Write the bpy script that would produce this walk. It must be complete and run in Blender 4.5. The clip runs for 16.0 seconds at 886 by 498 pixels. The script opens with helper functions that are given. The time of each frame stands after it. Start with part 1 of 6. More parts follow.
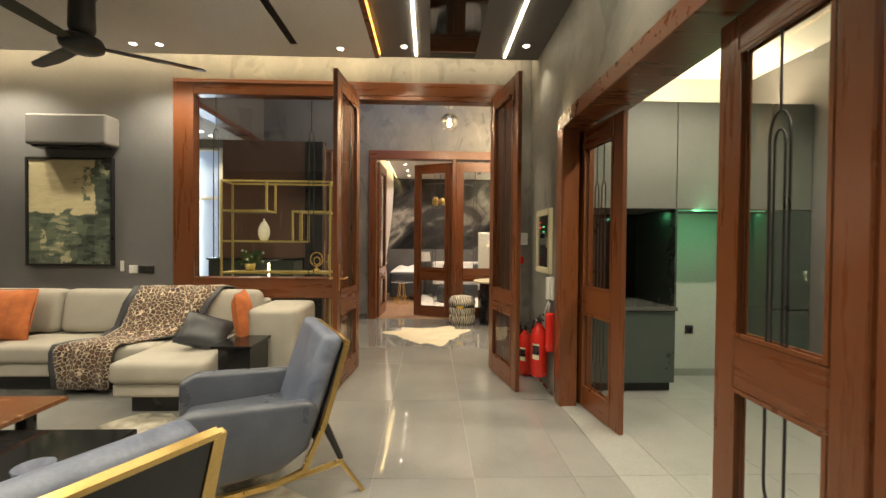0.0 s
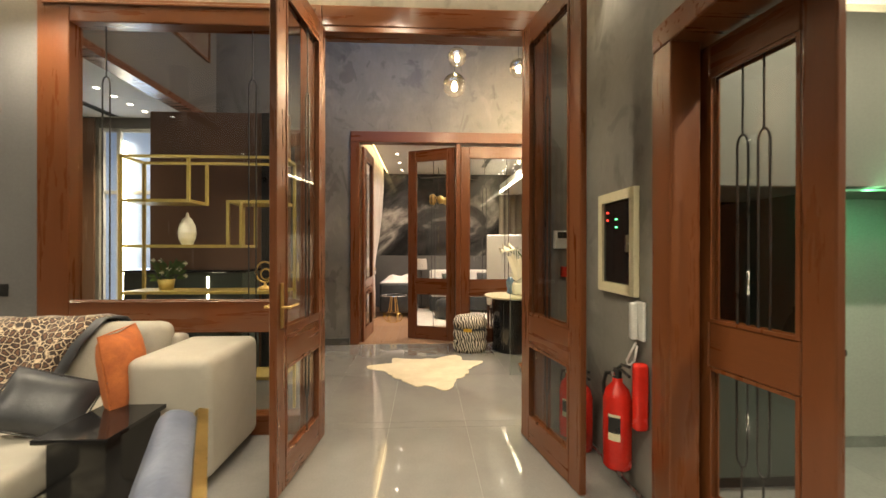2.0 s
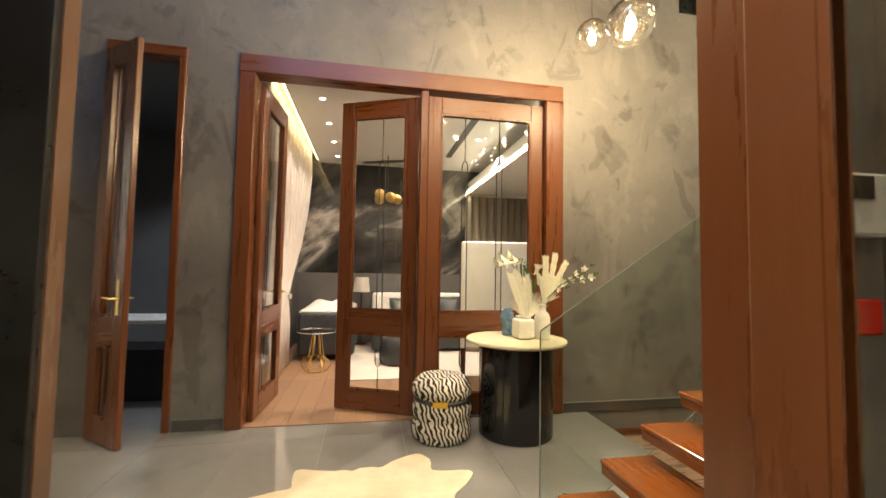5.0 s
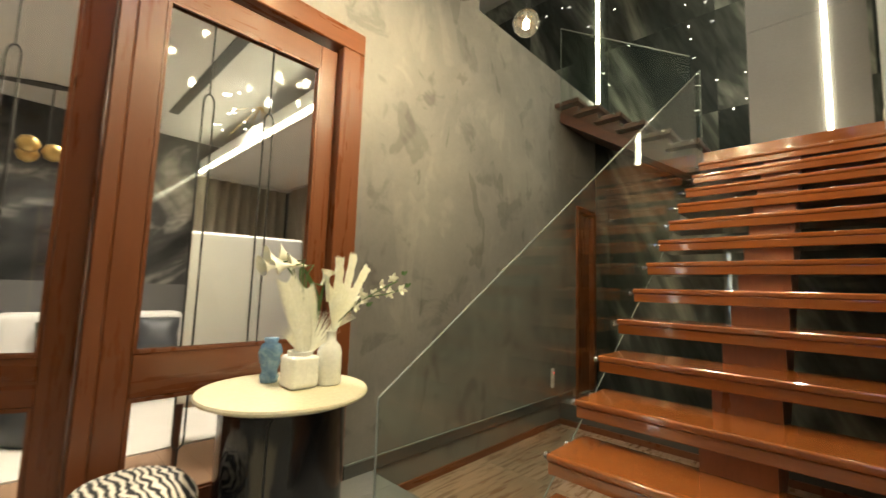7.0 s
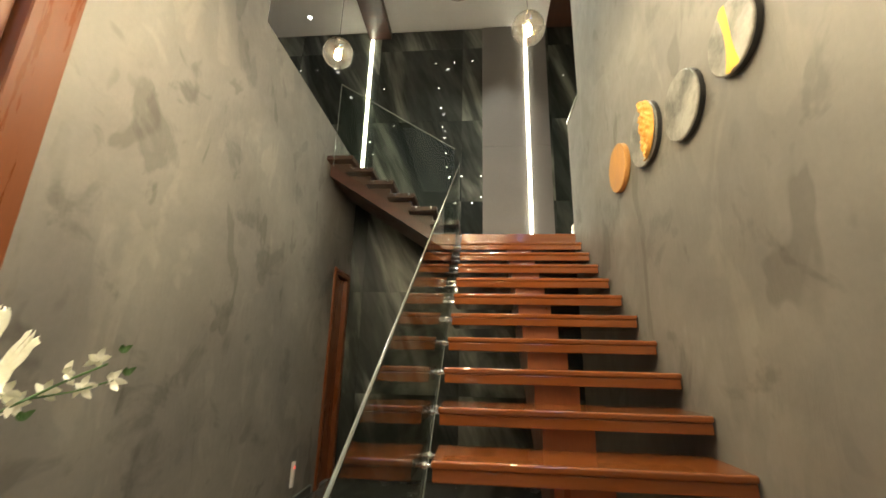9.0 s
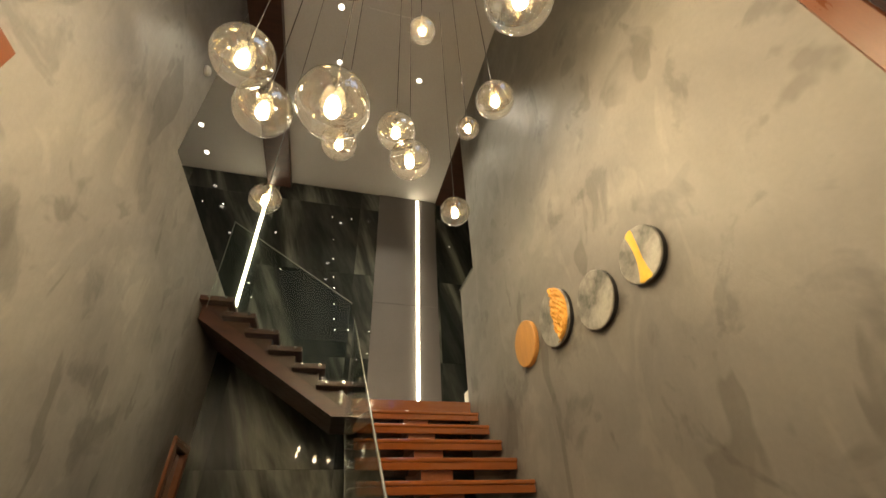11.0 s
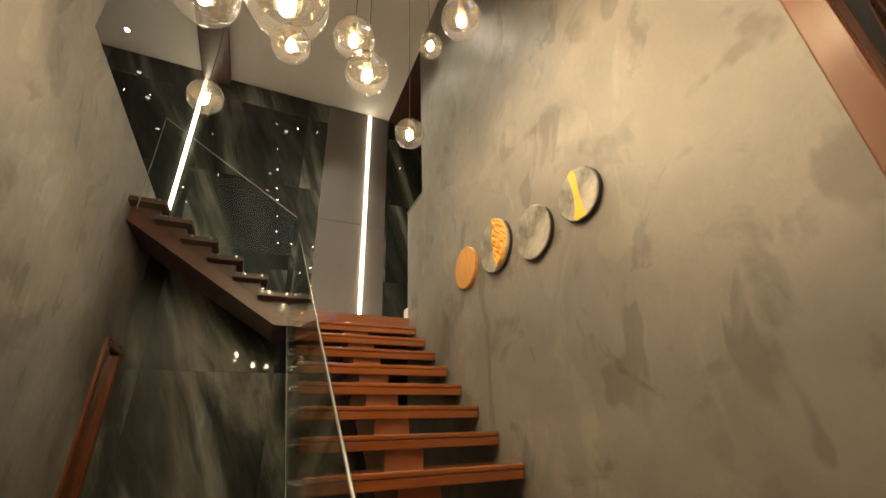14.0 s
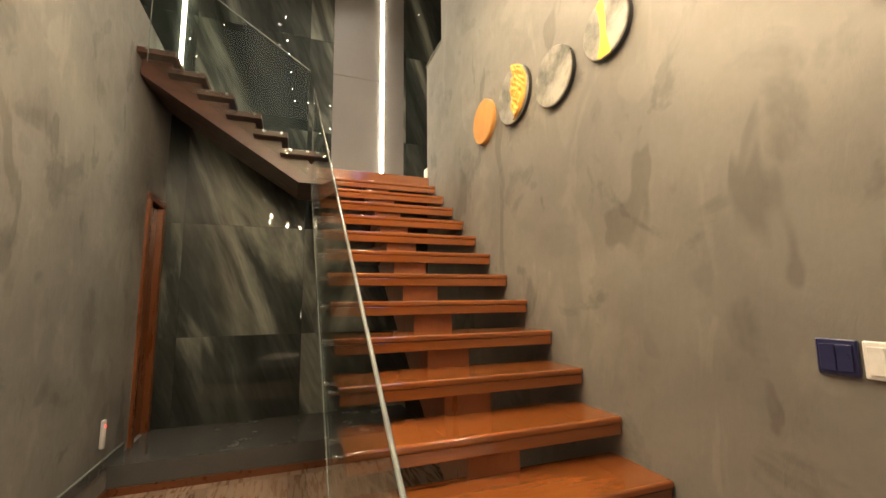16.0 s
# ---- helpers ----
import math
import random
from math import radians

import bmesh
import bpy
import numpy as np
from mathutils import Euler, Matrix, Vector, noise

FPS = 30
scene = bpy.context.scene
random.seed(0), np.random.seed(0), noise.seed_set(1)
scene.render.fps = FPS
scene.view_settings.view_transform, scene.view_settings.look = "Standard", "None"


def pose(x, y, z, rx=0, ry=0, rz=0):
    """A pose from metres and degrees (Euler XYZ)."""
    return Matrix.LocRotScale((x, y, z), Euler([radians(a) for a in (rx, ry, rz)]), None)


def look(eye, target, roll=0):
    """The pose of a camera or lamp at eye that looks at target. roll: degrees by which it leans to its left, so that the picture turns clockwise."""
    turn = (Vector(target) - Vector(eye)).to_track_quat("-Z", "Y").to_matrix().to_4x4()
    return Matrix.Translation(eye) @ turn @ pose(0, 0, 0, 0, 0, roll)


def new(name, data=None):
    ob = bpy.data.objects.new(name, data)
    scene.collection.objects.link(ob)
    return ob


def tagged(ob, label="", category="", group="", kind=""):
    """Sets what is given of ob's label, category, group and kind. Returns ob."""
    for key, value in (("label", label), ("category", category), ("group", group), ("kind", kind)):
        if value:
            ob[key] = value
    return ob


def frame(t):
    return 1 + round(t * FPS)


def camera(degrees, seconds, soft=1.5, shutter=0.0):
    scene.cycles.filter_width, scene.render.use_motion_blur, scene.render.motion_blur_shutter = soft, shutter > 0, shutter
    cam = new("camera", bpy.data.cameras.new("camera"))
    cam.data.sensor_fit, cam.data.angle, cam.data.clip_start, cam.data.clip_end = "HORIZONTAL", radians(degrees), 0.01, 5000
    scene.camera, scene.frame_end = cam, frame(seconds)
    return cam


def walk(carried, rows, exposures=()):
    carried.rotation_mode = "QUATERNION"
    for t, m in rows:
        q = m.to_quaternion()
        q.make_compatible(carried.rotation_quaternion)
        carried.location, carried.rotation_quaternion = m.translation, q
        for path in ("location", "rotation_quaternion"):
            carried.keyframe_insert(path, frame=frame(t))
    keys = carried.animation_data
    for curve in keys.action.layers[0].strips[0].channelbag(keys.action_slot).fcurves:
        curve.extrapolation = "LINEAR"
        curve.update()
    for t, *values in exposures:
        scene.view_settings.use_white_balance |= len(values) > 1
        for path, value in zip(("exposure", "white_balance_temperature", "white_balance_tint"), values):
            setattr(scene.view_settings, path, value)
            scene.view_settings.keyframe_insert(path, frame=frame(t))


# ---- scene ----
cam = camera(94.9, 16.0, shutter=0.3)
PATH = [
    (0, (0.486, 0.511, 1.435), (0.55, 2.51, 1.405), 0.5),
    (0.5, (0.464, 0.859, 1.426), (0.539, 2.858, 1.405), 0.6),
    (1, (0.421, 1.258, 1.411), (0.514, 3.255, 1.396), 0.5),
    (1.5, (0.423, 1.672, 1.417), (0.518, 3.669, 1.406), 0.4),
    (2, (0.425, 2.093, 1.417), (0.518, 4.091, 1.416), 0.1),
    (2.5, (0.365, 2.534, 1.39), (0.492, 4.53, 1.413), 0.9),
    (3, (0.378, 2.957, 1.424), (0.501, 4.953, 1.453), 0.8),
    (3.2, (0.386, 3.117, 1.421), (0.508, 5.113, 1.458), 0.8),
    (5.5, (0.494, 4.84, 1.304), (1.052, 6.757, 1.433), 1.1),
    (6.2, (0.588, 5.273, 1.287), (1.525, 7.033, 1.444), 1.6),
    (6.5, (0.625, 5.454, 1.284), (1.748, 7.1, 1.462), 2.0),
    (7, (0.684, 5.702, 1.305), (2.113, 7.087, 1.501), 1.9),
    (7.5, (0.73, 5.913, 1.325), (2.407, 6.981, 1.546), 2.4),
    (8, (0.775, 6.116, 1.319), (2.61, 6.861, 1.601), 2.3),
    (8.5, (0.882, 6.261, 1.33), (2.794, 6.702, 1.717), 2.0),
    (9, (0.983, 6.384, 1.375), (2.903, 6.561, 1.908), 1.4),
    (9.5, (1.078, 6.515, 1.416), (2.943, 6.465, 2.135), 0.5),
    (10, (1.103, 6.623, 1.444), (2.878, 6.403, 2.339), -0.4),
    (12.5, (1.029, 6.893, 1.6), (2.384, 6.254, 2.925), -4.5),
    (13, (1.041, 6.892, 1.563), (2.492, 6.176, 2.738), -4.0),
    (13.5, (1.032, 6.87, 1.512), (2.585, 6.118, 2.523), -3.3),
    (14, (1.021, 6.822, 1.479), (2.668, 6.069, 2.328), -2.2),
    (14.5, (1.001, 6.809, 1.452), (2.725, 6.061, 2.139), -1.7),
    (15, (0.996, 6.793, 1.415), (2.78, 6.063, 1.949), -1.2),
    (15.5, (0.986, 6.781, 1.379), (2.814, 6.067, 1.767), -1.0),
    (16, (0.977, 6.755, 1.35), (2.839, 6.068, 1.598), -0.6),
]
walk(cam, [(t, look(eye, target, roll)) for t, eye, target, roll in PATH], [(0.0, 0.25, 7000, 8), (2.0, 0.3, 7200, 10), (3.0, 0.4, 7300, 10), (5.5, 0.45, 7000, 6), (6.5, 0.4, 6600, 0), (8.0, 0.35, 6400, 0), (9.0, 0.36, 6300, 4), (10.0, 0.06, 6450, 7), (12.5, -0.48, 7900, 11), (13.0, -0.42, 7900, 11), (14.0, -0.1, 7200, 12), (14.5, 0.05, 6800, 13), (16.0, 0.68, 6800, 12)])

# ---- world and light ----
world = bpy.data.worlds.new("dusk")
scene.world = world
world.use_nodes = True
wn = world.node_tree
sky = wn.nodes.new("ShaderNodeTexSky")
sky.sky_type, sky.sun_disc = "NISHITA", False
sky.sun_elevation, sky.sun_rotation = radians(1.0), radians(200)
wn.links.new(sky.outputs[0], wn.nodes["Background"].inputs[0])
wn.nodes["Background"].inputs[1].default_value = 0.12


def lamp(kind, name, place, power, color, size=0.05, target=None, spot=100, sy=None):
    d = bpy.data.lights.new(name, kind)
    d.energy, d.color = power, color
    ob = new(name, d)
    if kind == "AREA":
        d.shape, d.size, d.size_y = "RECTANGLE", size, sy or size
    else:
        d.shadow_soft_size = size
    if kind == "SPOT":
        d.spot_size, d.spot_blend = radians(spot), 0.6
    ob.matrix_world = look(place, target) if target else pose(*place)
    return ob


WARM, AMBER, NEUTRAL = (1.0, 0.82, 0.56), (1.0, 0.74, 0.43), (1.0, 0.92, 0.75)


# ---- materials ----
def tree(name):
    m = bpy.data.materials.new(name)
    m.use_nodes = True
    return m, m.node_tree, m.node_tree.nodes["Principled BSDF"]


def coords(nt, stretch=(1, 1, 1), turn=(0, 0, 0)):
    tc, mp = nt.nodes.new("ShaderNodeTexCoord"), nt.nodes.new("ShaderNodeMapping")
    mp.inputs["Scale"].default_value = stretch
    mp.inputs["Rotation"].default_value = [radians(a) for a in turn]
    nt.links.new(tc.outputs["Object"], mp.inputs[0])
    return mp.outputs[0]


def noise_tex(nt, vec, scale, detail=4, rough=0.55, distort=0.0):
    n = nt.nodes.new("ShaderNodeTexNoise")
    n.inputs["Scale"].default_value, n.inputs["Detail"].default_value = scale, detail
    n.inputs["Roughness"].default_value, n.inputs["Distortion"].default_value = rough, distort
    nt.links.new(vec, n.inputs["Vector"])
    return n.outputs[0]


def ramp(nt, fac, stops):
    r = nt.nodes.new("ShaderNodeValToRGB")
    e = r.color_ramp.elements
    while len(e) < len(stops):
        e.new(0.5)
    for el, (p, c) in zip(e, stops):
        el.position, el.color = p, (*c, 1)
    nt.links.new(fac, r.inputs[0])
    return r.outputs[0]


def blend(nt, a, b, fac, mode="MULTIPLY"):
    m = nt.nodes.new("ShaderNodeMix")
    m.data_type, m.blend_type = "RGBA", mode
    m.inputs[0].default_value = fac
    nt.links.new(a, m.inputs[6])
    nt.links.new(b, m.inputs[7])
    return m.outputs[2]


def bump(nt, p, height, strength, dist=0.01):
    b = nt.nodes.new("ShaderNodeBump")
    b.inputs["Strength"].default_value, b.inputs["Distance"].default_value = strength, dist
    nt.links.new(height, b.inputs["Height"])
    nt.links.new(b.outputs[0], p.inputs["Normal"])


def surf(name, c1, c2, scale=6, rough=0.5, metal=0.0, bmp=0.1, stretch=(1, 1, 1), coat=0.0, fine=60, rvar=0.1, spec=0.5, random_tone=0.0, lo=0.3, hi=0.7, distort=0.0):
    """A surface with grain at two scales, uneven gloss and fine relief."""
    m, nt, p = tree(name)
    v = coords(nt, stretch)
    if random_tone:
        oj, ad = nt.nodes.new("ShaderNodeObjectInfo"), nt.nodes.new("ShaderNodeVectorMath")
        ad.operation = "MULTIPLY_ADD"
        ad.inputs[1].default_value = (37, 53, 71)
        nt.links.new(oj.outputs["Random"], ad.inputs[0])
        nt.links.new(v, ad.inputs[2])
        v = ad.outputs[0]
    big = noise_tex(nt, v, scale, 5, 0.6, distort)
    small = noise_tex(nt, v, fine, 3)
    col = ramp(nt, big, [(lo, c1), (hi, c2)])
    col = blend(nt, col, ramp(nt, small, [(0.3, (0.82, 0.82, 0.82)), (0.7, (1, 1, 1))]), 0.6)
    if random_tone:
        oi = nt.nodes.new("ShaderNodeObjectInfo")
        r = 1 - random_tone
        col = blend(nt, col, ramp(nt, oi.outputs["Random"], [(0, (r, r, r)), (1, (1, 1, 1))]), 1.0)
    nt.links.new(col, p.inputs["Base Color"])
    rr = ramp(nt, big, [(0.3, (max(rough - rvar, 0.02),) * 3), (0.7, (min(rough + rvar, 1),) * 3)])
    nt.links.new(rr, p.inputs["Roughness"])
    p.inputs["Metallic"].default_value = metal
    p.inputs["Coat Weight"].default_value = coat
    p.inputs["Coat Roughness"].default_value = 0.15 if rough > 0.12 else 0.03
    p.inputs["Specular IOR Level"].default_value = spec
    if bmp:
        bump(nt, p, small, bmp)
    return m


def plaster(name, dark, mid, light):
    """Troweled plaster: cloudy drifts, overlapping trowel patches and small smears."""
    m, nt, p = tree(name)
    v = coords(nt)
    cloud = noise_tex(nt, v, 0.9, 5, 0.6, 0.4)
    patch = noise_tex(nt, v, 2.6, 4, 0.6, 0.5)
    vs = nt.nodes.new("ShaderNodeTexVoronoi")
    vs.feature = "SMOOTH_F1"
    vs.inputs["Scale"].default_value, vs.inputs["Smoothness"].default_value = 3.4, 0.35
    warp = nt.nodes.new("ShaderNodeMix")
    warp.data_type = "VECTOR"
    warp.inputs[0].default_value = 0.28
    nn = nt.nodes.new("ShaderNodeTexNoise")
    nn.inputs["Scale"].default_value = 2.5
    nt.links.new(v, nn.inputs["Vector"])
    nt.links.new(v, warp.inputs[4])
    nt.links.new(nn.outputs["Color"], warp.inputs[5])
    nt.links.new(warp.outputs[1], vs.inputs["Vector"])
    fine = noise_tex(nt, v, 40, 3)
    col = ramp(nt, cloud, [(0.32, mid), (0.68, light)])
    smear = noise_tex(nt, coords(nt, (1.6, 1, 0.8), (0, 35, 0)), 1.7, 3, 0.55, 0.9)
    col = blend(nt, col, ramp(nt, patch, [(0.36, (0.64, 0.64, 0.64)), (0.43, (1, 1, 1))]), 0.78)
    col = blend(nt, col, ramp(nt, smear, [(0.36, (0.70, 0.69, 0.68)), (0.40, (1, 1, 1)), (0.58, (1, 1, 1)), (0.63, (1.16, 1.16, 1.14))]), 0.92)
    col = blend(nt, col, ramp(nt, vs.outputs["Distance"], [(0.10, (0.74, 0.75, 0.76)), (0.15, (1, 1, 1))]), 0.45)
    col = blend(nt, col, ramp(nt, fine, [(0.3, (0.9, 0.9, 0.9)), (0.7, (1, 1, 1))]), 0.6)
    nt.links.new(col, p.inputs["Base Color"])
    nt.links.new(ramp(nt, patch, [(0.3, (0.38,) * 3), (0.7, (0.62,) * 3)]), p.inputs["Roughness"])
    trowel = noise_tex(nt, coords(nt, (3.0, 1, 1.0), (0, 50, 0)), 4.0, 5, 0.6, 0.35)
    ht = nt.nodes.new("ShaderNodeMath")
    ht.operation = "ADD"
    nt.links.new(smear, ht.inputs[0])
    nt.links.new(trowel, ht.inputs[1])
    bump(nt, p, ht.outputs[0], 0.32, 0.012)
    return m


def marble(name, base, mid, vein, turn=(0, 0, 0), scale=1.0, rough=0.1, stretch=(1, 1, 1), soft=True, per_piece=False):
    """Polished stone with streaks: soft drifting bands, or thin branching veins."""
    m, nt, p = tree(name)
    v0 = coords(nt, (1, 1, 1), turn)
    mp = nt.nodes.new("ShaderNodeMapping")
    mp.inputs["Scale"].default_value = stretch
    nt.links.new(v0, mp.inputs[0])
    v = mp.outputs[0]
    if per_piece:
        oj, ad = nt.nodes.new("ShaderNodeObjectInfo"), nt.nodes.new("ShaderNodeVectorMath")
        ad.operation = "MULTIPLY_ADD"
        ad.inputs[1].default_value = (5, 17, 9)
        nt.links.new(oj.outputs["Random"], ad.inputs[0])
        nt.links.new(v, ad.inputs[2])
        v = ad.outputs[0]
    n1 = noise_tex(nt, v, 1.0 * scale, 5, 0.55, 0.8)
    n2 = noise_tex(nt, v, 2.4 * scale, 6, 0.6, 1.4)
    n3 = noise_tex(nt, v, 9 * scale, 4, 0.6, 0.6)
    if soft:
        col = ramp(nt, n1, [(0.40, base), (0.53, mid), (0.63, vein), (0.72, mid)])
        col = blend(nt, col, ramp(nt, n3, [(0.35, (0.6, 0.6, 0.6)), (0.65, (1, 1, 1))]), 0.8)
    else:
        col = ramp(nt, n1, [(0.42, base), (0.66, mid)])
        line = ramp(nt, n2, [(0.455, (0, 0, 0)), (0.5, (1, 1, 1)), (0.545, (0, 0, 0))])
        gate = ramp(nt, n1, [(0.47, (0, 0, 0)), (0.66, (1, 1, 1))])
        mx = nt.nodes.new("ShaderNodeMix")
        mx.data_type = "RGBA"
        nt.links.new(blend(nt, line, gate, 1.0), mx.inputs[0])
        nt.links.new(col, mx.inputs[6])
        mx.inputs[7].default_value = (*vein, 1)
        col = mx.outputs[2]
    nt.links.new(col, p.inputs["Base Color"])
    p.inputs["Roughness"].default_value = rough
    return m


def glow(name, color, strength):
    m, nt, p = tree(name)
    p.inputs["Base Color"].default_value = (*color, 1)
    p.inputs["Emission Color"].default_value = (*color, 1)
    p.inputs["Emission Strength"].default_value = strength
    return m


def pane_glass(name, tint=(1, 1, 1), gloss=0.6, base=0.035, rough=0.0, haze=0.0):
    """Thin clear glass: straight-through light, with gloss that grows towards grazing views."""
    m = bpy.data.materials.new(name)
    m.use_nodes = True
    nt = m.node_tree
    nt.nodes.clear()
    out, mix = nt.nodes.new("ShaderNodeOutputMaterial"), nt.nodes.new("ShaderNodeMixShader")
    tr, gl, lw = nt.nodes.new("ShaderNodeBsdfTransparent"), nt.nodes.new("ShaderNodeBsdfGlossy"), nt.nodes.new("ShaderNodeLayerWeight")
    pw, sc = nt.nodes.new("ShaderNodeMath"), nt.nodes.new("ShaderNodeMath")
    tr.inputs[0].default_value = (*tint, 1)
    gl.inputs["Roughness"].default_value = rough
    lw.inputs[0].default_value = 0.5
    pw.operation, sc.operation = "POWER", "MULTIPLY_ADD"
    pw.inputs[1].default_value = 4.0
    sc.inputs[1].default_value, sc.inputs[2].default_value = gloss, base
    nt.links.new(lw.outputs["Facing"], pw.inputs[0])
    nt.links.new(pw.outputs[0], sc.inputs[0])
    nt.links.new(sc.outputs[0], mix.inputs[0])
    nt.links.new(gl.outputs[0], mix.inputs[2])
    if haze:
        film, mx = nt.nodes.new("ShaderNodeBsdfTranslucent"), nt.nodes.new("ShaderNodeMixShader")
        mx.inputs[0].default_value = haze
        nt.links.new(tr.outputs[0], mx.inputs[1])
        nt.links.new(film.outputs[0], mx.inputs[2])
        nt.links.new(mx.outputs[0], mix.inputs[1])
    else:
        nt.links.new(tr.outputs[0], mix.inputs[1])
    nt.links.new(mix.outputs[0], out.inputs[0])
    return m


def half_mirror(name, color, fac):
    m = bpy.data.materials.new(name)
    m.use_nodes = True
    nt = m.node_tree
    nt.nodes.clear()
    out, mix = nt.nodes.new("ShaderNodeOutputMaterial"), nt.nodes.new("ShaderNodeMixShader")
    tr, gl = nt.nodes.new("ShaderNodeBsdfTransparent"), nt.nodes.new("ShaderNodeBsdfGlossy")
    tr.inputs[0].default_value = (0.90, 0.87, 0.78, 1)
    gl.inputs[0].default_value, gl.inputs["Roughness"].default_value = (*color, 1), 0.03
    mix.inputs[0].default_value = fac
    for i, n in ((1, tr), (2, gl)):
        nt.links.new(n.outputs[0], mix.inputs[i])
    nt.links.new(mix.outputs[0], out.inputs[0])
    return m


def spots(name, back, ring, core, scale=16):
    """Leopard print: dark broken rings on a warm ground."""
    m, nt, p = tree(name)
    v = coords(nt)
    vor = nt.nodes.new("ShaderNodeTexVoronoi")
    vor.inputs["Scale"].default_value = scale
    nt.links.new(v, vor.inputs["Vector"])
    vor.feature = "DISTANCE_TO_EDGE"
    col = ramp(nt, vor.outputs["Distance"], [(0.0, back), (0.025, back), (0.065, ring), (0.20, ring), (0.30, core), (0.42, core)])
    nt.links.new(col, p.inputs["Base Color"])
    p.inputs["Roughness"].default_value = 0.8
    p.inputs["Sheen Weight"].default_value = 0.3
    return m


def stripes(name, a, b, scale=9, distort=5.0):
    """Zebra print: wavering stripes."""
    m, nt, p = tree(name)
    v = coords(nt, (1, 1, 1.4), (20, 10, 0))
    w = nt.nodes.new("ShaderNodeTexWave")
    w.inputs["Scale"].default_value, w.inputs["Distortion"].default_value = scale, distort
    w.inputs["Detail"].default_value, w.inputs["Detail Scale"].default_value = 1.5, 1.2
    nt.links.new(v, w.inputs["Vector"])
    nt.links.new(ramp(nt, w.outputs["Fac"], [(0.47, a), (0.53, b)]), p.inputs["Base Color"])
    p.inputs["Roughness"].default_value = 0.85
    return m


M_PLASTER = plaster("troweled_plaster", (0.12, 0.12, 0.11), (0.138, 0.131, 0.119), (0.225, 0.213, 0.188))
M_GREY_PAINT = surf("charcoal_wall_paint", (0.125, 0.122, 0.122), (0.165, 0.160, 0.158), 1.2, 0.6, bmp=0.08)
M_WHITE = surf("white_ceiling_paint", (0.62, 0.61, 0.59), (0.70, 0.69, 0.67), 0.8, 0.7, bmp=0.03)
M_FRAME = surf("mahogany_frame", (0.128, 0.038, 0.012), (0.160, 0.051, 0.016), 3, 0.32, stretch=(6, 6, 0.5), bmp=0.02, coat=0.3, fine=40, lo=0.2, hi=0.8)
M_FRAME_H = surf("mahogany_frame_across", (0.128, 0.038, 0.012), (0.160, 0.051, 0.016), 3, 0.32, stretch=(0.5, 6, 6), bmp=0.02, coat=0.3, fine=40, lo=0.2, hi=0.8)
M_TREAD = surf("polished_tread_wood", (0.200, 0.057, 0.013), (0.255, 0.080, 0.020), 3, 0.12, rvar=0.04, stretch=(7, 0.6, 7), bmp=0.02, coat=0.6, fine=18, random_tone=0.14)
M_STRINGER = surf("stringer_wood", (0.21, 0.062, 0.018), (0.27, 0.088, 0.028), 3, 0.35, stretch=(7, 3, 0.8), bmp=0.06, coat=0.2, fine=26)
M_DARKWOOD = surf("dark_brown_wood", (0.042, 0.017, 0.010), (0.074, 0.030, 0.017), 3, 0.4, stretch=(5, 0.8, 5), bmp=0.06, fine=26)
M_TILE = surf("grey_porcelain_tile", (0.215, 0.213, 0.203), (0.275, 0.270, 0.256), 1.6, 0.05, bmp=0.0, random_tone=0.05, coat=0.5, spec=0.9, rvar=0.02, fine=90)
M_GROUT = surf("pale_grout", (0.25, 0.245, 0.23), (0.30, 0.295, 0.28), 8, 0.5)
M_PANTRYTILE = surf("pale_grey_tile", (0.255, 0.253, 0.240), (0.315, 0.310, 0.292), 1.5, 0.10, bmp=0.0, rvar=0.03, random_tone=0.04)
M_PLANK = surf("oak_plank", (0.28, 0.175, 0.110), (0.42, 0.29, 0.20), 3, 0.30, stretch=(0.9, 9, 9), bmp=0.06, random_tone=0.4, fine=22)
M_BEDPLANK = surf("warm_oak_plank", (0.30, 0.17, 0.10), (0.43, 0.27, 0.17), 3, 0.36, stretch=(9, 0.9, 9), bmp=0.06, random_tone=0.25, fine=22)
M_MARBLE = marble("dark_green_marble", (0.026, 0.031, 0.029), (0.060, 0.068, 0.061), (0.25, 0.265, 0.225), (22, 0, 0), 0.9, 0.025, (1, 1.4, 0.27), per_piece=True)
M_BEDMARBLE = marble("black_veined_marble", (0.022, 0.023, 0.024), (0.085, 0.085, 0.084), (0.56, 0.53, 0.48), (0, 38, 0), 0.8, 0.06, (0.55, 1, 1.25))
M_PANEL = surf("matte_mauve_grey_panel", (0.165, 0.155, 0.150), (0.20, 0.19, 0.182), 0.7, 0.42, bmp=0.02)
M_BLACK = surf("satin_black_metal", (0.012, 0.012, 0.012), (0.022, 0.022, 0.022), 6, 0.35, bmp=0.02)
M_BLACKGLOSS = surf("black_lacquer", (0.008, 0.008, 0.009), (0.014, 0.014, 0.015), 3, 0.09, bmp=0.0, rvar=0.04)
M_BLACKMIRROR = surf("black_mirror_panel", (0.01, 0.012, 0.011), (0.016, 0.018, 0.017), 2, 0.03, bmp=0.0, rvar=0.01)
M_GOLD = surf("brushed_gold", (0.64, 0.44, 0.16), (0.73, 0.52, 0.21), 8, 0.34, 1.0, bmp=0.01)
M_GOLDPAINT = surf("gold_painted_steel", (0.46, 0.35, 0.10), (0.58, 0.45, 0.16), 8, 0.4, 0.4, bmp=0.03)
M_STEEL = surf("brushed_steel", (0.55, 0.55, 0.53), (0.7, 0.7, 0.68), 10, 0.25, 1.0, bmp=0.02)
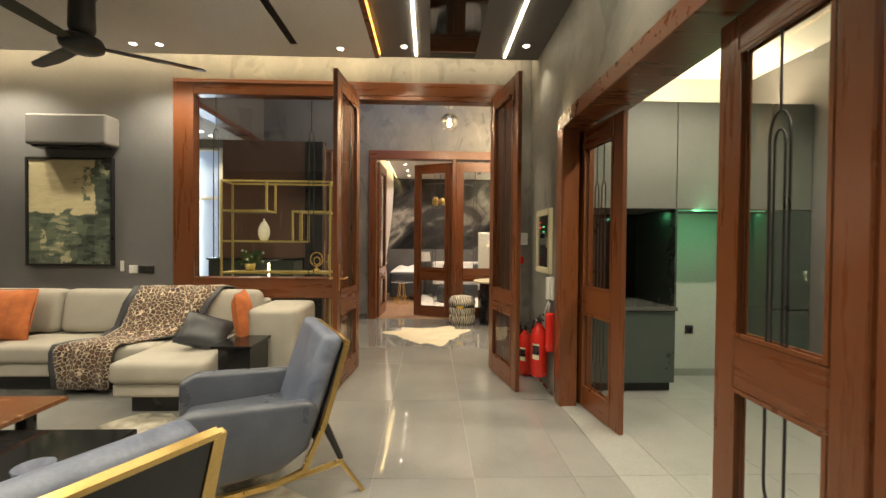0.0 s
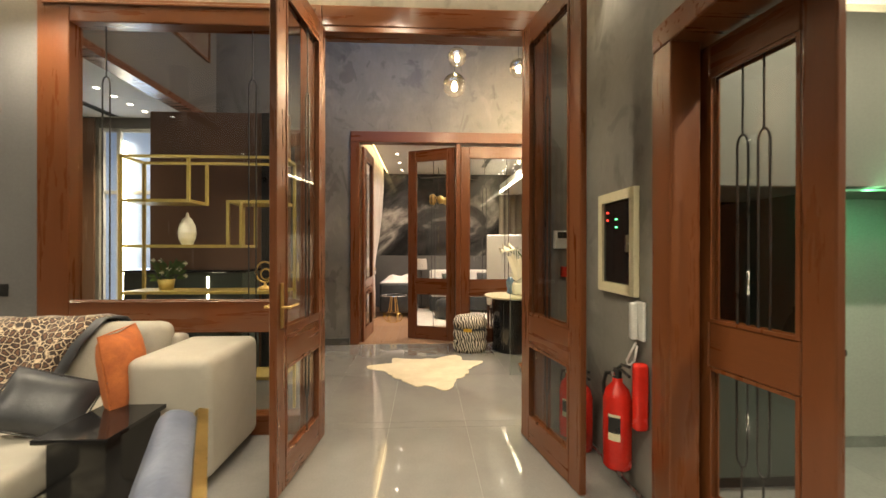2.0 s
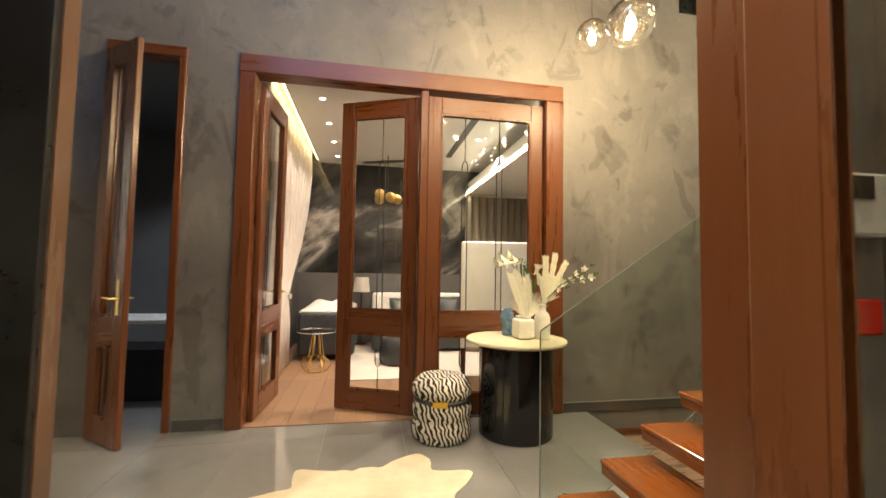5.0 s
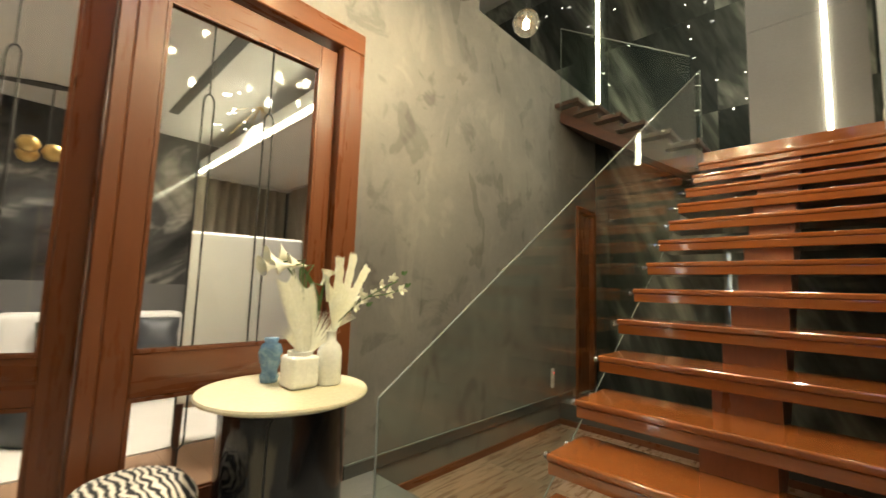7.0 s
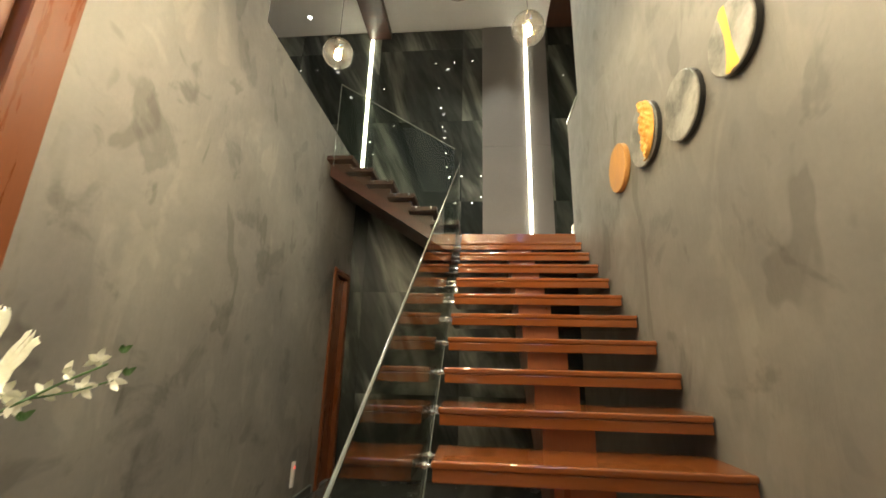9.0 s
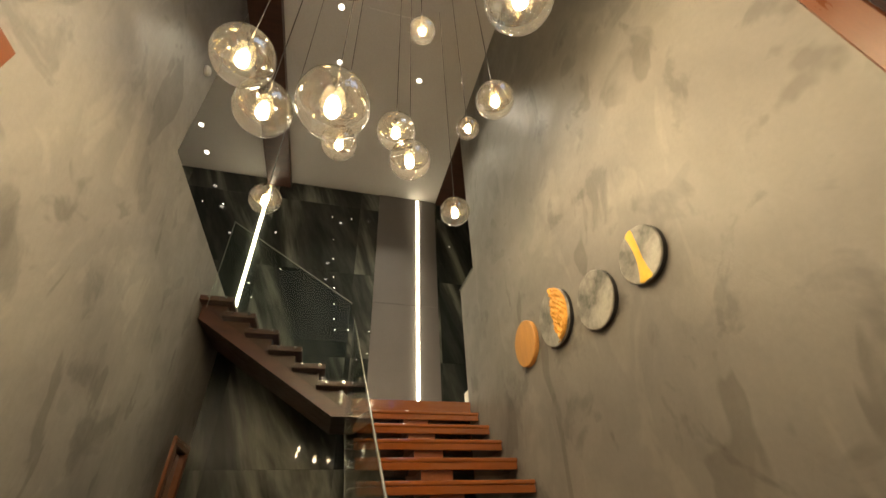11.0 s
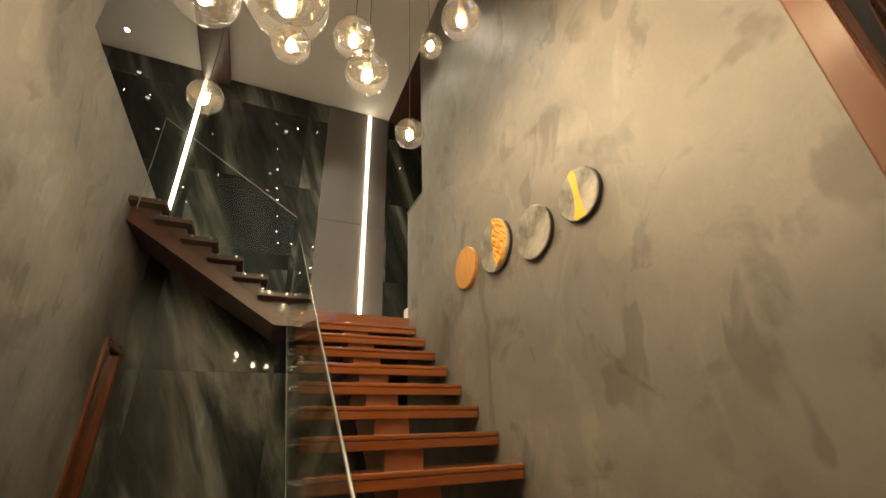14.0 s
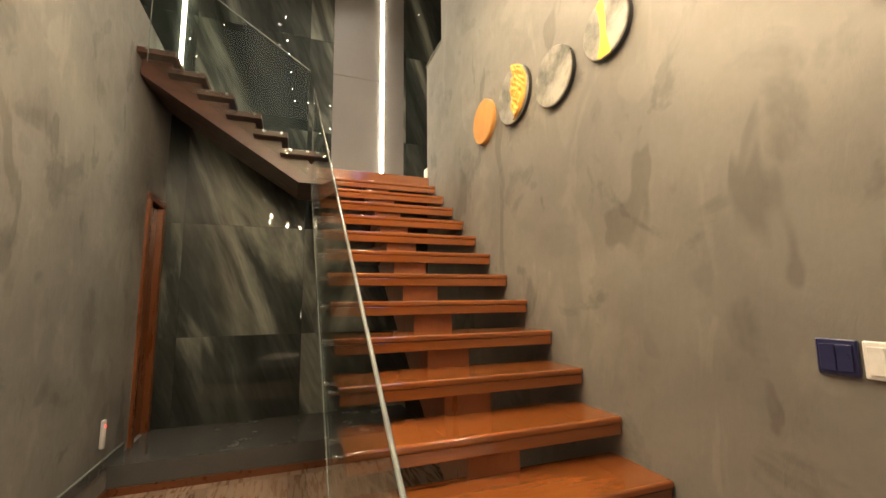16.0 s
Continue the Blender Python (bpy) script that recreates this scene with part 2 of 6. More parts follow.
M_CHROMEWHITE = surf("white_plastic", (0.66, 0.65, 0.62), (0.74, 0.73, 0.70), 8, 0.35, bmp=0.02)
M_CREAM = surf("cream_lacquer", (0.66, 0.60, 0.41), (0.70, 0.64, 0.44), 1.2, 0.22, bmp=0.0, rvar=0.03)
M_SOFA = surf("beige_linen", (0.36, 0.335, 0.285), (0.44, 0.41, 0.35), 3, 0.85, bmp=0.25, fine=220)
M_LEATHER = surf("slate_blue_leather", (0.066, 0.074, 0.094), (0.105, 0.117, 0.147), 4, 0.33, bmp=0.12, fine=120)
M_LEATHERLIGHT = surf("pale_blue_hide", (0.062, 0.076, 0.125), (0.215, 0.245, 0.325), 4, 0.45, bmp=0.15, fine=80, distort=1.2)
M_NAVY = surf("navy_back_panel", (0.012, 0.014, 0.018), (0.022, 0.025, 0.030), 4, 0.45, bmp=0.1)
M_ORANGE = surf("burnt_orange_velvet", (0.40, 0.105, 0.030), (0.60, 0.18, 0.055), 14, 0.8, bmp=0.25, fine=90)
M_CHARCOAL = surf("charcoal_leather", (0.035, 0.037, 0.042), (0.06, 0.063, 0.07), 5, 0.38, bmp=0.12)
M_LEOPARD = spots("leopard_print_fleece", (0.62, 0.48, 0.33), (0.022, 0.010, 0.007), (0.13, 0.055, 0.026), 25)
M_ZEBRA = stripes("zebra_print_fabric", (0.012, 0.011, 0.010), (0.62, 0.57, 0.47), 9.5, 7.0)
M_HIDE = surf("cream_cowhide", (0.55, 0.47, 0.32), (0.72, 0.65, 0.48), 4, 0.8, bmp=0.3, fine=160)
M_RUG = surf("marbled_rug", (0.10, 0.09, 0.07), (0.46, 0.42, 0.34), 4.5, 0.9, bmp=0.3, fine=160, lo=0.36, hi=0.60, distort=0.7)
M_WHITERUG = surf("white_wool_rug", (0.60, 0.56, 0.50), (0.72, 0.68, 0.62), 5, 0.95, bmp=0.3, fine=140)
M_WALNUT = surf("walnut_top", (0.125, 0.050, 0.020), (0.185, 0.078, 0.032), 3, 0.22, stretch=(0.8, 7, 7), coat=0.3)
M_BROWNPANEL = surf("brown_veneer", (0.172, 0.098, 0.064), (0.192, 0.112, 0.073), 2, 0.22, stretch=(4, 4, 0.4), fine=40, bmp=0.02)
M_CABINET = surf("sage_grey_cabinet", (0.125, 0.130, 0.115), (0.155, 0.160, 0.142), 1.5, 0.4, bmp=0.02)
M_CABINETDARK = surf("deep_green_cabinet", (0.045, 0.060, 0.052), (0.060, 0.078, 0.068), 1.5, 0.35, bmp=0.02)
M_PALEWALL = surf("pale_sage_wall", (0.32, 0.35, 0.31), (0.38, 0.41, 0.36), 1.2, 0.6, bmp=0.03)
M_RED = surf("fire_red_enamel", (0.55, 0.018, 0.012), (0.66, 0.03, 0.02), 6, 0.22, bmp=0.02)
M_CURTAIN = surf("sheer_curtain", (0.60, 0.54, 0.50), (0.72, 0.67, 0.62), 3, 0.9, bmp=0.2, fine=200)
M_GREYCURTAIN = surf("taupe_curtain", (0.30, 0.26, 0.20), (0.40, 0.35, 0.28), 3, 0.9, bmp=0.2, fine=200)
M_BEDDING = surf("white_bedding", (0.70, 0.67, 0.64), (0.78, 0.76, 0.73), 5, 0.9, bmp=0.3, fine=30)
M_QUILT = surf("black_quilted_leather", (0.02, 0.024, 0.026), (0.04, 0.046, 0.05), 9, 0.4, bmp=0.25, fine=30)
M_MUSTARD = surf("mustard_fabric", (0.50, 0.235, 0.035), (0.66, 0.34, 0.06), 7, 0.7, bmp=0.3, fine=60)
M_YELLOW = surf("yellow_inlay", (0.62, 0.36, 0.03), (0.74, 0.46, 0.05), 7, 0.5, bmp=0.1)
M_STONEDISC = surf("grey_stone_resin", (0.085, 0.085, 0.075), (0.33, 0.32, 0.28), 6, 0.4, bmp=0.15, lo=0.36, hi=0.64)
M_WOODDISC = surf("amber_wood_disc", (0.42, 0.20, 0.05), (0.56, 0.29, 0.085), 5, 0.5, stretch=(4, 4, 1), bmp=0.1)
M_PORCELAIN = surf("white_porcelain", (0.80, 0.79, 0.68), (0.86, 0.85, 0.75), 5, 0.25, bmp=0.02)
M_BLUEVASE = surf("blue_glazed_ceramic", (0.06, 0.14, 0.26), (0.28, 0.42, 0.50), 12, 0.2, bmp=0.02, distort=1.5)
M_PETAL = surf("cream_petal", (0.84, 0.84, 0.66), (0.92, 0.92, 0.78), 20, 0.6, bmp=0.1)
M_LEAF = surf("green_leaf", (0.04, 0.10, 0.025), (0.09, 0.17, 0.05), 20, 0.5, bmp=0.1)
M_SKIRT = surf("dark_skirting_tile", (0.075, 0.075, 0.070), (0.10, 0.10, 0.093), 3, 0.2, bmp=0.02)
M_PALEFABRIC = surf("pale_upholstery", (0.72, 0.75, 0.71), (0.79, 0.81, 0.77), 4, 0.7, bmp=0.1)
M_GLASS = pane_glass("clear_glass", (0.95, 0.96, 0.95))
M_RAILGLASS = pane_glass("green_tinted_rail_glass", (0.90, 0.94, 0.915))
M_GLASSEDGE = surf("polished_glass_edge", (0.17, 0.185, 0.165), (0.23, 0.25, 0.225), 6, 0.12, bmp=0.0)
M_GLOBE = pane_glass("smoky_globe_glass", (0.90, 0.87, 0.80), 0.9, 0.11, haze=0.008)
M_GLOBECAP = half_mirror("gold_mirrored_globe", (0.50, 0.45, 0.34), 0.70)
M_STRIP = glow("led_strip", (1.0, 0.90, 0.66), 14)
M_WALLSTRIP = glow("bright_led_strip", (1.0, 0.90, 0.66), 20)
M_STRIPWARM = glow("warm_led_strip", (1.0, 0.78, 0.40), 9)
M_AMBERSTRIP = glow("amber_led_strip", (1.0, 0.42, 0.08), 5)
M_BULB = glow("bulb_filament", (1.0, 0.90, 0.70), 80)
M_SPOT = glow("downlight_lens", (1.0, 0.93, 0.82), 14)
M_GREENSTRIP = glow("green_led_strip", (0.4, 1.0, 0.62), 0.16)
M_GREENLED = glow("green_led", (0.1, 1.0, 0.35), 4)
M_REDLED = glow("red_led", (1.0, 0.05, 0.03), 3)
M_WINDOW = glow("dusk_pane", (0.34, 0.46, 0.72), 0.34)
M_WINDOWBLUE = glow("evening_sky_pane", (0.13, 0.36, 0.95), 0.9)


# ---- mesh helpers ----
def box(bm, x0, x1, y0, y1, z0, z1, bevel=0.0, seg=2):
    m = Matrix.Translation(((x0 + x1) / 2, (y0 + y1) / 2, (z0 + z1) / 2)) @ Matrix.Diagonal((abs(x1 - x0), abs(y1 - y0), abs(z1 - z0), 1))
    r = bmesh.ops.create_cube(bm, size=1, matrix=m)
    if bevel:
        es = list({e for v in r["verts"] for e in v.link_edges})
        bmesh.ops.bevel(bm, geom=es, offset=bevel, segments=seg, profile=0.5, affect="EDGES")
    return bm


def B(*args, bevel=0.0, seg=2):
    return box(bmesh.new(), *args, bevel=bevel, seg=seg)


def lathe(bm, profile, c=(0, 0, 0), seg=28, turn=None):
    """A solid of revolution about z from (radius, height) pairs."""
    rings = []
    m = turn or Matrix.Identity(4)
    for r, z in profile:
        if r < 1e-5:
            rings.append([bm.verts.new(Vector(c) + m @ Vector((0, 0, z)))])
        else:
            rings.append([bm.verts.new(Vector(c) + m @ Vector((r * math.cos(a), r * math.sin(a), z))) for a in (2 * math.pi * i / seg for i in range(seg))])
    for a, b in zip(rings, rings[1:]):
        for i in range(seg):
            j = (i + 1) % seg
            if len(a) == 1 and len(b) == 1:
                continue
            if len(a) == 1:
                bm.faces.new((a[0], b[i], b[j]))
            elif len(b) == 1:
                bm.faces.new((a[i], a[j], b[0]))
            else:
                bm.faces.new((a[i], a[j], b[j], b[i]))
    return bm


def tube(bm, pts, r, seg=8, closed=False):
    """A round bar along a line of points."""
    pts = [Vector(p) for p in pts]
    rings, n = [], len(pts)
    for i, p in enumerate(pts):
        a = pts[i - 1] if (i or closed) else p
        b = pts[(i + 1) % n] if (i < n - 1 or closed) else p
        d = (b - a).normalized()
        u = d.orthogonal().normalized() if not rings else (last - d * last.dot(d)).normalized()
        last, w = u, d.cross(u)
        rr = r[i] if isinstance(r, (list, tuple)) else r
        rings.append([bm.verts.new(p + rr * (math.cos(t) * u + math.sin(t) * w)) for t in (2 * math.pi * k / seg for k in range(seg))])
    pairs = list(zip(rings, rings[1:])) + ([(rings[-1], rings[0])] if closed else [])
    for a, b in pairs:
        for k in range(seg):
            bm.faces.new((a[k], a[(k + 1) % seg], b[(k + 1) % seg], b[k]))
    if not closed:
        bm.faces.new(rings[0][::-1])
        bm.faces.new(rings[-1])
    return bm


def prism(bm, outline, m, depth):
    """An outline (x, y pairs) pushed to a depth along z, then placed by m."""
    lo = [bm.verts.new(m @ Vector((x, y, 0))) for x, y in outline]
    hi = [bm.verts.new(m @ Vector((x, y, depth))) for x, y in outline]
    bm.faces.new(lo[::-1])
    bm.faces.new(hi)
    n = len(outline)
    for i in range(n):
        j = (i + 1) % n
        bm.faces.new((lo[i], lo[j], hi[j], hi[i]))
    return bm


def sheet(bm, rows, thick=0.0):
    """A skin over a grid of points."""
    vs = [[bm.verts.new(p) for p in row] for row in rows]
    for a, b in zip(vs, vs[1:]):
        for i in range(len(a) - 1):
            bm.faces.new((a[i], a[i + 1], b[i + 1], b[i]))
    if thick:
        bmesh.ops.recalc_face_normals(bm, faces=bm.faces[:])
        bmesh.ops.solidify(bm, geom=bm.faces[:], thickness=thick)
    return bm


def part(name, bm, material, parent=None, label="", smooth=False):
    bmesh.ops.recalc_face_normals(bm, faces=bm.faces[:])
    me = bpy.data.meshes.new(name)
    bm.to_mesh(me)
    bm.free()
    me.materials.append(material)
    if smooth:
        me.polygons.foreach_set("use_smooth", [True] * len(me.polygons))
    ob = new(name, me)
    if parent:
        ob.parent = parent
    if label:
        ob["label"] = label
    return ob


def thing(name, label, category, group="", kind="", at=None):
    ob = new(name)
    ob.empty_display_size = 0.1
    if at is not None:
        ob.matrix_world = at
    return tagged(ob, label, category, group, kind)


def solid(name, bm, material, label, category, group="", kind="", smooth=False):
    return tagged(part(name, bm, material, None, "", smooth), label, category, group, kind)


def setting(name, bm, material, label, smooth=False):
    return tagged(part(name, bm, material, None, "", smooth), label, name.split("_")[0], "", "structure")


def boxes(*rows):
    bm = bmesh.new()
    for r in rows:
        box(bm, *r)
    return bm


def shared(name, me, parent, m):
    ob = new(name, me)
    ob.parent = parent
    ob.matrix_basis = m
    return ob


def cushion(w, d, h, puff=0.35, n=10):
    """A stuffed square cushion lying flat, centred on its middle."""
    bm = bmesh.new()
    def z(u, v, s):
        e = max(0.0, (1 - abs(u) ** 3.0)) * max(0.0, (1 - abs(v) ** 3.0))
        return s * h / 2 * (puff * 0.15 + (1 - puff * 0.15) * e ** 0.5)
    def row(s):
        out = []
        for i in range(n + 1):
            u = -1 + 2 * i / n
            r = []
            for j in range(n + 1):
                v = -1 + 2 * j / n
                pinch = 1 - 0.06 * (1 - abs(u * v))
                r.append(Vector((u * w / 2 * (1 if abs(v) > 0.99 else pinch), v * d / 2 * (1 if abs(u) > 0.99 else pinch), z(u, v, s))))
            out.append(r)
        return out
    for s in (1, -1):
        sheet(bm, row(s))
    bmesh.ops.remove_doubles(bm, verts=bm.verts[:], dist=0.004)
    return bm


def arc(cx, cz, r, a0, a1, n=8):
    return [(cx + r * math.cos(radians(a0 + (a1 - a0) * i / n)), cz + r * math.sin(radians(a0 + (a1 - a0) * i / n))) for i in range(n + 1)]


# ---- structure ----
YP0, YP1 = 5.27, 5.375      # partition wall, living side and stair side
YF = 8.16                   # far wall of the stair hall
TOP = 6.55                  # ceiling over the stair void
LC = 3.42                   # living room ceiling
XB = 6.35                   # back wall of the stair

setting("wall_partition", boxes(
    (-6.0, -2.44, YP0, YP1, -0.3, TOP), (-2.44, 1.36, YP0, YP1, 3.12, 3.9), (-2.44, -1.2, YP0, YP1, 3.9, 5.4), (-2.44, 1.36, YP0, YP1, 5.4, TOP),
    (1.36, 4.7, YP0, YP1, -0.3, TOP), (4.7, 5.2, YP0, YP1, -0.3, 4.04)), M_PLASTER, "troweled taupe plaster wall beside the stair")
setting("wall_far", boxes(
    (-6.0, -4.25, YF, YF + 0.12, 0, TOP), (-4.25, -3.35, YF, YF + 0.12, 0, 0.6), (-4.25, -3.35, YF, YF + 0.12, 3.15, TOP), (-3.35, -1.66, YF, YF + 0.12, 0, TOP),
    (-1.66, -1.07, YF, YF + 0.12, 3.15, TOP), (-1.07, -0.66, YF, YF + 0.12, 0, TOP), (-0.66, 2.30, YF, YF + 0.12, 3.15, TOP),
    (2.30, 3.63, YF, YF + 0.12, -0.3, TOP), (3.63, 5.745, YF, YF + 0.12, -0.3, 4.1), (5.745, 6.30, YF, YF + 0.12, -0.3, 0.0), (5.745, 6.30, YF, YF + 0.12, 2.47, 4.1),
    (6.30, XB, YF, YF + 0.12, -0.3, 4.1)), M_PLASTER, "troweled taupe plaster wall with timber doorway")
WALL_MARBLE = setting("wall_marble", boxes((XB + 0.012, XB + 0.12, 4.0, 10.6, -0.4, 7.0)), M_BLACK, "polished dark green veined marble wall")
setting("wall_upper_floor", boxes((3.5, XB, 10.5, 10.6, 4.05, TOP), (3.51, 3.63, YF + 0.12, 10.5, 3.9, TOP), (4.58, 4.7, 4.0, YP0, 2.5, TOP), (4.7, XB, 3.9, 4.0, 2.5, TOP)), M_MARBLE, "dark marble wall of the upper landing")
setting("floor_upper", boxes((3.63, XB, YF + 0.12, 10.5, 3.88, 4.05)), M_DARKWOOD, "upper landing floor slab")
setting("ceiling_void", boxes((-2.7, 1.3, YP1, YF, TOP, TOP + 0.1), (1.3, XB, 5.34, 7.80, TOP - 0.02, TOP + 0.1)), M_WHITE, "white ceiling high over the stair")
setting("ceiling_beam", boxes((1.3, XB, 7.80, YF, TOP - 0.14, TOP + 0.1), (1.3, XB, 4.0, 5.34, TOP - 0.05, TOP + 0.1)), M_DARKWOOD, "dark brown ceiling border")
setting("ceiling_upper_landing", boxes((3.63, XB, YF, 10.5, TOP, TOP + 0.1)), M_WHITE, "white ceiling of the upper landing")
setting("ceiling_recess", boxes((3.3, 5.6, 6.15, 6.85, TOP - 0.035, TOP - 0.021)), M_WHITE, "shallow raised ceiling panel")
setting("ceiling_side_hall", boxes((-6.0, -2.75, YP1, YF, 3.30, 3.40)), M_WHITE, "lowered white ceiling of the side hall")
setting("beam_side_hall", boxes((-2.75, -2.6, YP1, YF, 3.28, TOP)), M_GREY_PAINT, "deep grey beam beside the void")
setting("trim_beam", boxes((-2.77, -2.58, YP1 + 0.01, YF - 0.01, 3.20, 3.279), (-2.82, -2.771, YP1 + 0.01, YF - 0.01, 3.24, 3.299)), M_FRAME_H, "mahogany trim under the beam")
setting("wall_west", boxes((-6.12, -6.0, -1.6, YF + 0.12, 0, 4.0)), M_GREY_PAINT, "charcoal painted wall")
setting("wall_south", boxes((-6.12, 5.0, -1.72, -1.6, 0, 3.8)), M_GREY_PAINT, "charcoal painted wall")
setting("wall_living", boxes((-6.0, -2.44, YP0 - 0.006, YP0 - 0.001, 0, 3.6)), M_GREY_PAINT, "charcoal painted living room wall")
setting("wall_east", boxes((1.66, 1.96, -1.6, 1.30, 0, 3.8), (1.66, 1.96, 1.30, 4.205, 2.58, 3.8), (1.66, 1.96, 4.205, YP0, 0, 3.8)), M_PLASTER, "plastered wall with a timber-framed opening")
setting("wall_header", boxes((1.36, 1.66, YP0 - 0.006, YP0 - 0.001, 0, 3.6), (-2.44, 1.36, YP0 - 0.006, YP0 - 0.001, 3.28, 3.6)), M_PLASTER, "plastered wall over the doors")
setting("ceiling_living", boxes((-6.0, -0.12, -1.6, 4.95, LC, LC + 0.14)), M_WHITE, "white suspended living room ceiling")
setting("ceiling_cove", boxes((-6.0, 1.66, -1.6, YP0, LC + 0.26, LC + 0.36)), M_WHITE, "white ceiling above the light cove")
setting("ceiling_dark_band", boxes((-0.07, 1.66, -1.6, 5.02, LC + 0.05, LC + 0.2)), M_GREY_PAINT, "charcoal ceiling band along the walkway")
setting("ceiling_mirror", boxes((0.47, 0.96, -1.6, 4.98, LC + 0.04, LC + 0.049)), M_BLACKMIRROR, "black mirrored ceiling panel")
setting("trim_band", boxes((-0.12, -0.07, -1.6, 4.95, LC, LC + 0.2)), M_FRAME_H, "timber edge of the ceiling band")
setting("trim_amber", boxes((-0.068, -0.060, -1.6, 4.9, LC + 0.02, LC + 0.034)), M_AMBERSTRIP, "amber light line at the ceiling edge")

# bedroom shell beyond the timber doors
BC = 3.25
setting("wall_bedroom", boxes((-0.88, -0.76, YF + 0.12, 12.2, 0, 3.5), (3.6, 3.72, YF + 0.12, 12.2, 0, 3.5)), M_GREY_PAINT, "grey bedroom side wall")
setting("wall_bedroom_marble", boxes((-0.76, 3.6, 12.1, 12.2, 0, 3.5)), M_BEDMARBLE, "black marble bedroom wall with white veins")
setting("trim_bedroom_dado", boxes((-0.76, 3.6, 12.07, 12.099, 0.0, 1.25)), M_GREY_PAINT, "grey dado panel under the marble")
setting("ceiling_bedroom", boxes((-0.46, 3.6, YF + 0.12, 12.1, BC, BC + 0.1), (-0.76, -0.46, YF + 0.12, 12.1, BC + 0.15, BC + 0.25)), M_WHITE, "white bedroom ceiling with a light cove")
setting("trim_bedroom_cove", boxes((-0.48, -0.462, YF + 0.2, 12.0, BC + 0.02, BC + 0.06)), M_STRIPWARM, "warm light line in the bedroom cove")
setting("beam_bedroom", boxes((2.3, 3.6, YF + 0.4, 12.1, 2.78, 3.0)), M_WHITE, "dropped bedroom ceiling over the curtains")
setting("trim_bedroom_strip", boxes((2.27, 2.298, YF + 0.5, 12.0, 2.80, 2.83)), M_STRIP, "light line along the dropped ceiling")

# dark room behind the side doorway
setting("wall_study", boxes((-3.0, -2.9, YF + 0.12, 11.0, 0, 3.5), (-2.9, -1.25, 11.0, 11.1, 0, 3.5)), M_GREY_PAINT, "dark study wall")
setting("ceiling_study", boxes((-2.9, -1.25, YF + 0.12, 11.0, 3.3, 3.4)), M_GREY_PAINT, "dark study ceiling")

# pantry
setting("wall_pantry", boxes((1.96, 4.2, 5.14, 5.262, 0, 3.6)), M_PALEWALL, "pale sage pantry wall")
setting("wall_pantry_side", boxes((4.2, 4.3, -1.6, YP0 - 0.008, 0, 3.6)), M_GREY_PAINT, "dark pantry side wall")
setting("ceiling_pantry", boxes((1.96, 4.2, -1.6, 5.14, 3.35, 3.45)), M_WHITE, "white pantry ceiling")


# ---- stair ----
RISE, RUN, YL, YR = 0.1705, 0.246, 6.57, 5.378
def tread_x(k):
    return 2.70 + RUN * (k - 4)
def tread_z(k):
    return 1.005 + RISE * (k - 4)

stair = thing("staircase", "open timber staircase with polished red-brown treads on a central stepped spine", "staircase")
bm = bmesh.new()
box(bm, 0, 0.33, 0, YL - YR, -0.030, 0, 0.010, 4)
box(bm, 0.007, 0.32, 0.006, YL - YR - 0.006, -0.078, -0.0305, 0.004, 2)
tread = part("tread", bm, M_TREAD, stair)
tread.matrix_basis = pose(tread_x(-1), YR, tread_z(-1))
for k in range(0, 14):
    shared("tread", tread.data, stair, pose(tread_x(k), YR, tread_z(k)))
# stepped spine under the treads
outline = []
for k in range(-1, 14):
    x, z = tread_x(k) + 0.05, tread_z(k) - 0.079
    outline += [(x, z - RISE), (x, z)]
outline[0] = (tread_x(-1) + 0.05, 0.0)
outline += [(tread_x(13) + 0.30, tread_z(13) - 0.079), (5.16, 2.44), (tread_x(13) + 0.1, tread_z(13) - 0.42), (tread_x(1) + 0.1, tread_z(1) - 0.42), (tread_x(1) - 0.15, 0.0)]
part("spine", prism(bmesh.new(), outline, Matrix(((1, 0, 0, 0), (0, 0, -1, 6.10), (0, 1, 0, 0), (0, 0, 0, 1))), 0.23), M_STRINGER, stair, "stepped timber-faced spine")
part("landing", boxes((5.16, XB, 4.0, YL, 2.575, 2.70)), M_TREAD, stair, "timber landing")
UR, UN = 0.163, 0.25
bm = bmesh.new()
box(bm, 0, XB - 5.18, 0, 0.32, -0.055, 0, 0.008, 2)
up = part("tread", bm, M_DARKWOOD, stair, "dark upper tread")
up.matrix_basis = pose(5.16, 6.60, 2.863)
for j in range(1, 6):
    shared("tread", up.data, stair, pose(5.16, 6.60 + UN * j, 2.863 + UR * j))
o2 = [(6.50, 2.62), (6.50, 2.56), (6.74, 2.56), (8.15, 3.471)]
for j in range(5, -1, -1):
    y, z = 6.66 + UN * j, 2.808 + UR * j
    o2 += [(min(y + UN, 8.15), z), (y, z)]
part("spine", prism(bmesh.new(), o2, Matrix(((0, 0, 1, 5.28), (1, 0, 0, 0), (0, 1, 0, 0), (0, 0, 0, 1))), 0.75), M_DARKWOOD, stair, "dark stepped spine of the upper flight")

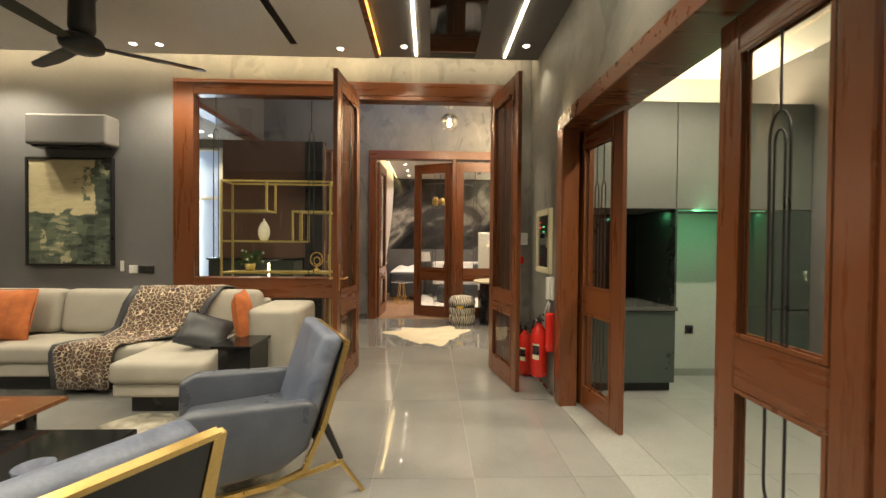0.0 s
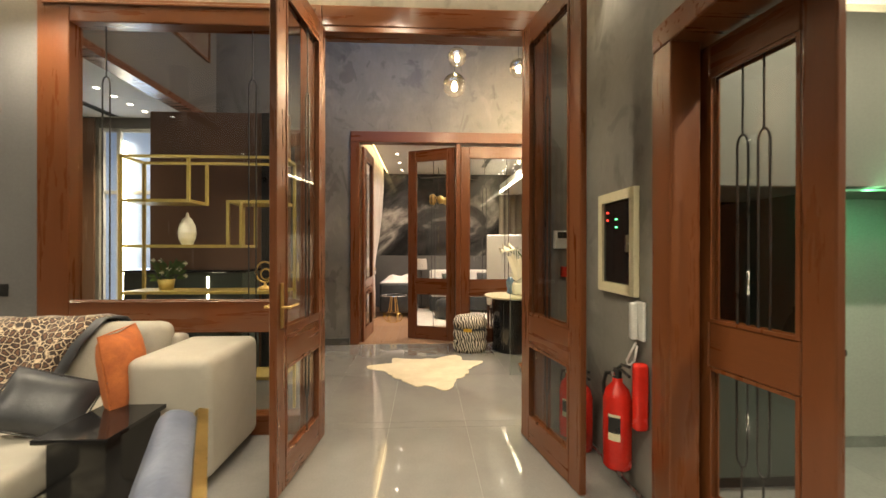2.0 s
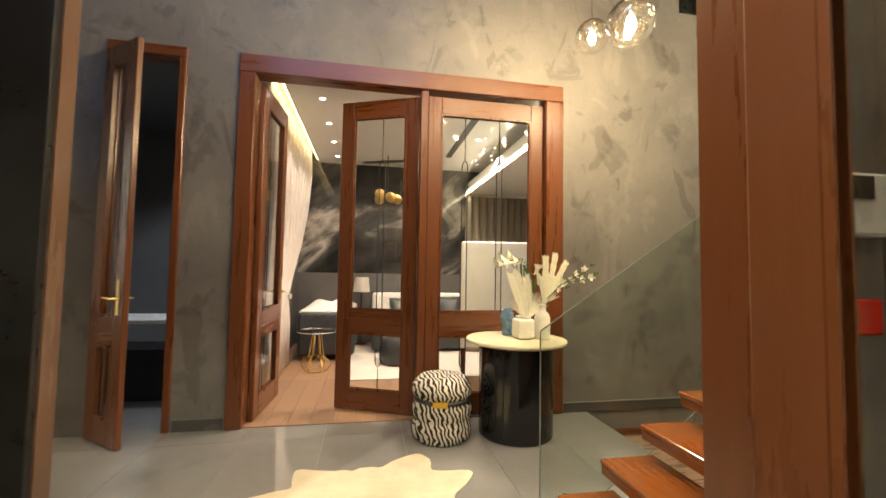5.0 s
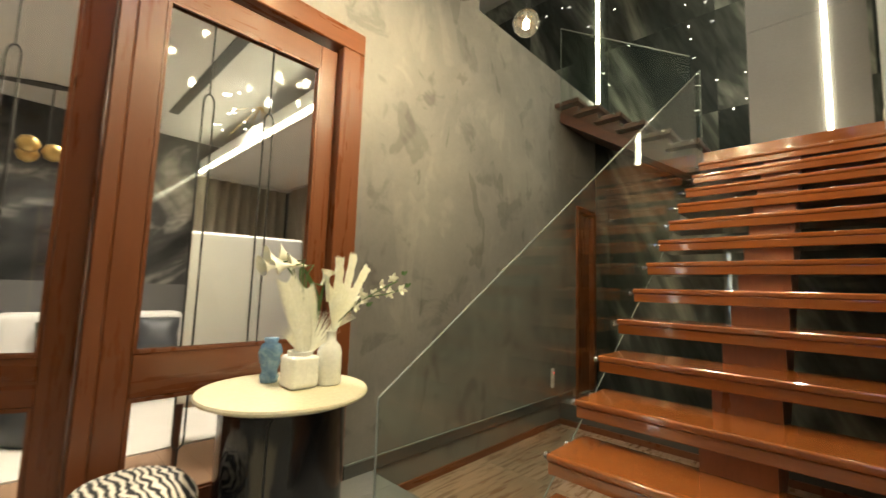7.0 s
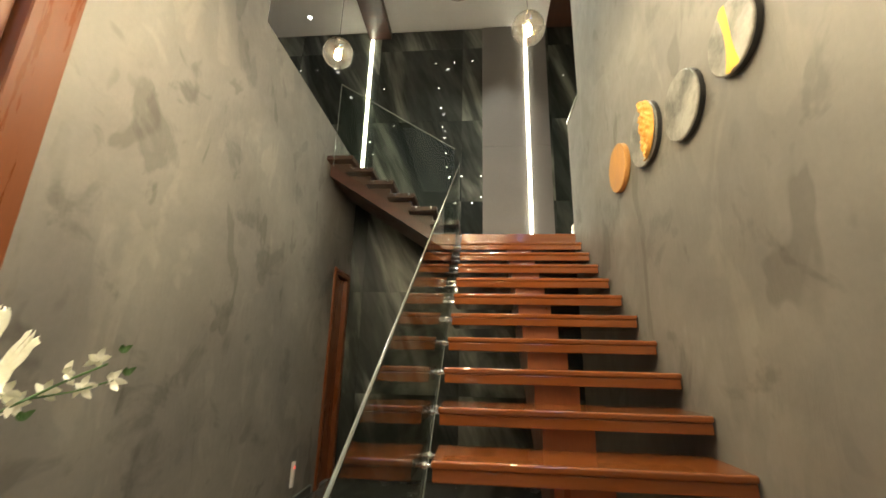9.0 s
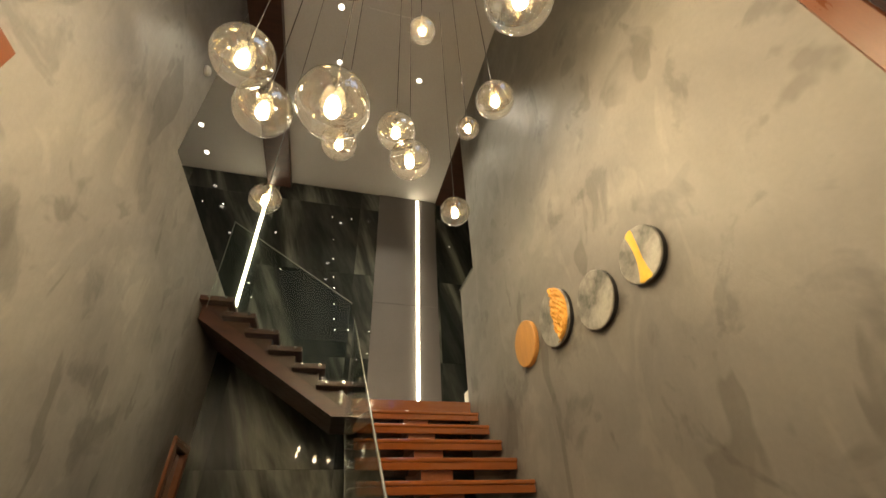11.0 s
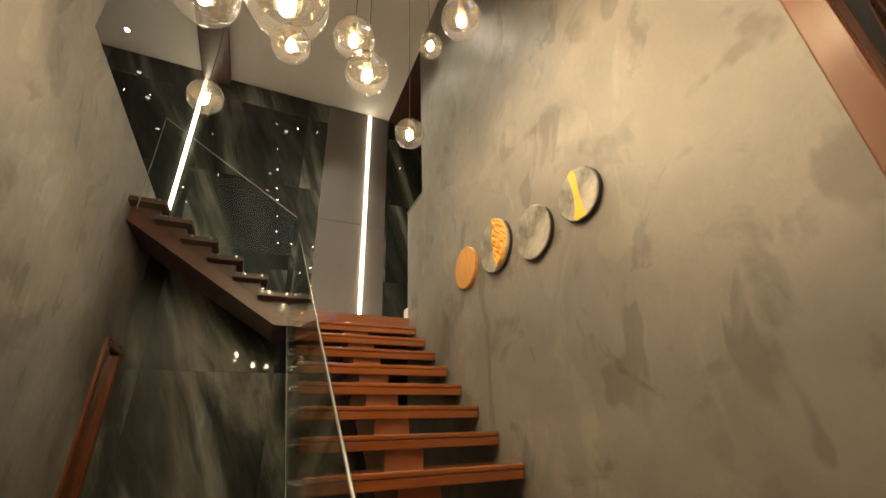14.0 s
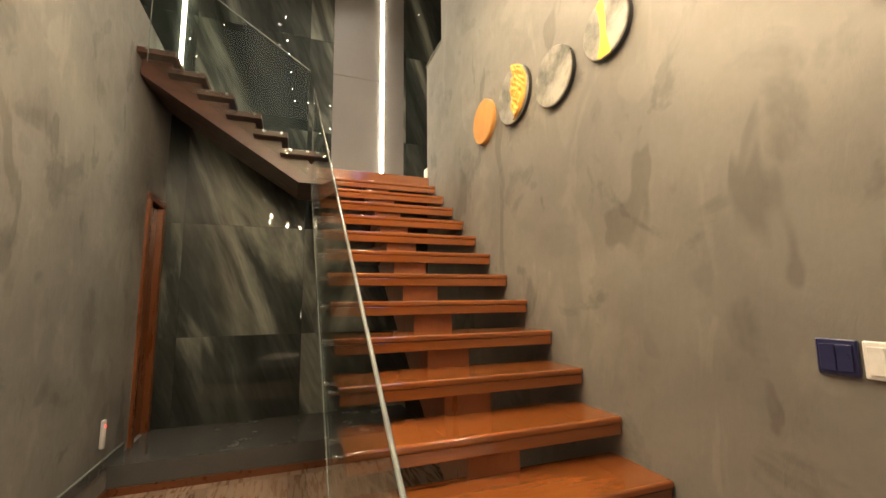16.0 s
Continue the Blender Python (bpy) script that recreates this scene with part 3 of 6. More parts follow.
# glass balustrades
bal = thing("glass_balustrade", "frameless glass balustrade with steel clamps along the stair", "balustrade")
GY = 6.605
bmat = Matrix(((1, 0, 0, 0), (0, 0, -1, GY + 0.012), (0, 1, 0, 0), (0, 0, 0, 1)))
def rail_z(x):
    return 1.0 + 0.667 * (x - 1.39)
part("pane", prism(bmesh.new(), [(1.39, 0.0), (1.60, 0.0), (5.30, 2.555), (5.30, rail_z(5.30)), (1.39, rail_z(1.39))], bmat, 0.012), M_RAILGLASS, bal).visible_shadow = False
part("edge", tube(bmesh.new(), [(1.39, GY + 0.006, rail_z(1.39) + 0.004), (5.30, GY + 0.006, rail_z(5.30) + 0.004)], 0.0042, 6), M_GLASSEDGE, bal, "bright polished top edge")
part("edge", tube(bmesh.new(), [(1.39, GY + 0.006, 0.0), (1.39, GY + 0.006, rail_z(1.39))], 0.004, 6), M_GLASSEDGE, bal)
part("edge", tube(bmesh.new(), [(5.30, GY + 0.006, 2.555), (5.30, GY + 0.006, rail_z(5.30))], 0.005, 6), M_GLASSEDGE, bal)
part("edge", tube(bmesh.new(), [(1.60, GY + 0.006, 0.0), (5.30, GY + 0.006, 2.553)], 0.0035, 6), M_GLASSEDGE, bal, "polished lower edge")
bm = lathe(bmesh.new(), [(0, 0), (0.007, 0), (0.007, 0.03), (0.014, 0.03), (0.014, 0.044), (0, 0.044)], (0, 0, 0), 12, pose(0, 0, 0, -90))
clamp = part("clamp", bm, M_STEEL, bal)
clamp.matrix_basis = pose(tread_x(-1) + 0.06, YL - 0.008, tread_z(-1) - 0.03)
for k in range(-1, 14):
    for dx in ((0.06,) if k == -1 else (0.06, 0.24)):
        if (k, dx) != (-1, 0.06):
            shared("clamp", clamp.data, bal, pose(tread_x(k) + dx, YL - 0.008, tread_z(k) - 0.03))
ub = thing("glass_balustrade", "frameless glass balustrade on the upper flight", "balustrade")
umat = Matrix(((0, 0, 1, 5.118), (1, 0, 0, 0), (0, 1, 0, 0), (0, 0, 0, 1)))
part("pane", prism(bmesh.new(), [(6.66, 2.60), (8.06, 3.52), (8.06, 4.62), (6.66, 3.70)], umat, 0.012), M_RAILGLASS, ub).visible_shadow = False
part("edge", tube(bmesh.new(), [(5.124, 6.66, 3.702), (5.124, 8.06, 4.622)], 0.006, 6), M_GLASSEDGE, ub, "bright polished top edge")
part("edge", tube(bmesh.new(), [(5.124, 8.06, 3.52), (5.124, 8.06, 4.62)], 0.004, 6), M_GLASSEDGE, ub)
for j in range(0, 6):
    for dy in (0.06, 0.22):
        c = shared("clamp", clamp.data, ub, pose(5.165, 6.60 + UN * j + dy, 2.835 + UR * j, 0, 0, 90))

setting("trim_ledge", boxes((4.70, 5.21, YP0 - 0.01, YP1 + 0.01, 4.041, 4.06)), M_GLASSEDGE, "bright metal cap on the parapet")
# cream block gives the lit bit of wall by the landing its brightness
setting("trim_landing", boxes((5.205, 5.34, YP0, YP1 - 0.004, 2.701, 2.84)), M_CREAM, "cream block in place of the lit bit of wall beside the landing")
sd = thing("smoke_detector", "small white round detector high on the plaster wall", "detector")
part("body", lathe(bmesh.new(), [(0, 0), (0.045, 0), (0.045, 0.02), (0.03, 0.035), (0, 0.036)], (3.45, YF - 0.002, 4.95), 20, pose(0, 0, 0, 90)), M_CHROMEWHITE, sd)

# sunken floor under the stair
setting("floor_pit_base", boxes((2.55, 5.32, YP1, YF, -0.34, -0.262)), M_DARKWOOD, "bed under the sunken timber floor")
setting("floor_ledge", boxes((5.32, XB, YP1, YF, -0.34, 0.0)), M_SKIRT, "dark stone ledge in front of the marble")
setting("trim_pit", boxes((2.56, 5.30, YF - 0.018, YF - 0.001, -0.25, -0.18), (5.302, 5.319, YP1, YF - 0.02, -0.25, -0.18)), M_FRAME_H, "timber skirting of the sunken floor")
setting("baseboard_far", boxes((2.32, 5.64, YF - 0.012, YF - 0.001, 0.0, 0.085), (-1.05, -0.68, YF - 0.012, YF - 0.001, 0.0, 0.09)), M_SKIRT, "dark tile skirting")
setting("trim_skirting", boxes((2.32, 5.64, YF - 0.016, YF - 0.001, 0.086, 0.094), (-1.05, -0.68, YF - 0.016, YF - 0.001, 0.091, 0.099)), M_GLASSEDGE, "bright metal bead on the skirting")

# grey panel and light lines on the marble
pan = thing("wall_panel", "tall matte mauve-grey wall panel with a vertical light line", "wall panel")
part("board", boxes((XB - 0.03, XB - 0.001, 5.36, 6.335, 2.70, 4.395)), M_PANEL, pan)
part("board", boxes((XB - 0.03, XB - 0.001, 5.36, 6.335, 4.401, TOP - 0.03)), M_PANEL, pan)
part("light_line", boxes((XB - 0.05, XB - 0.031, 5.655, 5.69, 2.72, TOP - 0.06)), M_WALLSTRIP, pan, "glowing warm white light line")
st = thing("light_strip", "vertical warm white light line on the marble wall", "light strip")
part("light_line", boxes((XB - 0.025, XB - 0.001, 8.09, 8.125, 4.06, TOP - 0.16)), M_WALLSTRIP, st)

# ---- timber frames and doors ----
fr = thing("partition_screen", "mahogany partition with clear glass panes and black metal ornaments", "glass partition")
def rails(parent, rows, mat):
    for r in rows:
        bmx = bmesh.new()
        box(bmx, *r[1:], 0.006, 1)
        part(r[0], bmx, mat, parent)
Y0, Y1 = YP0 - 0.035, YP1 - 0.01
rails(fr, [("stile", -2.44, -2.21, Y0, Y1, 0, 3.28), ("stile", -0.52, -0.36, Y0, Y1, 0, 3.10)], M_FRAME)
rails(fr, [("rail", -2.208, -0.36, Y0, Y1, 3.102, 3.28), ("rail", -2.208, -0.522, Y0, Y1, 0.78, 1.02), ("rail", -2.208, -0.522, Y0, Y1, 0, 0.15)], M_FRAME_H)
rails(fr, [("moulding", -2.40, -0.40, Y0 - 0.014, Y0 - 0.001, 3.225, 3.25), ("moulding", -2.20, -0.53, Y0 - 0.01, Y0 - 0.001, 1.02, 1.035)], M_FRAME_H)
for z0, z1 in ((1.02, 3.102), (0.15, 0.78)):
    g = part("pane", boxes((-2.208, -0.522, 5.318, 5.326, z0, z1)), M_GLASS, fr)
    g.visible_shadow = False
def ornament_pts(x, z0, z1, w=0.055):
    loop = [(x - w / 2, z0), (x - w / 2, z1 - w)] + [(x + w / 2 * math.cos(a), z1 - w + w * math.sin(a)) for a in (math.pi - math.pi * i / 8 for i in range(9))] + [(x + w / 2, z0)]
    return loop
def ornament(parent, x, y, zt, z1, z0, low=None, w=0.055):
    """A black metal drop: a hanging line that ends in a long paperclip loop."""
    b = bmesh.new()
    tube(b, [(x, y, zt), (x, y, z1)], 0.005, 6)
    tube(b, [(px, y, pz) for px, pz in ornament_pts(x, z0, z1, w)], 0.0055, 6)
    part("ornament", b, M_BLACK, parent, "black metal paperclip-shaped ornament")
    if low:
        b = bmesh.new()
        za, zb, zc = low
        tube(b, [(x - w / 2, y, za), (x - w / 2, y, zb + w)] + [(x - w / 2 * math.cos(a), y, zb + w - w * math.sin(a)) for a in (math.pi * i / 8 for i in range(1, 8))] + [(x + w / 2, y, zb + w), (x + w / 2, y, za)], 0.0055, 6)
        tube(b, [(x, y, zb), (x, y, zc)], 0.005, 6)
        part("ornament", b, M_BLACK, parent)
for x in (-1.99, -0.90):
    ornament(fr, x, 5.30, 3.10, 2.72, 1.02, (0.78, 0.42, 0.15))

dfr = thing("door_1", "mahogany door frame between living room and stair hall", "door frame", kind="structure")
rails(dfr, [("jamb", 1.265, 1.36, YP0 - 0.035, YP1 + 0.012, 0, 3.07), ("architrave", 1.362, 1.42, YP0 - 0.035, YP0 - 0.007, 0, 3.28)], M_FRAME)
rails(dfr, [("header", -0.358, 1.36, YP0 - 0.035, YP1 + 0.02, 3.072, 3.119), ("header", -0.358, 1.36, YP0 - 0.035, YP0 - 0.007, 3.12, 3.28)], M_FRAME_H)


def door_leaf(name, label, m, w, h, handle=True, group="", drop=(0.42,), za=0.72, zb=0.94, nested=False):
    """A timber leaf with a tall and a low glass pane; local x runs from the hinge, z up."""
    d = thing(name, label, "door", group, at=m)
    s, T = 0.125, 0.022
    rails(d, [("stile", 0, s, -T, T, 0.008, h), ("stile", w - s, w, -T, T, 0.008, h)], M_FRAME)
    rails(d, [("rail", s + 0.001, w - s - 0.001, -T, T, h - 0.16, h), ("rail", s + 0.001, w - s - 0.001, -T, T, za, zb), ("rail", s + 0.001, w - s - 0.001, -T, T, 0.008, 0.19)], M_FRAME_H)
    for z0, z1 in ((zb, h - 0.16), (0.19, za)):
        g = part("pane", boxes((s, w - s, -0.004, 0.004, z0, z1)), M_GLASS, d)
        g.visible_shadow = False
        b = bmesh.new()
        for yy in (-T - 0.004, T - 0.004):
            for q in ((s - 0.001, s + 0.016, z0, z1), (w - s - 0.016, w - s + 0.001, z0, z1)):
                box(b, q[0], q[1], yy, yy + 0.008, q[2], q[3])
            for q in ((z0 - 0.001, z0 + 0.016), (z1 - 0.016, z1 + 0.001)):
                box(b, s + 0.017, w - s - 0.017, yy, yy + 0.008, *q)
        part("glazing_bead", b, M_FRAME, d)
    for f in drop:
        ornament(d, w * f, 0.016, h - 0.16, h * 0.80, zb, (za, 0.42, 0.19), 0.095 if nested else 0.055)
        if nested:
            b = bmesh.new()
            tube(b, [(px, 0.016, pz) for px, pz in ornament_pts(w * f, zb, h * 0.80 - 0.07, 0.05)], 0.0045, 6)
            part("ornament", b, M_BLACK, d)
    if handle:
        b = bmesh.new()
        x = w - s / 2
        for sg in (-1, 1):
            box(b, x - 0.02, x + 0.02, sg * (T + 0.001), sg * (T + 0.008), 0.96, 1.22, 0.004, 1)
            tube(b, [(x, sg * (T + 0.006), 1.08), (x, sg * (T + 0.05), 1.08), (x - 0.11, sg * (T + 0.05), 1.085)], 0.008, 8)
        part("handle", b, M_GOLD, d, "brushed gold lever handle")
    return d

def leaf_at(hx, hy, fx, fy, z=0.0):
    return pose(hx, hy, z, 0, 0, math.degrees(math.atan2(fy - hy, fx - hx)))

door_leaf("door_leaf", "open mahogany door leaf with two glass panes and gold lever", leaf_at(-0.345, 5.21, -0.42, 4.39), 0.81, 3.08, True, "doors of the stair hall")
door_leaf("door_leaf", "open mahogany door leaf with two glass panes and gold lever", leaf_at(1.19, 5.17, 1.335, 4.37), 0.81, 3.08, False, "doors of the stair hall")

pf = thing("door_2", "deep mahogany frame of the pantry opening", "door frame", kind="structure")
rails(pf, [("jamb", 1.635, 1.79, 4.04, 4.204, 0, 2.448), ("jamb", 1.791, 1.98, 4.185, 4.204, 0, 2.448), ("jamb", 1.635, 1.98, 1.30, 1.52, 0, 2.448)], M_FRAME)
rails(pf, [("header", 1.635, 1.98, 1.30, 4.204, 2.45, 2.578)], M_FRAME_H)
door_leaf("door_leaf", "mahogany sliding leaf with glass panes and ornaments in the pantry opening", leaf_at(1.835, 4.165, 1.925, 3.485), 0.685, 2.43, False, "pantry doors", (0.4, 0.55), 0.84, 1.06)
door_leaf("door_leaf", "mahogany sliding leaf with glass panes and ornaments in the pantry opening", leaf_at(1.80, 1.66, 1.83, 2.34), 0.69, 2.43, False, "pantry doors", (0.5,), 0.82, 1.045, True)

bf = thing("door_3", "wide mahogany frame of the bedroom doors", "door frame", kind="structure")
rails(bf, [("jamb", -0.66, -0.53, YF - 0.03, YF + 0.15, 0, 2.99), ("jamb", 2.12, 2.30, YF - 0.03, YF + 0.15, 0, 2.99), ("jamb", 0.90, 0.97, YF + 0.0, YF + 0.10, 0.0, 2.99)], M_FRAME)
rails(bf, [("header", -0.66, 2.30, YF - 0.03, YF + 0.15, 2.992, 3.15)], M_FRAME_H)
door_leaf("door_leaf", "mahogany bedroom door leaf standing open with glass panes", leaf_at(-0.50, YF + 0.12, -0.45, 9.02), 0.76, 2.96, True, "bedroom doors")
door_leaf("door_leaf", "half-open mahogany bedroom door leaf with glass panes and ornament", leaf_at(0.90, YF + 0.10, 0.19, 8.575), 0.79, 2.96, False, "bedroom doors", (0.45,))
door_leaf("door_leaf", "closed wide mahogany bedroom leaf with glass panes and two ornaments", leaf_at(0.975, YF + 0.06, 2.115, YF + 0.06), 1.14, 2.96, False, "bedroom doors", (0.32, 0.62))

sf = thing("door_4", "mahogany frame of the dark study doorway", "door frame", kind="structure")
rails(sf, [("jamb", -1.125, -1.07, YF - 0.03, YF + 0.14, 0, 3.06), ("jamb", -1.66, -1.62, YF - 0.03, YF + 0.14, 0, 3.06)], M_FRAME)
rails(sf, [("header", -1.66, -1.07, YF - 0.03, YF + 0.14, 3.062, 3.15)], M_FRAME_H)
door_leaf("door_leaf", "dark mahogany study door leaf standing ajar", leaf_at(-1.63, YF - 0.04, -1.29, 7.86), 0.46, 3.04, True, "study door", ())
bd = thing("door_5", "red-brown timber door beside the marble wall", "door", kind="structure")
rails(bd, [("jamb", 5.745, 5.83, YF - 0.03, YF + 0.13, 0, 2.39), ("jamb", 6.22, 6.30, YF - 0.03, YF + 0.13, 0, 2.39), ("panel", 5.832, 6.215, YF + 0.03, YF + 0.07, 0.01, 2.38)], M_FRAME)
rails(bd, [("header", 5.745, 6.30, YF - 0.03, YF + 0.13, 2.392, 2.47)], M_FRAME_H)

wf = thing("window_1", "dark-framed high window showing evening blue sky", "window", kind="structure")
rails(wf, [("window_frame", 1.30, 1.36, YP0 + 0.01, YP1 + 0.012, 3.9, 5.4), ("window_frame", -1.2, -1.14, YP0 + 0.01, YP1 + 0.012, 3.9, 5.4), ("window_frame", 0.06, 0.10, YP0 + 0.02, YP1 - 0.01, 3.96, 5.34),
           ("window_frame", -1.138, 1.298, YP0 + 0.01, YP1 + 0.012, 3.9, 3.96), ("window_frame", -1.138, 1.298, YP0 + 0.01, YP1 + 0.012, 5.34, 5.4)], M_BLACK)
part("pane", boxes((-1.14, 1.30, YP0 + 0.03, YP0 + 0.036, 3.96, 5.34)), M_WINDOWBLUE, wf, "pane with deep blue evening light")
wf2 = thing("window_2", "tall pale window at the end of the side hall", "window", kind="structure")
rails(wf2, [("window_frame", x - 0.03, x + 0.03, YF + 0.01, YF + 0.11, 0.6, 3.15) for x in (-4.22, -3.98, -3.38)], M_CHROMEWHITE)
rails(wf2, [("window_frame", -4.189, -3.411, YF + 0.02, YF + 0.10, z, z + 0.05) for z in (0.601, 2.2, 3.098)], M_CHROMEWHITE)
part("pane", boxes((-4.20, -3.40, YF + 0.06, YF + 0.066, 0.62, 3.12)), M_WINDOW, wf2, "pane with pale blue evening light")


# ---- lamps ----
GLOBES = [(2.10, 7.28, 3.14, 0.125), (2.38, 7.24, 3.20, 0.135), (2.17, 6.915, 3.04, 0.155), (2.66, 6.90, 3.38, 0.10), (2.60, 6.59, 3.50, 0.115), (2.66, 6.495, 3.34, 0.12),
          (3.20, 7.33, 3.36, 0.10), (3.16, 6.07, 3.45, 0.107), (2.63, 6.12, 3.70, 0.075), (2.26, 6.10, 3.48, 0.105), (2.14, 6.53, 3.80, 0.072), (2.02, 6.93, 3.91, 0.10),
          (1.68, 6.57, 3.64, 0.10), (1.68, 6.24, 3.28, 0.14), (1.45, 6.49, 3.39, 0.10), (1.50, 5.90, 4.20, 0.09), (0.78, 6.50, 3.50, 0.10), (0.76, 6.62, 3.24, 0.13)]


def globe(x, y, z, r, i):
    g = thing("pendant_lamp", "hanging glass globe lamp with gold-mirrored top and glowing bulb", "pendant lamp", "pendant cluster over the stair hall", at=pose(x, y, z))
    n = 22
    prof = [(r * math.sin(math.pi * k / n), -r * math.cos(math.pi * k / n)) for k in range(n + 1)]
    low, cap = prof[:14], prof[13:-1] + [(0.012, r * 0.995)]
    s = part("globe", lathe(bmesh.new(), low, seg=32), M_GLOBE, g, "clear smoky glass", True)
    s.visible_shadow = False
    part("cap", lathe(bmesh.new(), cap, seg=32), M_GLOBECAP, g, "gold-mirrored upper glass", True)
    b = bmesh.new()
    lathe(b, [(0, -0.50 * r), (0.13 * r, -0.46 * r), (0.21 * r, -0.30 * r), (0.20 * r, -0.02 * r), (0.10 * r, 0.14 * r), (0, 0.16 * r)], seg=12)
    part("bulb", b, M_BULB, g, "glowing filament bulb", True).visible_shadow = False
    part("holder", lathe(bmesh.new(), [(0, 0.162 * r), (0.07 * r, 0.17 * r), (0.06 * r, 0.36 * r), (0.03 * r, 0.4 * r), (0.03 * r, 0.98 * r), (0.13 * r, 0.99 * r), (0.13 * r, 1.05 * r), (0.04 * r, 1.12 * r), (0, 1.13 * r)], seg=12), M_STEEL, g, "bright metal lamp holder", True)
    b = bmesh.new()
    tube(b, [(0, 0, 1.1 * r), (0, 0, TOP - z)], 0.0028, 5)
    part("cord", b, M_BLACK, g)
    lamp("POINT", "pendant_light", (x, y, z - 0.1 * r), (6.8 if y < 6.2 else 8.5 if y > 7 else 15.0 if x < 1 else 11.5) * (r / 0.1), AMBER, 0.025)


for i, gl in enumerate(GLOBES):
    globe(*gl, i)


def downlight(x, y, z, power=6.0, spot=110, color=NEUTRAL, light=True):
    d = thing("downlight", "small round recessed ceiling downlight", "downlight", "recessed downlights", at=pose(x, y, z))
    part("ring", lathe(bmesh.new(), [(0.03, -0.001), (0.045, -0.004), (0.047, 0.0), (0.03, 0.0)], seg=16), M_CHROMEWHITE, d)
    part("lens", lathe(bmesh.new(), [(0, -0.003), (0.029, -0.003), (0.029, 0.0)], seg=16), M_SPOT, d, "glowing lens")
    if light:
        lamp("SPOT", "downlight_beam", (x, y, z - 0.02), power, color, 0.03, (x, y, 0), spot)


for x, y in ((-2.53, 4.75), (-2.27, 4.75), (-0.45, 4.75), (-4.4, 4.75), (-4.1, 4.75)):
    downlight(x, y, LC, 60, 130)
for x, y in ((-1.2, 2.2), (-3.4, 2.2), (-1.2, -0.2), (-3.4, -0.2)):
    downlight(x, y, LC, 140, 140)
for x, y in ((0.2, 4.78), (0.2, 2.4), (1.46, 2.4), (0.2, 0.4)):
    downlight(x, y, LC + 0.05, 95, 120)
downlight(1.46, 4.70, LC + 0.05, 22, 90)
downlight(-1.45, 9.2, 3.3, 120, 130, (0.75, 0.85, 1.0))
for x, y in ((3.37, 7.17), (4.04, 7.15), (4.06, 6.12), (4.74, 6.10), (5.45, 6.95), (5.40, 6.05)):
    downlight(x, y, TOP - 0.021, 105, 84, NEUTRAL, x > 3.5)
for x, y in ((4.7, 9.0), (5.46, 9.02), (5.98, 9.04)):
    downlight(x, y, TOP, 50, 110, NEUTRAL, x < 5.0)
# the strong one at (1.7, 8.8) is added to brighten the high-back chair
for x, y in ((-0.1, 9.2), (-0.1, 10.0), (-0.1, 10.8), (-0.1, 11.6), (1.2, 9.4), (1.7, 8.8), (1.2, 11.2), (2.0, 10.2)):
    downlight(x, y, BC, 30 if x < 0 else (250 if y < 9 else 90), 120, (1.0, 0.84, 0.74), True)
for x, y in ((-3.42, 7.05), (-3.42, 7.32), (-3.42, 7.6), (-3.42, 7.88), (-3.8, 6.6), (-3.8, 6.85), (-4.7, 6.4)):
    downlight(x, y, 3.30, 75, 120, WARM, y in (6.4, 6.6, 7.6))
for x, y in ((2.9, 3.3), (3.4, 1.5)):
    downlight(x, y, 3.35, 210, 140, NEUTRAL)

for x in (0.32, 1.28):
    s = thing("light_strip", "long warm white light line set in the dark ceiling band", "light strip", "ceiling light lines")
    part("light_line", boxes((x - 0.012, x + 0.012, -1.5, 4.95, LC + 0.036, LC + 0.049)), M_STRIP, s)
s = thing("cove_light", "hidden warm light line in the ceiling cove", "cove light")
part("light_line", boxes((-5.9, 1.6, 4.97, 4.99, LC + 0.145, LC + 0.17)), M_STRIPWARM, s)
lamp("AREA", "cove_glow", (-3.0, 5.10, LC + 0.2), 26, WARM, 5.6, (-3.0, 5.19, 0), sy=0.1)
lamp("AREA", "cove_glow", (0.7, 5.10, LC + 0.2), 9, WARM, 1.8, (0.7, 5.19, 0), sy=0.1)
s = thing("cove_light", "hidden warm light line above the pantry cabinets", "cove light")
part("light_line", boxes((2.0, 4.15, 4.7, 4.72, 2.83, 2.85)), M_STRIPWARM, s)
lamp("AREA", "cabinet_cove_glow", (3.0, 4.72, 2.88), 40, WARM, 2.2, (3.0, 4.60, 4.0), sy=0.08)
s = thing("light_strip", "vertical white light line beside the side hall window", "light strip")
part("light_line", boxes((-3.89, -3.85, YF - 0.03, YF - 0.001, 0.601, 2.95)), M_STRIP, s)
lamp("AREA", "window_daylight", (-3.65, YF - 0.02, 1.9), 8, (0.55, 0.72, 1.0), 0.4, (-3.65, 5.0, 1.9), sy=2.0)
lamp("AREA", "window_daylight", (0.08, YP1 + 0.02, 4.65), 24, (0.3, 0.5, 1.0), 2.3, (0.08, 8.0, 4.0), sy=1.3)
lamp("AREA", "bedroom_cove_glow", (-0.61, 10.2, BC + 0.1), 4, WARM, 0.1, (-0.61, 10.2, 0), sy=3.4)


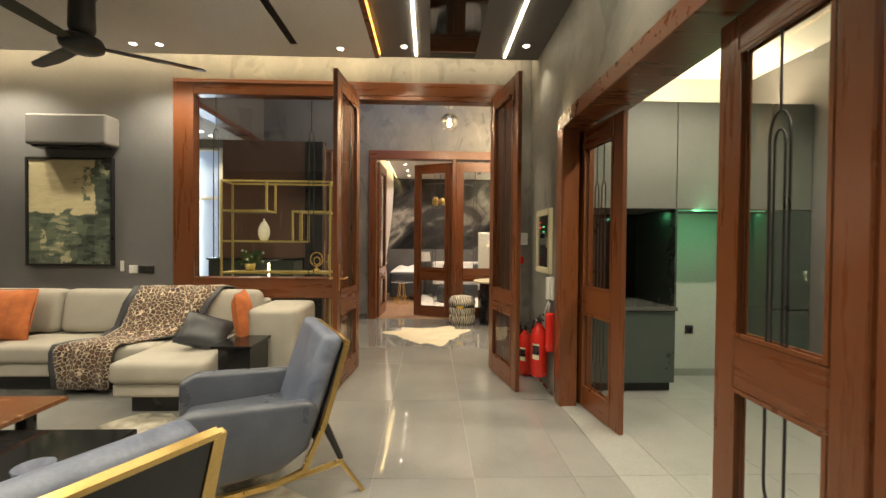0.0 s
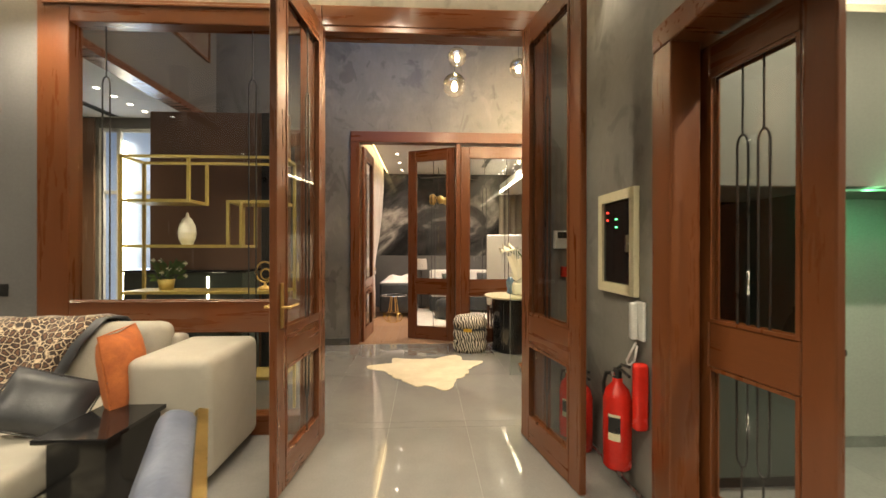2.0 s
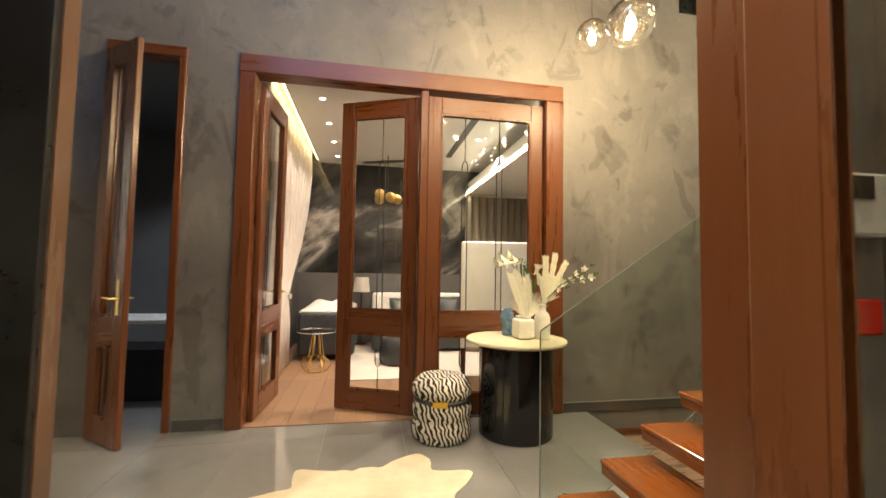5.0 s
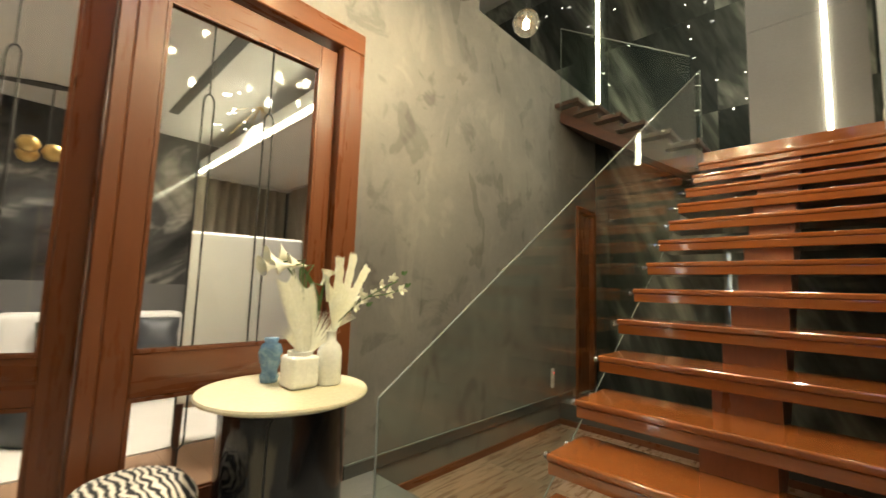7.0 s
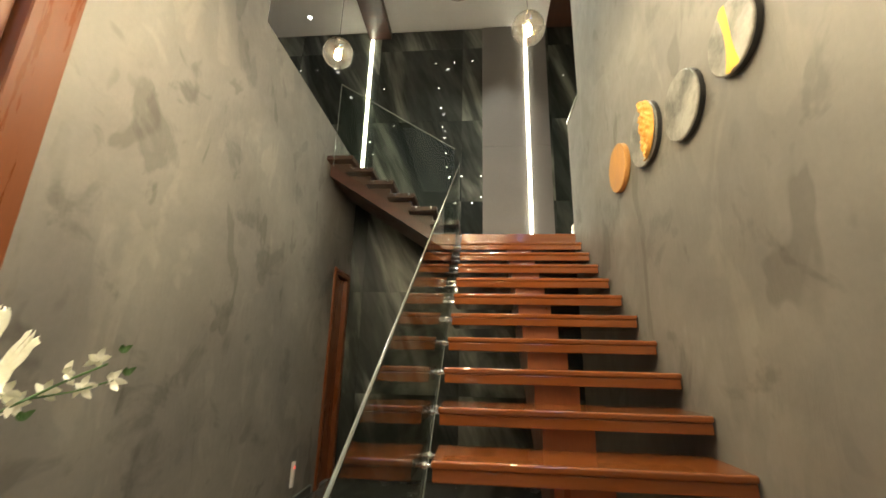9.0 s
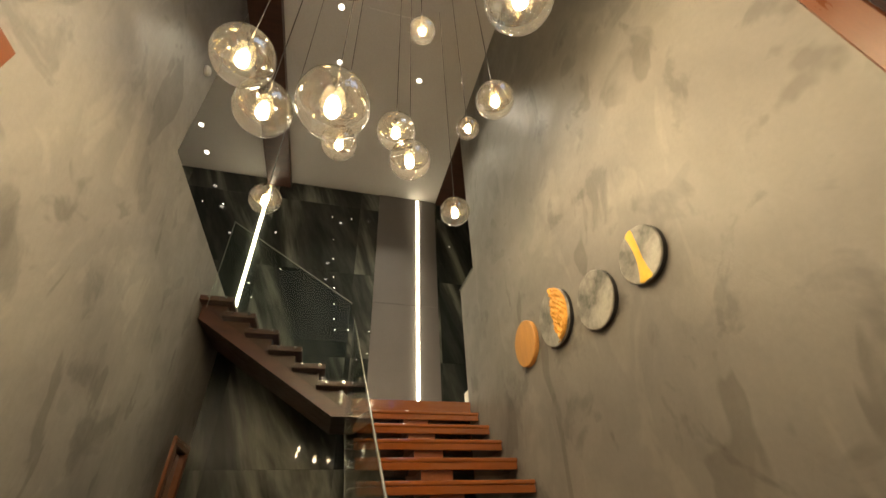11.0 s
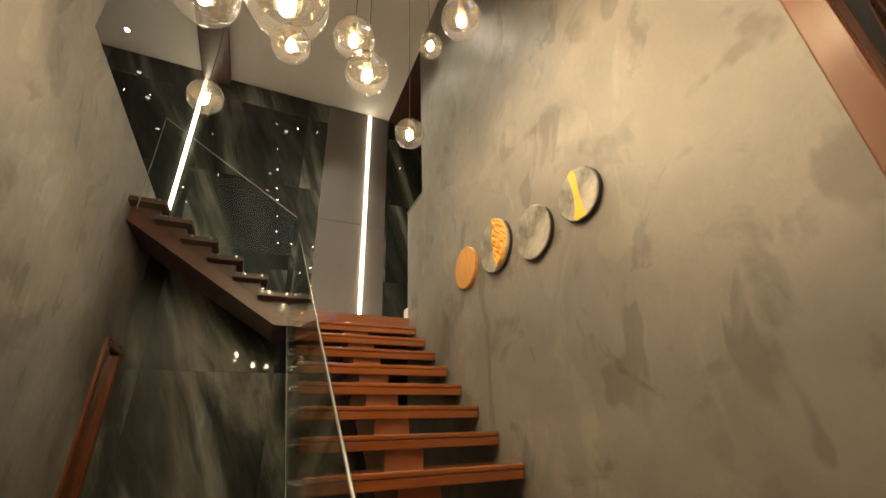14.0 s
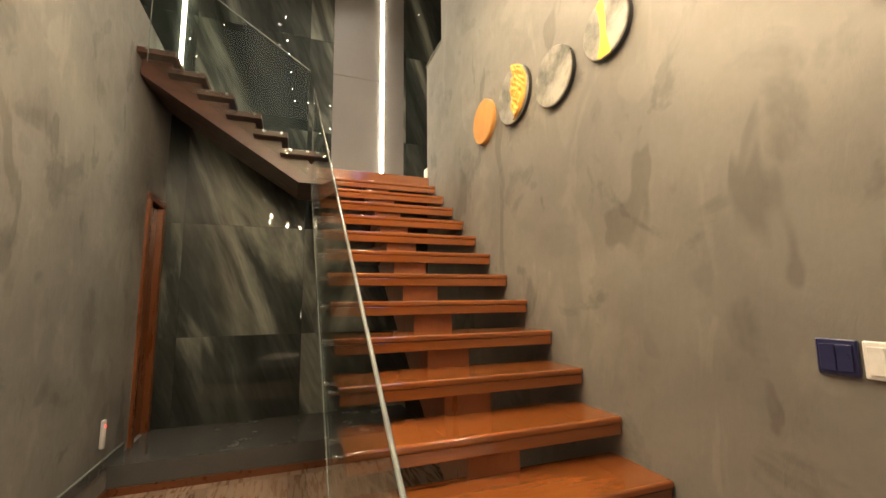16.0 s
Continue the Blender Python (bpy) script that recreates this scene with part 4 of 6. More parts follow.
# ---- living room ----
def sofa():
    s = thing("sofa", "large L-shaped beige linen sofa with loose back cushions", "sofa")
    bm = bmesh.new()
    box(bm, -5.2, -2.12, 4.42, 5.18, 0.14, 0.28, 0.03, 3)
    part("base", bm, M_SOFA, s)
    part("base", B(-2.11, -1.36, 3.90, 5.18, 0.14, 0.265, bevel=0.03, seg=3), M_SOFA, s)
    part("plinth", boxes((-5.15, -2.0, 4.50, 5.1, 0.0, 0.14), (-2.0, -1.42, 3.98, 5.1, 0.0, 0.14)), M_BLACK, s, "dark recessed plinth")
    for x0, x1 in ((-5.2, -3.66), (-3.65, -2.13)):
        part("seat", B(x0, x1, 4.38, 5.05, 0.275, 0.445, bevel=0.05, seg=4), M_SOFA, s, "", True)
    part("seat", B(-2.12, -1.345, 3.86, 5.05, 0.262, 0.44, bevel=0.05, seg=4), M_SOFA, s, "chaise seat", True)
    for x0, x1 in ((-5.15, -4.36), (-4.34, -3.42), (-3.40, -2.50), (-2.48, -1.36)):
        bm = bmesh.new()
        box(bm, x0, x1, -0.12, 0.12, 0, 0.47, 0.085, 4)
        c = part("back_cushion", bm, M_SOFA, s, "", True)
        c.matrix_basis = pose(0, 4.98, 0.44, -9)
    part("back", B(-5.2, -1.302, 5.06, 5.2, 0.1, 0.80, bevel=0.04, seg=3), M_SOFA, s, "", True)
    part("arm", B(-1.30, -0.81, 4.50, 5.2, 0.06, 0.775, bevel=0.06, seg=4), M_SOFA, s, "", True)


sofa()


def throw():
    """A printed blanket that falls from the sofa's back over the seat and down its front."""
    path = [(-2.10, 5.10, 0.82), (-2.12, 5.04, 0.935), (-2.16, 4.93, 0.94), (-2.22, 4.82, 0.78), (-2.30, 4.76, 0.56), (-2.40, 4.66, 0.475), (-2.55, 4.50, 0.465), (-2.66, 4.37, 0.455), (-2.68, 4.345, 0.40), (-2.69, 4.335, 0.25), (-2.69, 4.33, 0.05)]
    rows = []
    for i, p in enumerate(path):
        p = Vector(p)
        row = []
        for j in range(15):
            u = -1 + 2 * j / 14
            side = Vector((0.92, 0.10, 0)) if i < 5 else Vector((0.88, 0.16 if i < 7 else 0.02, 0.0))
            q = p + side * ((0.52 - 0.022 * i) * u) + Vector((0, -0.012 - 0.018 * math.sin(u * 7 + i), 0.012 + 0.010 * math.sin(u * 9 + i * 1.7)))
            row.append(q)
        rows.append(row)
    t = thing("throw_blanket", "leopard-print fleece throw with dark border draped over the sofa", "blanket")
    part("fleece", sheet(bmesh.new(), [r[1:-1] for r in rows], 0.012), M_LEOPARD, t, "", True)
    part("border", sheet(bmesh.new(), [r[:2] for r in rows], 0.013), M_CHARCOAL, t, "dark fabric border", True)
    part("border", sheet(bmesh.new(), [r[-2:] for r in rows[:7]], 0.013), M_CHARCOAL, t, "dark fabric border", True)


throw()


def pillow(label, m, w, h, mat):
    p = thing("cushion", label, "cushion", "scatter cushions", at=m)
    part("pad", cushion(w, h, 0.16), mat, p, "", True)
    b = bmesh.new()
    k = 1.0
    tube(b, [(-w / 2 * k, -h / 2 * k, 0), (w / 2 * k, -h / 2 * k, 0), (w / 2 * k, h / 2 * k, 0), (-w / 2 * k, h / 2 * k, 0)], 0.006, 6, True)
    part("piping", b, mat, p)


pillow("burnt orange velvet cushion leaning on the sofa back", pose(-3.72, 4.66, 0.69, 74, 0, 4), 0.52, 0.50, M_ORANGE)
pillow("burnt orange velvet cushion turned sideways against the sofa arm", pose(-1.37, 4.62, 0.69, 82, 0, 103), 0.44, 0.48, M_ORANGE)
pillow("charcoal leather cushion lying slanted on the chaise", pose(-1.60, 4.36, 0.585, 52, 18, 14), 0.42, 0.32, M_CHARCOAL)

st2 = thing("side_table", "black lacquer side table with an overhanging top beside the sofa", "side table")
part("tabletop", B(-1.40, -1.05, 4.06, 4.50, 0.50, 0.525, bevel=0.004, seg=1), M_BLACKGLOSS, st2)
part("body", B(-1.345, -1.07, 4.08, 4.48, 0.03, 0.499, bevel=0.004, seg=1), M_BLACKGLOSS, st2)
part("foot", boxes((-1.335, -1.09, 4.10, 4.46, 0.0, 0.03)), M_BLACK, st2)


def armchair(m):
    """A reclined lounge chair; local -x is the front."""
    a = thing("armchair", "slate blue leather armchair with pale hide back and gold frame", "armchair", "pair of lounge armchairs", at=m)
    W = 0.385
    bm = bmesh.new()
    box(bm, -0.42, 0.22, -W + 0.085, W - 0.085, 0.24, 0.42, 0.06, 4)
    part("seat", bm, M_LEATHER, a, "", True)
    for sg in (-1, 1):
        o = [(-0.45, 0.20), (0.05, 0.21), (0.20, 0.30), (0.26, 0.50), (0.22, 0.56), (-0.36, 0.60), (-0.45, 0.55)]
        b = prism(bmesh.new(), o, Matrix(((1, 0, 0, 0), (0, 0, 1, sg * W - (0.09 if sg > 0 else 0.0)), (0, 1, 0, 0), (0, 0, 0, 1))), 0.09)
        bmesh.ops.bevel(b, geom=b.edges[:], offset=0.03, segments=3, profile=0.5, affect="EDGES")
        part("arm", b, M_LEATHER, a, "", True)
        f = bmesh.new()
        y = sg * (W + 0.012)
        prof = [(-0.46, 0.0), (-0.46, 0.16), (0.02, 0.165), (0.17, 0.20), (0.28, 0.44), (0.40, 0.86)]
        for p, q in zip(prof[1:], prof[2:]):
            d = Vector((q[0] - p[0], 0, q[1] - p[1])).normalized()
            nrm = Vector((-d.z, 0, d.x)) * 0.014
            c = [Vector((p[0], 0, p[1])) - nrm, Vector((q[0], 0, q[1])) - nrm, Vector((q[0], 0, q[1])) + nrm, Vector((p[0], 0, p[1])) + nrm]
            prism(f, [(v.x, v.z) for v in c], Matrix(((1, 0, 0, 0), (0, 0, 1, y - 0.012), (0, 1, 0, 0), (0, 0, 0, 1))), 0.024)
        part("frame", f, M_GOLD, a, "flat brushed gold side frame")
        f = bmesh.new()
        tube(f, [(0.0, y, 0.165), (0.37, y, 0.20), (0.50, y, 0.0)], [0.014, 0.018, 0.011], 8)
        part("leg", f, M_GOLD, a, "tapered gold leg")
        f = bmesh.new()
        tube(f, [(-0.36, y, 0.16), (-0.46, y, 0.0)], [0.020, 0.012], 8)
        part("leg", f, M_GOLD, a, "tapered gold leg")
        f = bmesh.new()
        tube(f, [(0.285, y * 0.97, 0.42), (0.372, y * 0.97, 0.215)], [0.020, 0.016], 8)
        part("brace", f, M_BLACK, a, "black metal brace")
    bm = bmesh.new()
    box(bm, -0.07, 0.045, -W + 0.03, W - 0.03, 0.0, 0.565, 0.045, 4)
    k = part("backrest", bm, M_LEATHERLIGHT, a, "pale blue cowhide backrest", True)
    k.matrix_basis = pose(0.19, 0, 0.36, 0, 18, 0)
    k = part("back_panel", B(0.046, 0.060, -W + 0.02, W - 0.02, -0.02, 0.535, bevel=0.004), M_NAVY, a, "dark navy back panel")
    k.matrix_basis = pose(0.19, 0, 0.36, 0, 18, 0)
    k = part("frame", boxes((0.036, 0.066, -W, W, 0.536, 0.556), (0.044, 0.066, -W - 0.001, -W + 0.019, -0.02, 0.535), (0.044, 0.066, W - 0.019, W + 0.001, -0.02, 0.535)), M_GOLD, a, "gold frame round the back")
    k.matrix_basis = pose(0.19, 0, 0.36, 0, 18, 0)


armchair(pose(-0.515, 2.985, 0, 0, 0, 27))
armchair(pose(-0.69, 1.62, 0, 0, 0, -31))

ct = thing("coffee_table", "two-level coffee table with walnut and black lacquer tops", "coffee table")
part("tabletop", B(-3.3, -1.90, 2.72, 3.27, 0.37, 0.40, bevel=0.005), M_WALNUT, ct, "polished walnut top")
part("tabletop", B(-3.1, -1.25, 2.0, 2.98, 0.27, 0.31, bevel=0.006), M_BLACKGLOSS, ct, "black lacquer lower top")
for x, y, z in ((-1.42, 2.15, 0.27), (-1.42, 2.80, 0.27), (-2.9, 2.12, 0.27), (-2.06, 3.15, 0.37), (-3.1, 3.15, 0.37)):
    part("leg", lathe(bmesh.new(), [(0, 0.012), (0.05, 0.012), (0.05, z), (0, z)], (x, y, 0), 16), M_BLACKGLOSS, ct)
bw = thing("bowl", "small grey ceramic bowl on the coffee table", "bowl", at=pose(-1.36, 2.46, 0.31))
part("body", lathe(bmesh.new(), [(0, 0), (0.035, 0), (0.068, 0.03), (0.08, 0.065), (0.075, 0.065), (0.06, 0.033), (0.025, 0.012), (0, 0.012)], seg=24), M_LEATHERLIGHT, bw, "", True)

out = [(-0.83, 3.18), (-0.10, 2.72), (-0.16, 1.0), (-2.0, 1.0), (-2.03, 3.72), (-1.88, 3.92), (-1.62, 3.90)]
solid("rug", prism(bmesh.new(), out, Matrix.Translation((0, 0, 0.001)), 0.011), M_RUG, "marbled cream and charcoal rug under the coffee table", "rug")


def canvas_paint(name):
    """Scraped cream field above, ragged dark green strokes to one side and below."""
    m, nt, p = tree(name)
    v = coords(nt)
    def calc(op, a, b, c=None):
        n = nt.nodes.new("ShaderNodeMath")
        n.operation = op
        for i, q in enumerate((a, b, c)):
            if q is None:
                continue
            if isinstance(q, (int, float)):
                n.inputs[i].default_value = q
            else:
                nt.links.new(q, n.inputs[i])
        return n.outputs[0]
    sep = nt.nodes.new("ShaderNodeSeparateXYZ")
    nt.links.new(v, sep.inputs[0])
    def dabs(stretch, scale):
        vor = nt.nodes.new("ShaderNodeTexVoronoi")
        vor.distance = "CHEBYCHEV"
        vor.inputs["Scale"].default_value = scale
        wob = noise_tex(nt, v, 14, 3, 0.6)
        off = nt.nodes.new("ShaderNodeVectorMath")
        off.operation = "MULTIPLY_ADD"
        off.inputs[1].default_value = (0.07, 0.0, 0.05)
        nt.links.new(wob, off.inputs[0])
        nt.links.new(coords(nt, stretch), off.inputs[2])
        nt.links.new(off.outputs[0], vor.inputs["Vector"])
        sc = nt.nodes.new("ShaderNodeSeparateColor")
        nt.links.new(vor.outputs["Color"], sc.inputs[0])
        return sc.outputs[0]
    blocks, fine = dabs((1, 1, 0.7), 9), dabs((0.5, 1, 1.6), 16)
    side = calc("SUBTRACT", sep.outputs["X"], 0.23)
    low = calc("SUBTRACT", 0.02, sep.outputs["Z"])
    edge = calc("MAXIMUM", side, low)
    edge = calc("MULTIPLY_ADD", blocks, 0.20, edge)
    edge = calc("MULTIPLY_ADD", fine, 0.06, edge)
    mask = ramp(nt, edge, [(0.115, (0, 0, 0)), (0.135, (1, 1, 1))])
    cream = ramp(nt, noise_tex(nt, coords(nt, (1, 1, 4)), 5, 5, 0.7), [(0.30, (0.05, 0.05, 0.04)), (0.36, (0.50, 0.42, 0.25)), (0.7, (0.62, 0.54, 0.34))])
    tone = calc("MULTIPLY_ADD", fine, 0.35, calc("MULTIPLY_ADD", blocks, 0.45, calc("MULTIPLY", noise_tex(nt, v, 3.0, 3), 0.4)))
    green = ramp(nt, tone, [(0.30, (0.012, 0.016, 0.014)), (0.45, (0.055, 0.070, 0.052)), (0.66, (0.10, 0.125, 0.09)), (0.86, (0.17, 0.19, 0.13)), (0.95, (0.46, 0.41, 0.26))])
    mx = nt.nodes.new("ShaderNodeMix")
    mx.data_type = "RGBA"
    nt.links.new(mask, mx.inputs[0])
    nt.links.new(cream, mx.inputs[6])
    nt.links.new(green, mx.inputs[7])
    nt.links.new(mx.outputs[2], p.inputs["Base Color"])
    p.inputs["Roughness"].default_value = 0.5
    bump(nt, p, fine, 0.2)
    return m


pt = thing("painting", "abstract cream and green painting in a slim black frame", "painting", at=pose(-3.575, YP0 - 0.007, 1.75))
part("canvas", boxes((-0.45, 0.45, -0.03, -0.012, -0.585, 0.585)), canvas_paint("abstract_canvas"), pt)
b = boxes((-0.475, -0.451, -0.045, -0.001, -0.61, 0.61), (0.451, 0.475, -0.045, -0.001, -0.61, 0.61), (-0.4505, 0.4505, -0.045, -0.001, 0.586, 0.61), (-0.4505, 0.4505, -0.045, -0.001, -0.61, -0.586))
part("frame", b, M_BLACK, pt)

ac = thing("air_conditioner", "grey wall-mounted air conditioner above the painting", "air conditioner")
part("body", B(-3.90, -3.04, YP0 - 0.22, YP0 - 0.007, 2.47, 2.80, bevel=0.025, seg=3), M_PANEL, ac)
part("flap", B(-3.85, -3.09, YP0 - 0.19, YP0 - 0.05, 2.445, 2.469, bevel=0.004, seg=1), M_BLACK, ac, "dark air outlet")


def plate(x0, x1, z0, z1, mat, label, nm="switch_plate"):
    s = thing(nm, label, "switch", "wall switches")
    part("plate", B(x0, x1, YP0 - 0.018, YP0 - 0.0065, z0, z1, bevel=0.003, seg=1), mat, s)
    n = 2
    for i in range(n):
        w = (x1 - x0 - 0.02) / n
        part("rocker", B(x0 + 0.01 + i * w + 0.002, x0 + 0.01 + (i + 1) * w - 0.002, YP0 - 0.022, YP0 - 0.0185, z0 + 0.012, z1 - 0.012, bevel=0.001, seg=1), mat, s)


plate(-2.94, -2.85, 1.06, 1.15, M_CHROMEWHITE, "white wall switch beside the partition")
plate(-2.83, -2.66, 1.06, 1.15, M_BLACK, "black double wall switch beside the partition")
plate(-3.04, -3.00, 1.08, 1.20, M_CHROMEWHITE, "narrow white remote holder on the wall")

fan = thing("ceiling_fan", "black three-blade ceiling fan on a short rod", "ceiling fan", at=pose(-2.31, 3.88, 0, 0, 0, 32))
part("rod", lathe(bmesh.new(), [(0, 3.06), (0.07, 3.06), (0.09, 3.12), (0.085, 3.36), (0.10, 3.40), (0.11, 3.419), (0, 3.419)], seg=20), M_BLACK, fan, "", True)
part("hub", lathe(bmesh.new(), [(0, 2.93), (0.09, 2.935), (0.14, 2.965), (0.15, 3.0), (0.13, 3.045), (0.06, 3.07), (0, 3.07)], seg=24), M_BLACK, fan, "", True)
for i in range(3):
    o = [(0.10, -0.03), (0.22, -0.055), (0.55, -0.07), (0.82, -0.05), (0.86, 0.0), (0.80, 0.035), (0.5, 0.045), (0.22, 0.04), (0.10, 0.03)]
    b = prism(bmesh.new(), o, pose(0, 0, 2.985, 0, 0, 120 * i) @ pose(0, 0, 0, 9), 0.012)
    part("blade", b, M_BLACK, fan)

v = thing("ceiling_vent", "long black linear air slot in the white ceiling", "air vent")
part("frame", boxes((-0.93, -0.86, 2.6, 4.66, LC - 0.006, LC - 0.001)), M_BLACK, v)
for dx in (0.018, 0.038, 0.058):
    part("slat", boxes((-0.93 + dx - 0.004, -0.93 + dx + 0.004, 2.62, 4.64, LC - 0.014, LC - 0.0065)), M_BLACK, v)

# ---- things on the pier wall beside the pantry opening ----
ap = thing("control_panel", "cream-framed wall control panel with black glass and small lights", "control panel")
part("frame", boxes((1.625, 1.659, 4.37, 4.425, 1.14, 1.78), (1.625, 1.659, 4.79, 4.845, 1.14, 1.78), (1.625, 1.659, 4.426, 4.789, 1.14, 1.20), (1.625, 1.659, 4.426, 4.789, 1.72, 1.78)), M_CREAM, ap)
part("glass", B(1.640, 1.655, 4.427, 4.788, 1.202, 1.718, bevel=0.003, seg=1), M_BLACKGLOSS, ap, "black glass face")
for y, z, mt in ((4.60, 1.60, M_GREENLED), (4.72, 1.60, M_REDLED), (4.72, 1.65, M_REDLED), (4.60, 1.55, M_GREENLED)):
    part("indicator", boxes((1.634, 1.6395, y, y + 0.016, z, z + 0.010)), mt, ap, "small glowing indicator")
part("latch", boxes((1.615, 1.6395, 4.44, 4.455, 1.40, 1.50)), M_STEEL, ap)

ic = thing("intercom", "white wall intercom with a corded handset", "intercom")
part("body", B(1.635, 1.659, 4.29, 4.385, 0.90, 1.12, bevel=0.008, seg=2), M_CHROMEWHITE, ic)
part("handset", B(1.595, 1.634, 4.33, 4.375, 0.905, 1.115, bevel=0.012, seg=3), M_CHROMEWHITE, ic, "", True)
b = bmesh.new()
tube(b, [(1.62, 4.335, 0.89), (1.60, 4.36, 0.82), (1.60, 4.40, 0.77), (1.61, 4.40, 0.74), (1.62, 4.35, 0.78), (1.63, 4.34, 0.87)], 0.007, 6)
part("cord", b, M_CHROMEWHITE, ic, "", True)


def extinguisher(x, y, z, s, label):
    e = thing("fire_extinguisher", label, "fire extinguisher", "fire extinguishers", at=pose(x, y, z) @ Matrix.Diagonal((s, s, s, 1)))
    part("cylinder", lathe(bmesh.new(), [(0, 0), (0.07, 0), (0.075, 0.012), (0.075, 0.36), (0.06, 0.42), (0.028, 0.455), (0.026, 0.48), (0, 0.48)], seg=24), M_RED, e, "", True)
    b = bmesh.new()
    lathe(b, [(0, 0.48), (0.022, 0.48), (0.022, 0.53), (0, 0.53)], seg=12)
    tube(b, [(0, 0, 0.52), (0.0, -0.05, 0.535), (0.0, -0.13, 0.525)], 0.009, 6)
    tube(b, [(0, 0, 0.53), (0.0, -0.05, 0.565), (0.0, -0.13, 0.575)], 0.009, 6)
    part("valve", b, M_BLACK, e)
    b = bmesh.new()
    tube(b, [(0, 0.0, 0.50), (-0.03, 0.07, 0.49), (-0.03, 0.105, 0.42), (-0.02, 0.10, 0.25), (-0.02, 0.095, 0.13)], [0.011, 0.011, 0.011, 0.011, 0.017], 8)
    part("hose", b, M_BLACK, e, "", True)
    rows = [[Vector((0.0757 * math.cos(a), 0.0757 * math.sin(a), z)) for a in (radians(208 + 8 * i) for i in range(7))] for z in (0.16, 0.30)]
    part("label", sheet(bmesh.new(), rows), M_CREAM, e, "pale printed label")
    rows = [[Vector((0.0762 * math.cos(a), 0.0762 * math.sin(a), z)) for a in (radians(208 + 8 * i) for i in range(7))] for z in (0.20, 0.285)]
    part("label", sheet(bmesh.new(), rows), M_BLACK, e, "dark printed band")
    part("gauge", lathe(bmesh.new(), [(0, 0), (0.014, 0), (0.014, 0.012), (0, 0.012)], (-0.02, 0, 0.505), 12, pose(0, 0, 0, 0, -90)), M_STEEL, e)


extinguisher(1.55, 4.41, 0.16, 1.06, "red fire extinguisher hung beside the pantry frame")
extinguisher(1.54, 4.92, 0.01, 1.0, "red fire extinguisher standing behind the door leaf")
extinguisher(1.53, 5.14, 0.01, 0.95, "red fire extinguisher standing in the corner")
fb = thing("fire_blanket", "red cloth sleeve hanging beside the extinguisher", "cloth")
part("cloth", B(1.575, 1.652, 4.245, 4.305, 0.42, 0.79, bevel=0.02, seg=3), M_RED, fb, "", True)
fa = thing("alarm_box", "white alarm box with a small dark display", "alarm box")
part("body", B(1.44, 1.62, 5.205, 5.262, 1.42, 1.56, bevel=0.006, seg=1), M_CHROMEWHITE, fa)
part("display", boxes((1.46, 1.54, 5.198, 5.2045, 1.50, 1.55)), M_BLACKGLOSS, fa)
fc = thing("call_point", "small red fire call point on the wall", "call point")
part("body", B(1.50, 1.58, 5.215, 5.262, 1.20, 1.28, bevel=0.005, seg=1), M_RED, fc)
pp = thing("floor_pipe", "thin bright metal pipe lying along the wall", "pipe")
part("pipe", tube(bmesh.new(), [(1.63, 4.28, 0.04), (1.62, 4.9, 0.03), (1.61, 5.2, 0.02)], 0.012, 8), M_STEEL, pp)

# ---- pantry ----
def cabinet(x0, x1, z0, z1, label, mat, name="wall_cabinet", n=1, y=4.35):
    c = thing(name, label, "cabinet", "pantry cabinets")
    part("body", boxes((x0, x1, y + 0.022, 5.135, z0, z1)), mat, c)
    for i in range(n):
        w = (x1 - x0) / n
        part("door", B(x0 + i * w + 0.003, x0 + (i + 1) * w - 0.003, y, y + 0.02, z0 + 0.003, z1 - 0.003, bevel=0.002, seg=1), mat, c)


cabinet(1.98, 2.85, 1.78, 2.81, "sage grey handleless wall cabinet", M_CABINET)
cabinet(2.852, 3.78, 1.78, 2.81, "sage grey handleless wall cabinet", M_CABINET)
cabinet(3.782, 4.19, 1.78, 2.81, "sage grey handleless wall cabinet", M_CABINET)
cabinet(1.98, 2.86, 0.10, 0.80, "deep green base cabinet with a dark top", M_CABINETDARK, "base_cabinet", 1)
cabinet(3.782, 4.19, 0.06, 0.808, "deep green lower cabinet beside the open niche", M_CABINETDARK, "base_cabinet", 1)
cabinet(3.782, 4.19, 0.812, 1.778, "deep green tall cabinet beside the open niche", M_CABINETDARK, "tall_cabinet", 1)
solid("worktop", B(1.975, 2.87, 4.33, 5.13, 0.80, 0.835, bevel=0.003, seg=1), M_SKIRT, "dark stone worktop on the base cabinet", "worktop")
solid("niche_cheek", boxes((2.85, 2.868, 4.36, 5.13, 0.836, 1.778)), M_CABINETDARK, "deep green panel closing the cabinet niche", "panel")
solid("back_panel", boxes((1.98, 2.849, 5.11, 5.132, 0.836, 1.778)), M_BLACKGLOSS, "dark glass back of the cabinet niche", "panel")
solid("plinth", boxes((1.98, 2.85, 4.42, 5.13, 0.004, 0.10)), M_BLACK, "dark plinth under the base cabinet", "plinth")
solid("plinth", boxes((3.80, 4.19, 4.42, 5.13, 0.004, 0.06)), M_BLACK, "dark plinth under the tall cabinet", "plinth")
setting("wall_pantry_niche", boxes((2.87, 3.78, 4.87, 5.138, 0.004, 1.778)), M_PALEWALL, "pale sage back of the pantry niche")
gs = thing("light_strip", "faint green light line under the wall cabinets", "light strip")
part("light_line", boxes((2.88, 3.77, 4.40, 4.412, 1.766, 1.778)), M_GREENSTRIP, gs)
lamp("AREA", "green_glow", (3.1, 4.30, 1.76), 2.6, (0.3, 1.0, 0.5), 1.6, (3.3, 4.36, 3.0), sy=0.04)
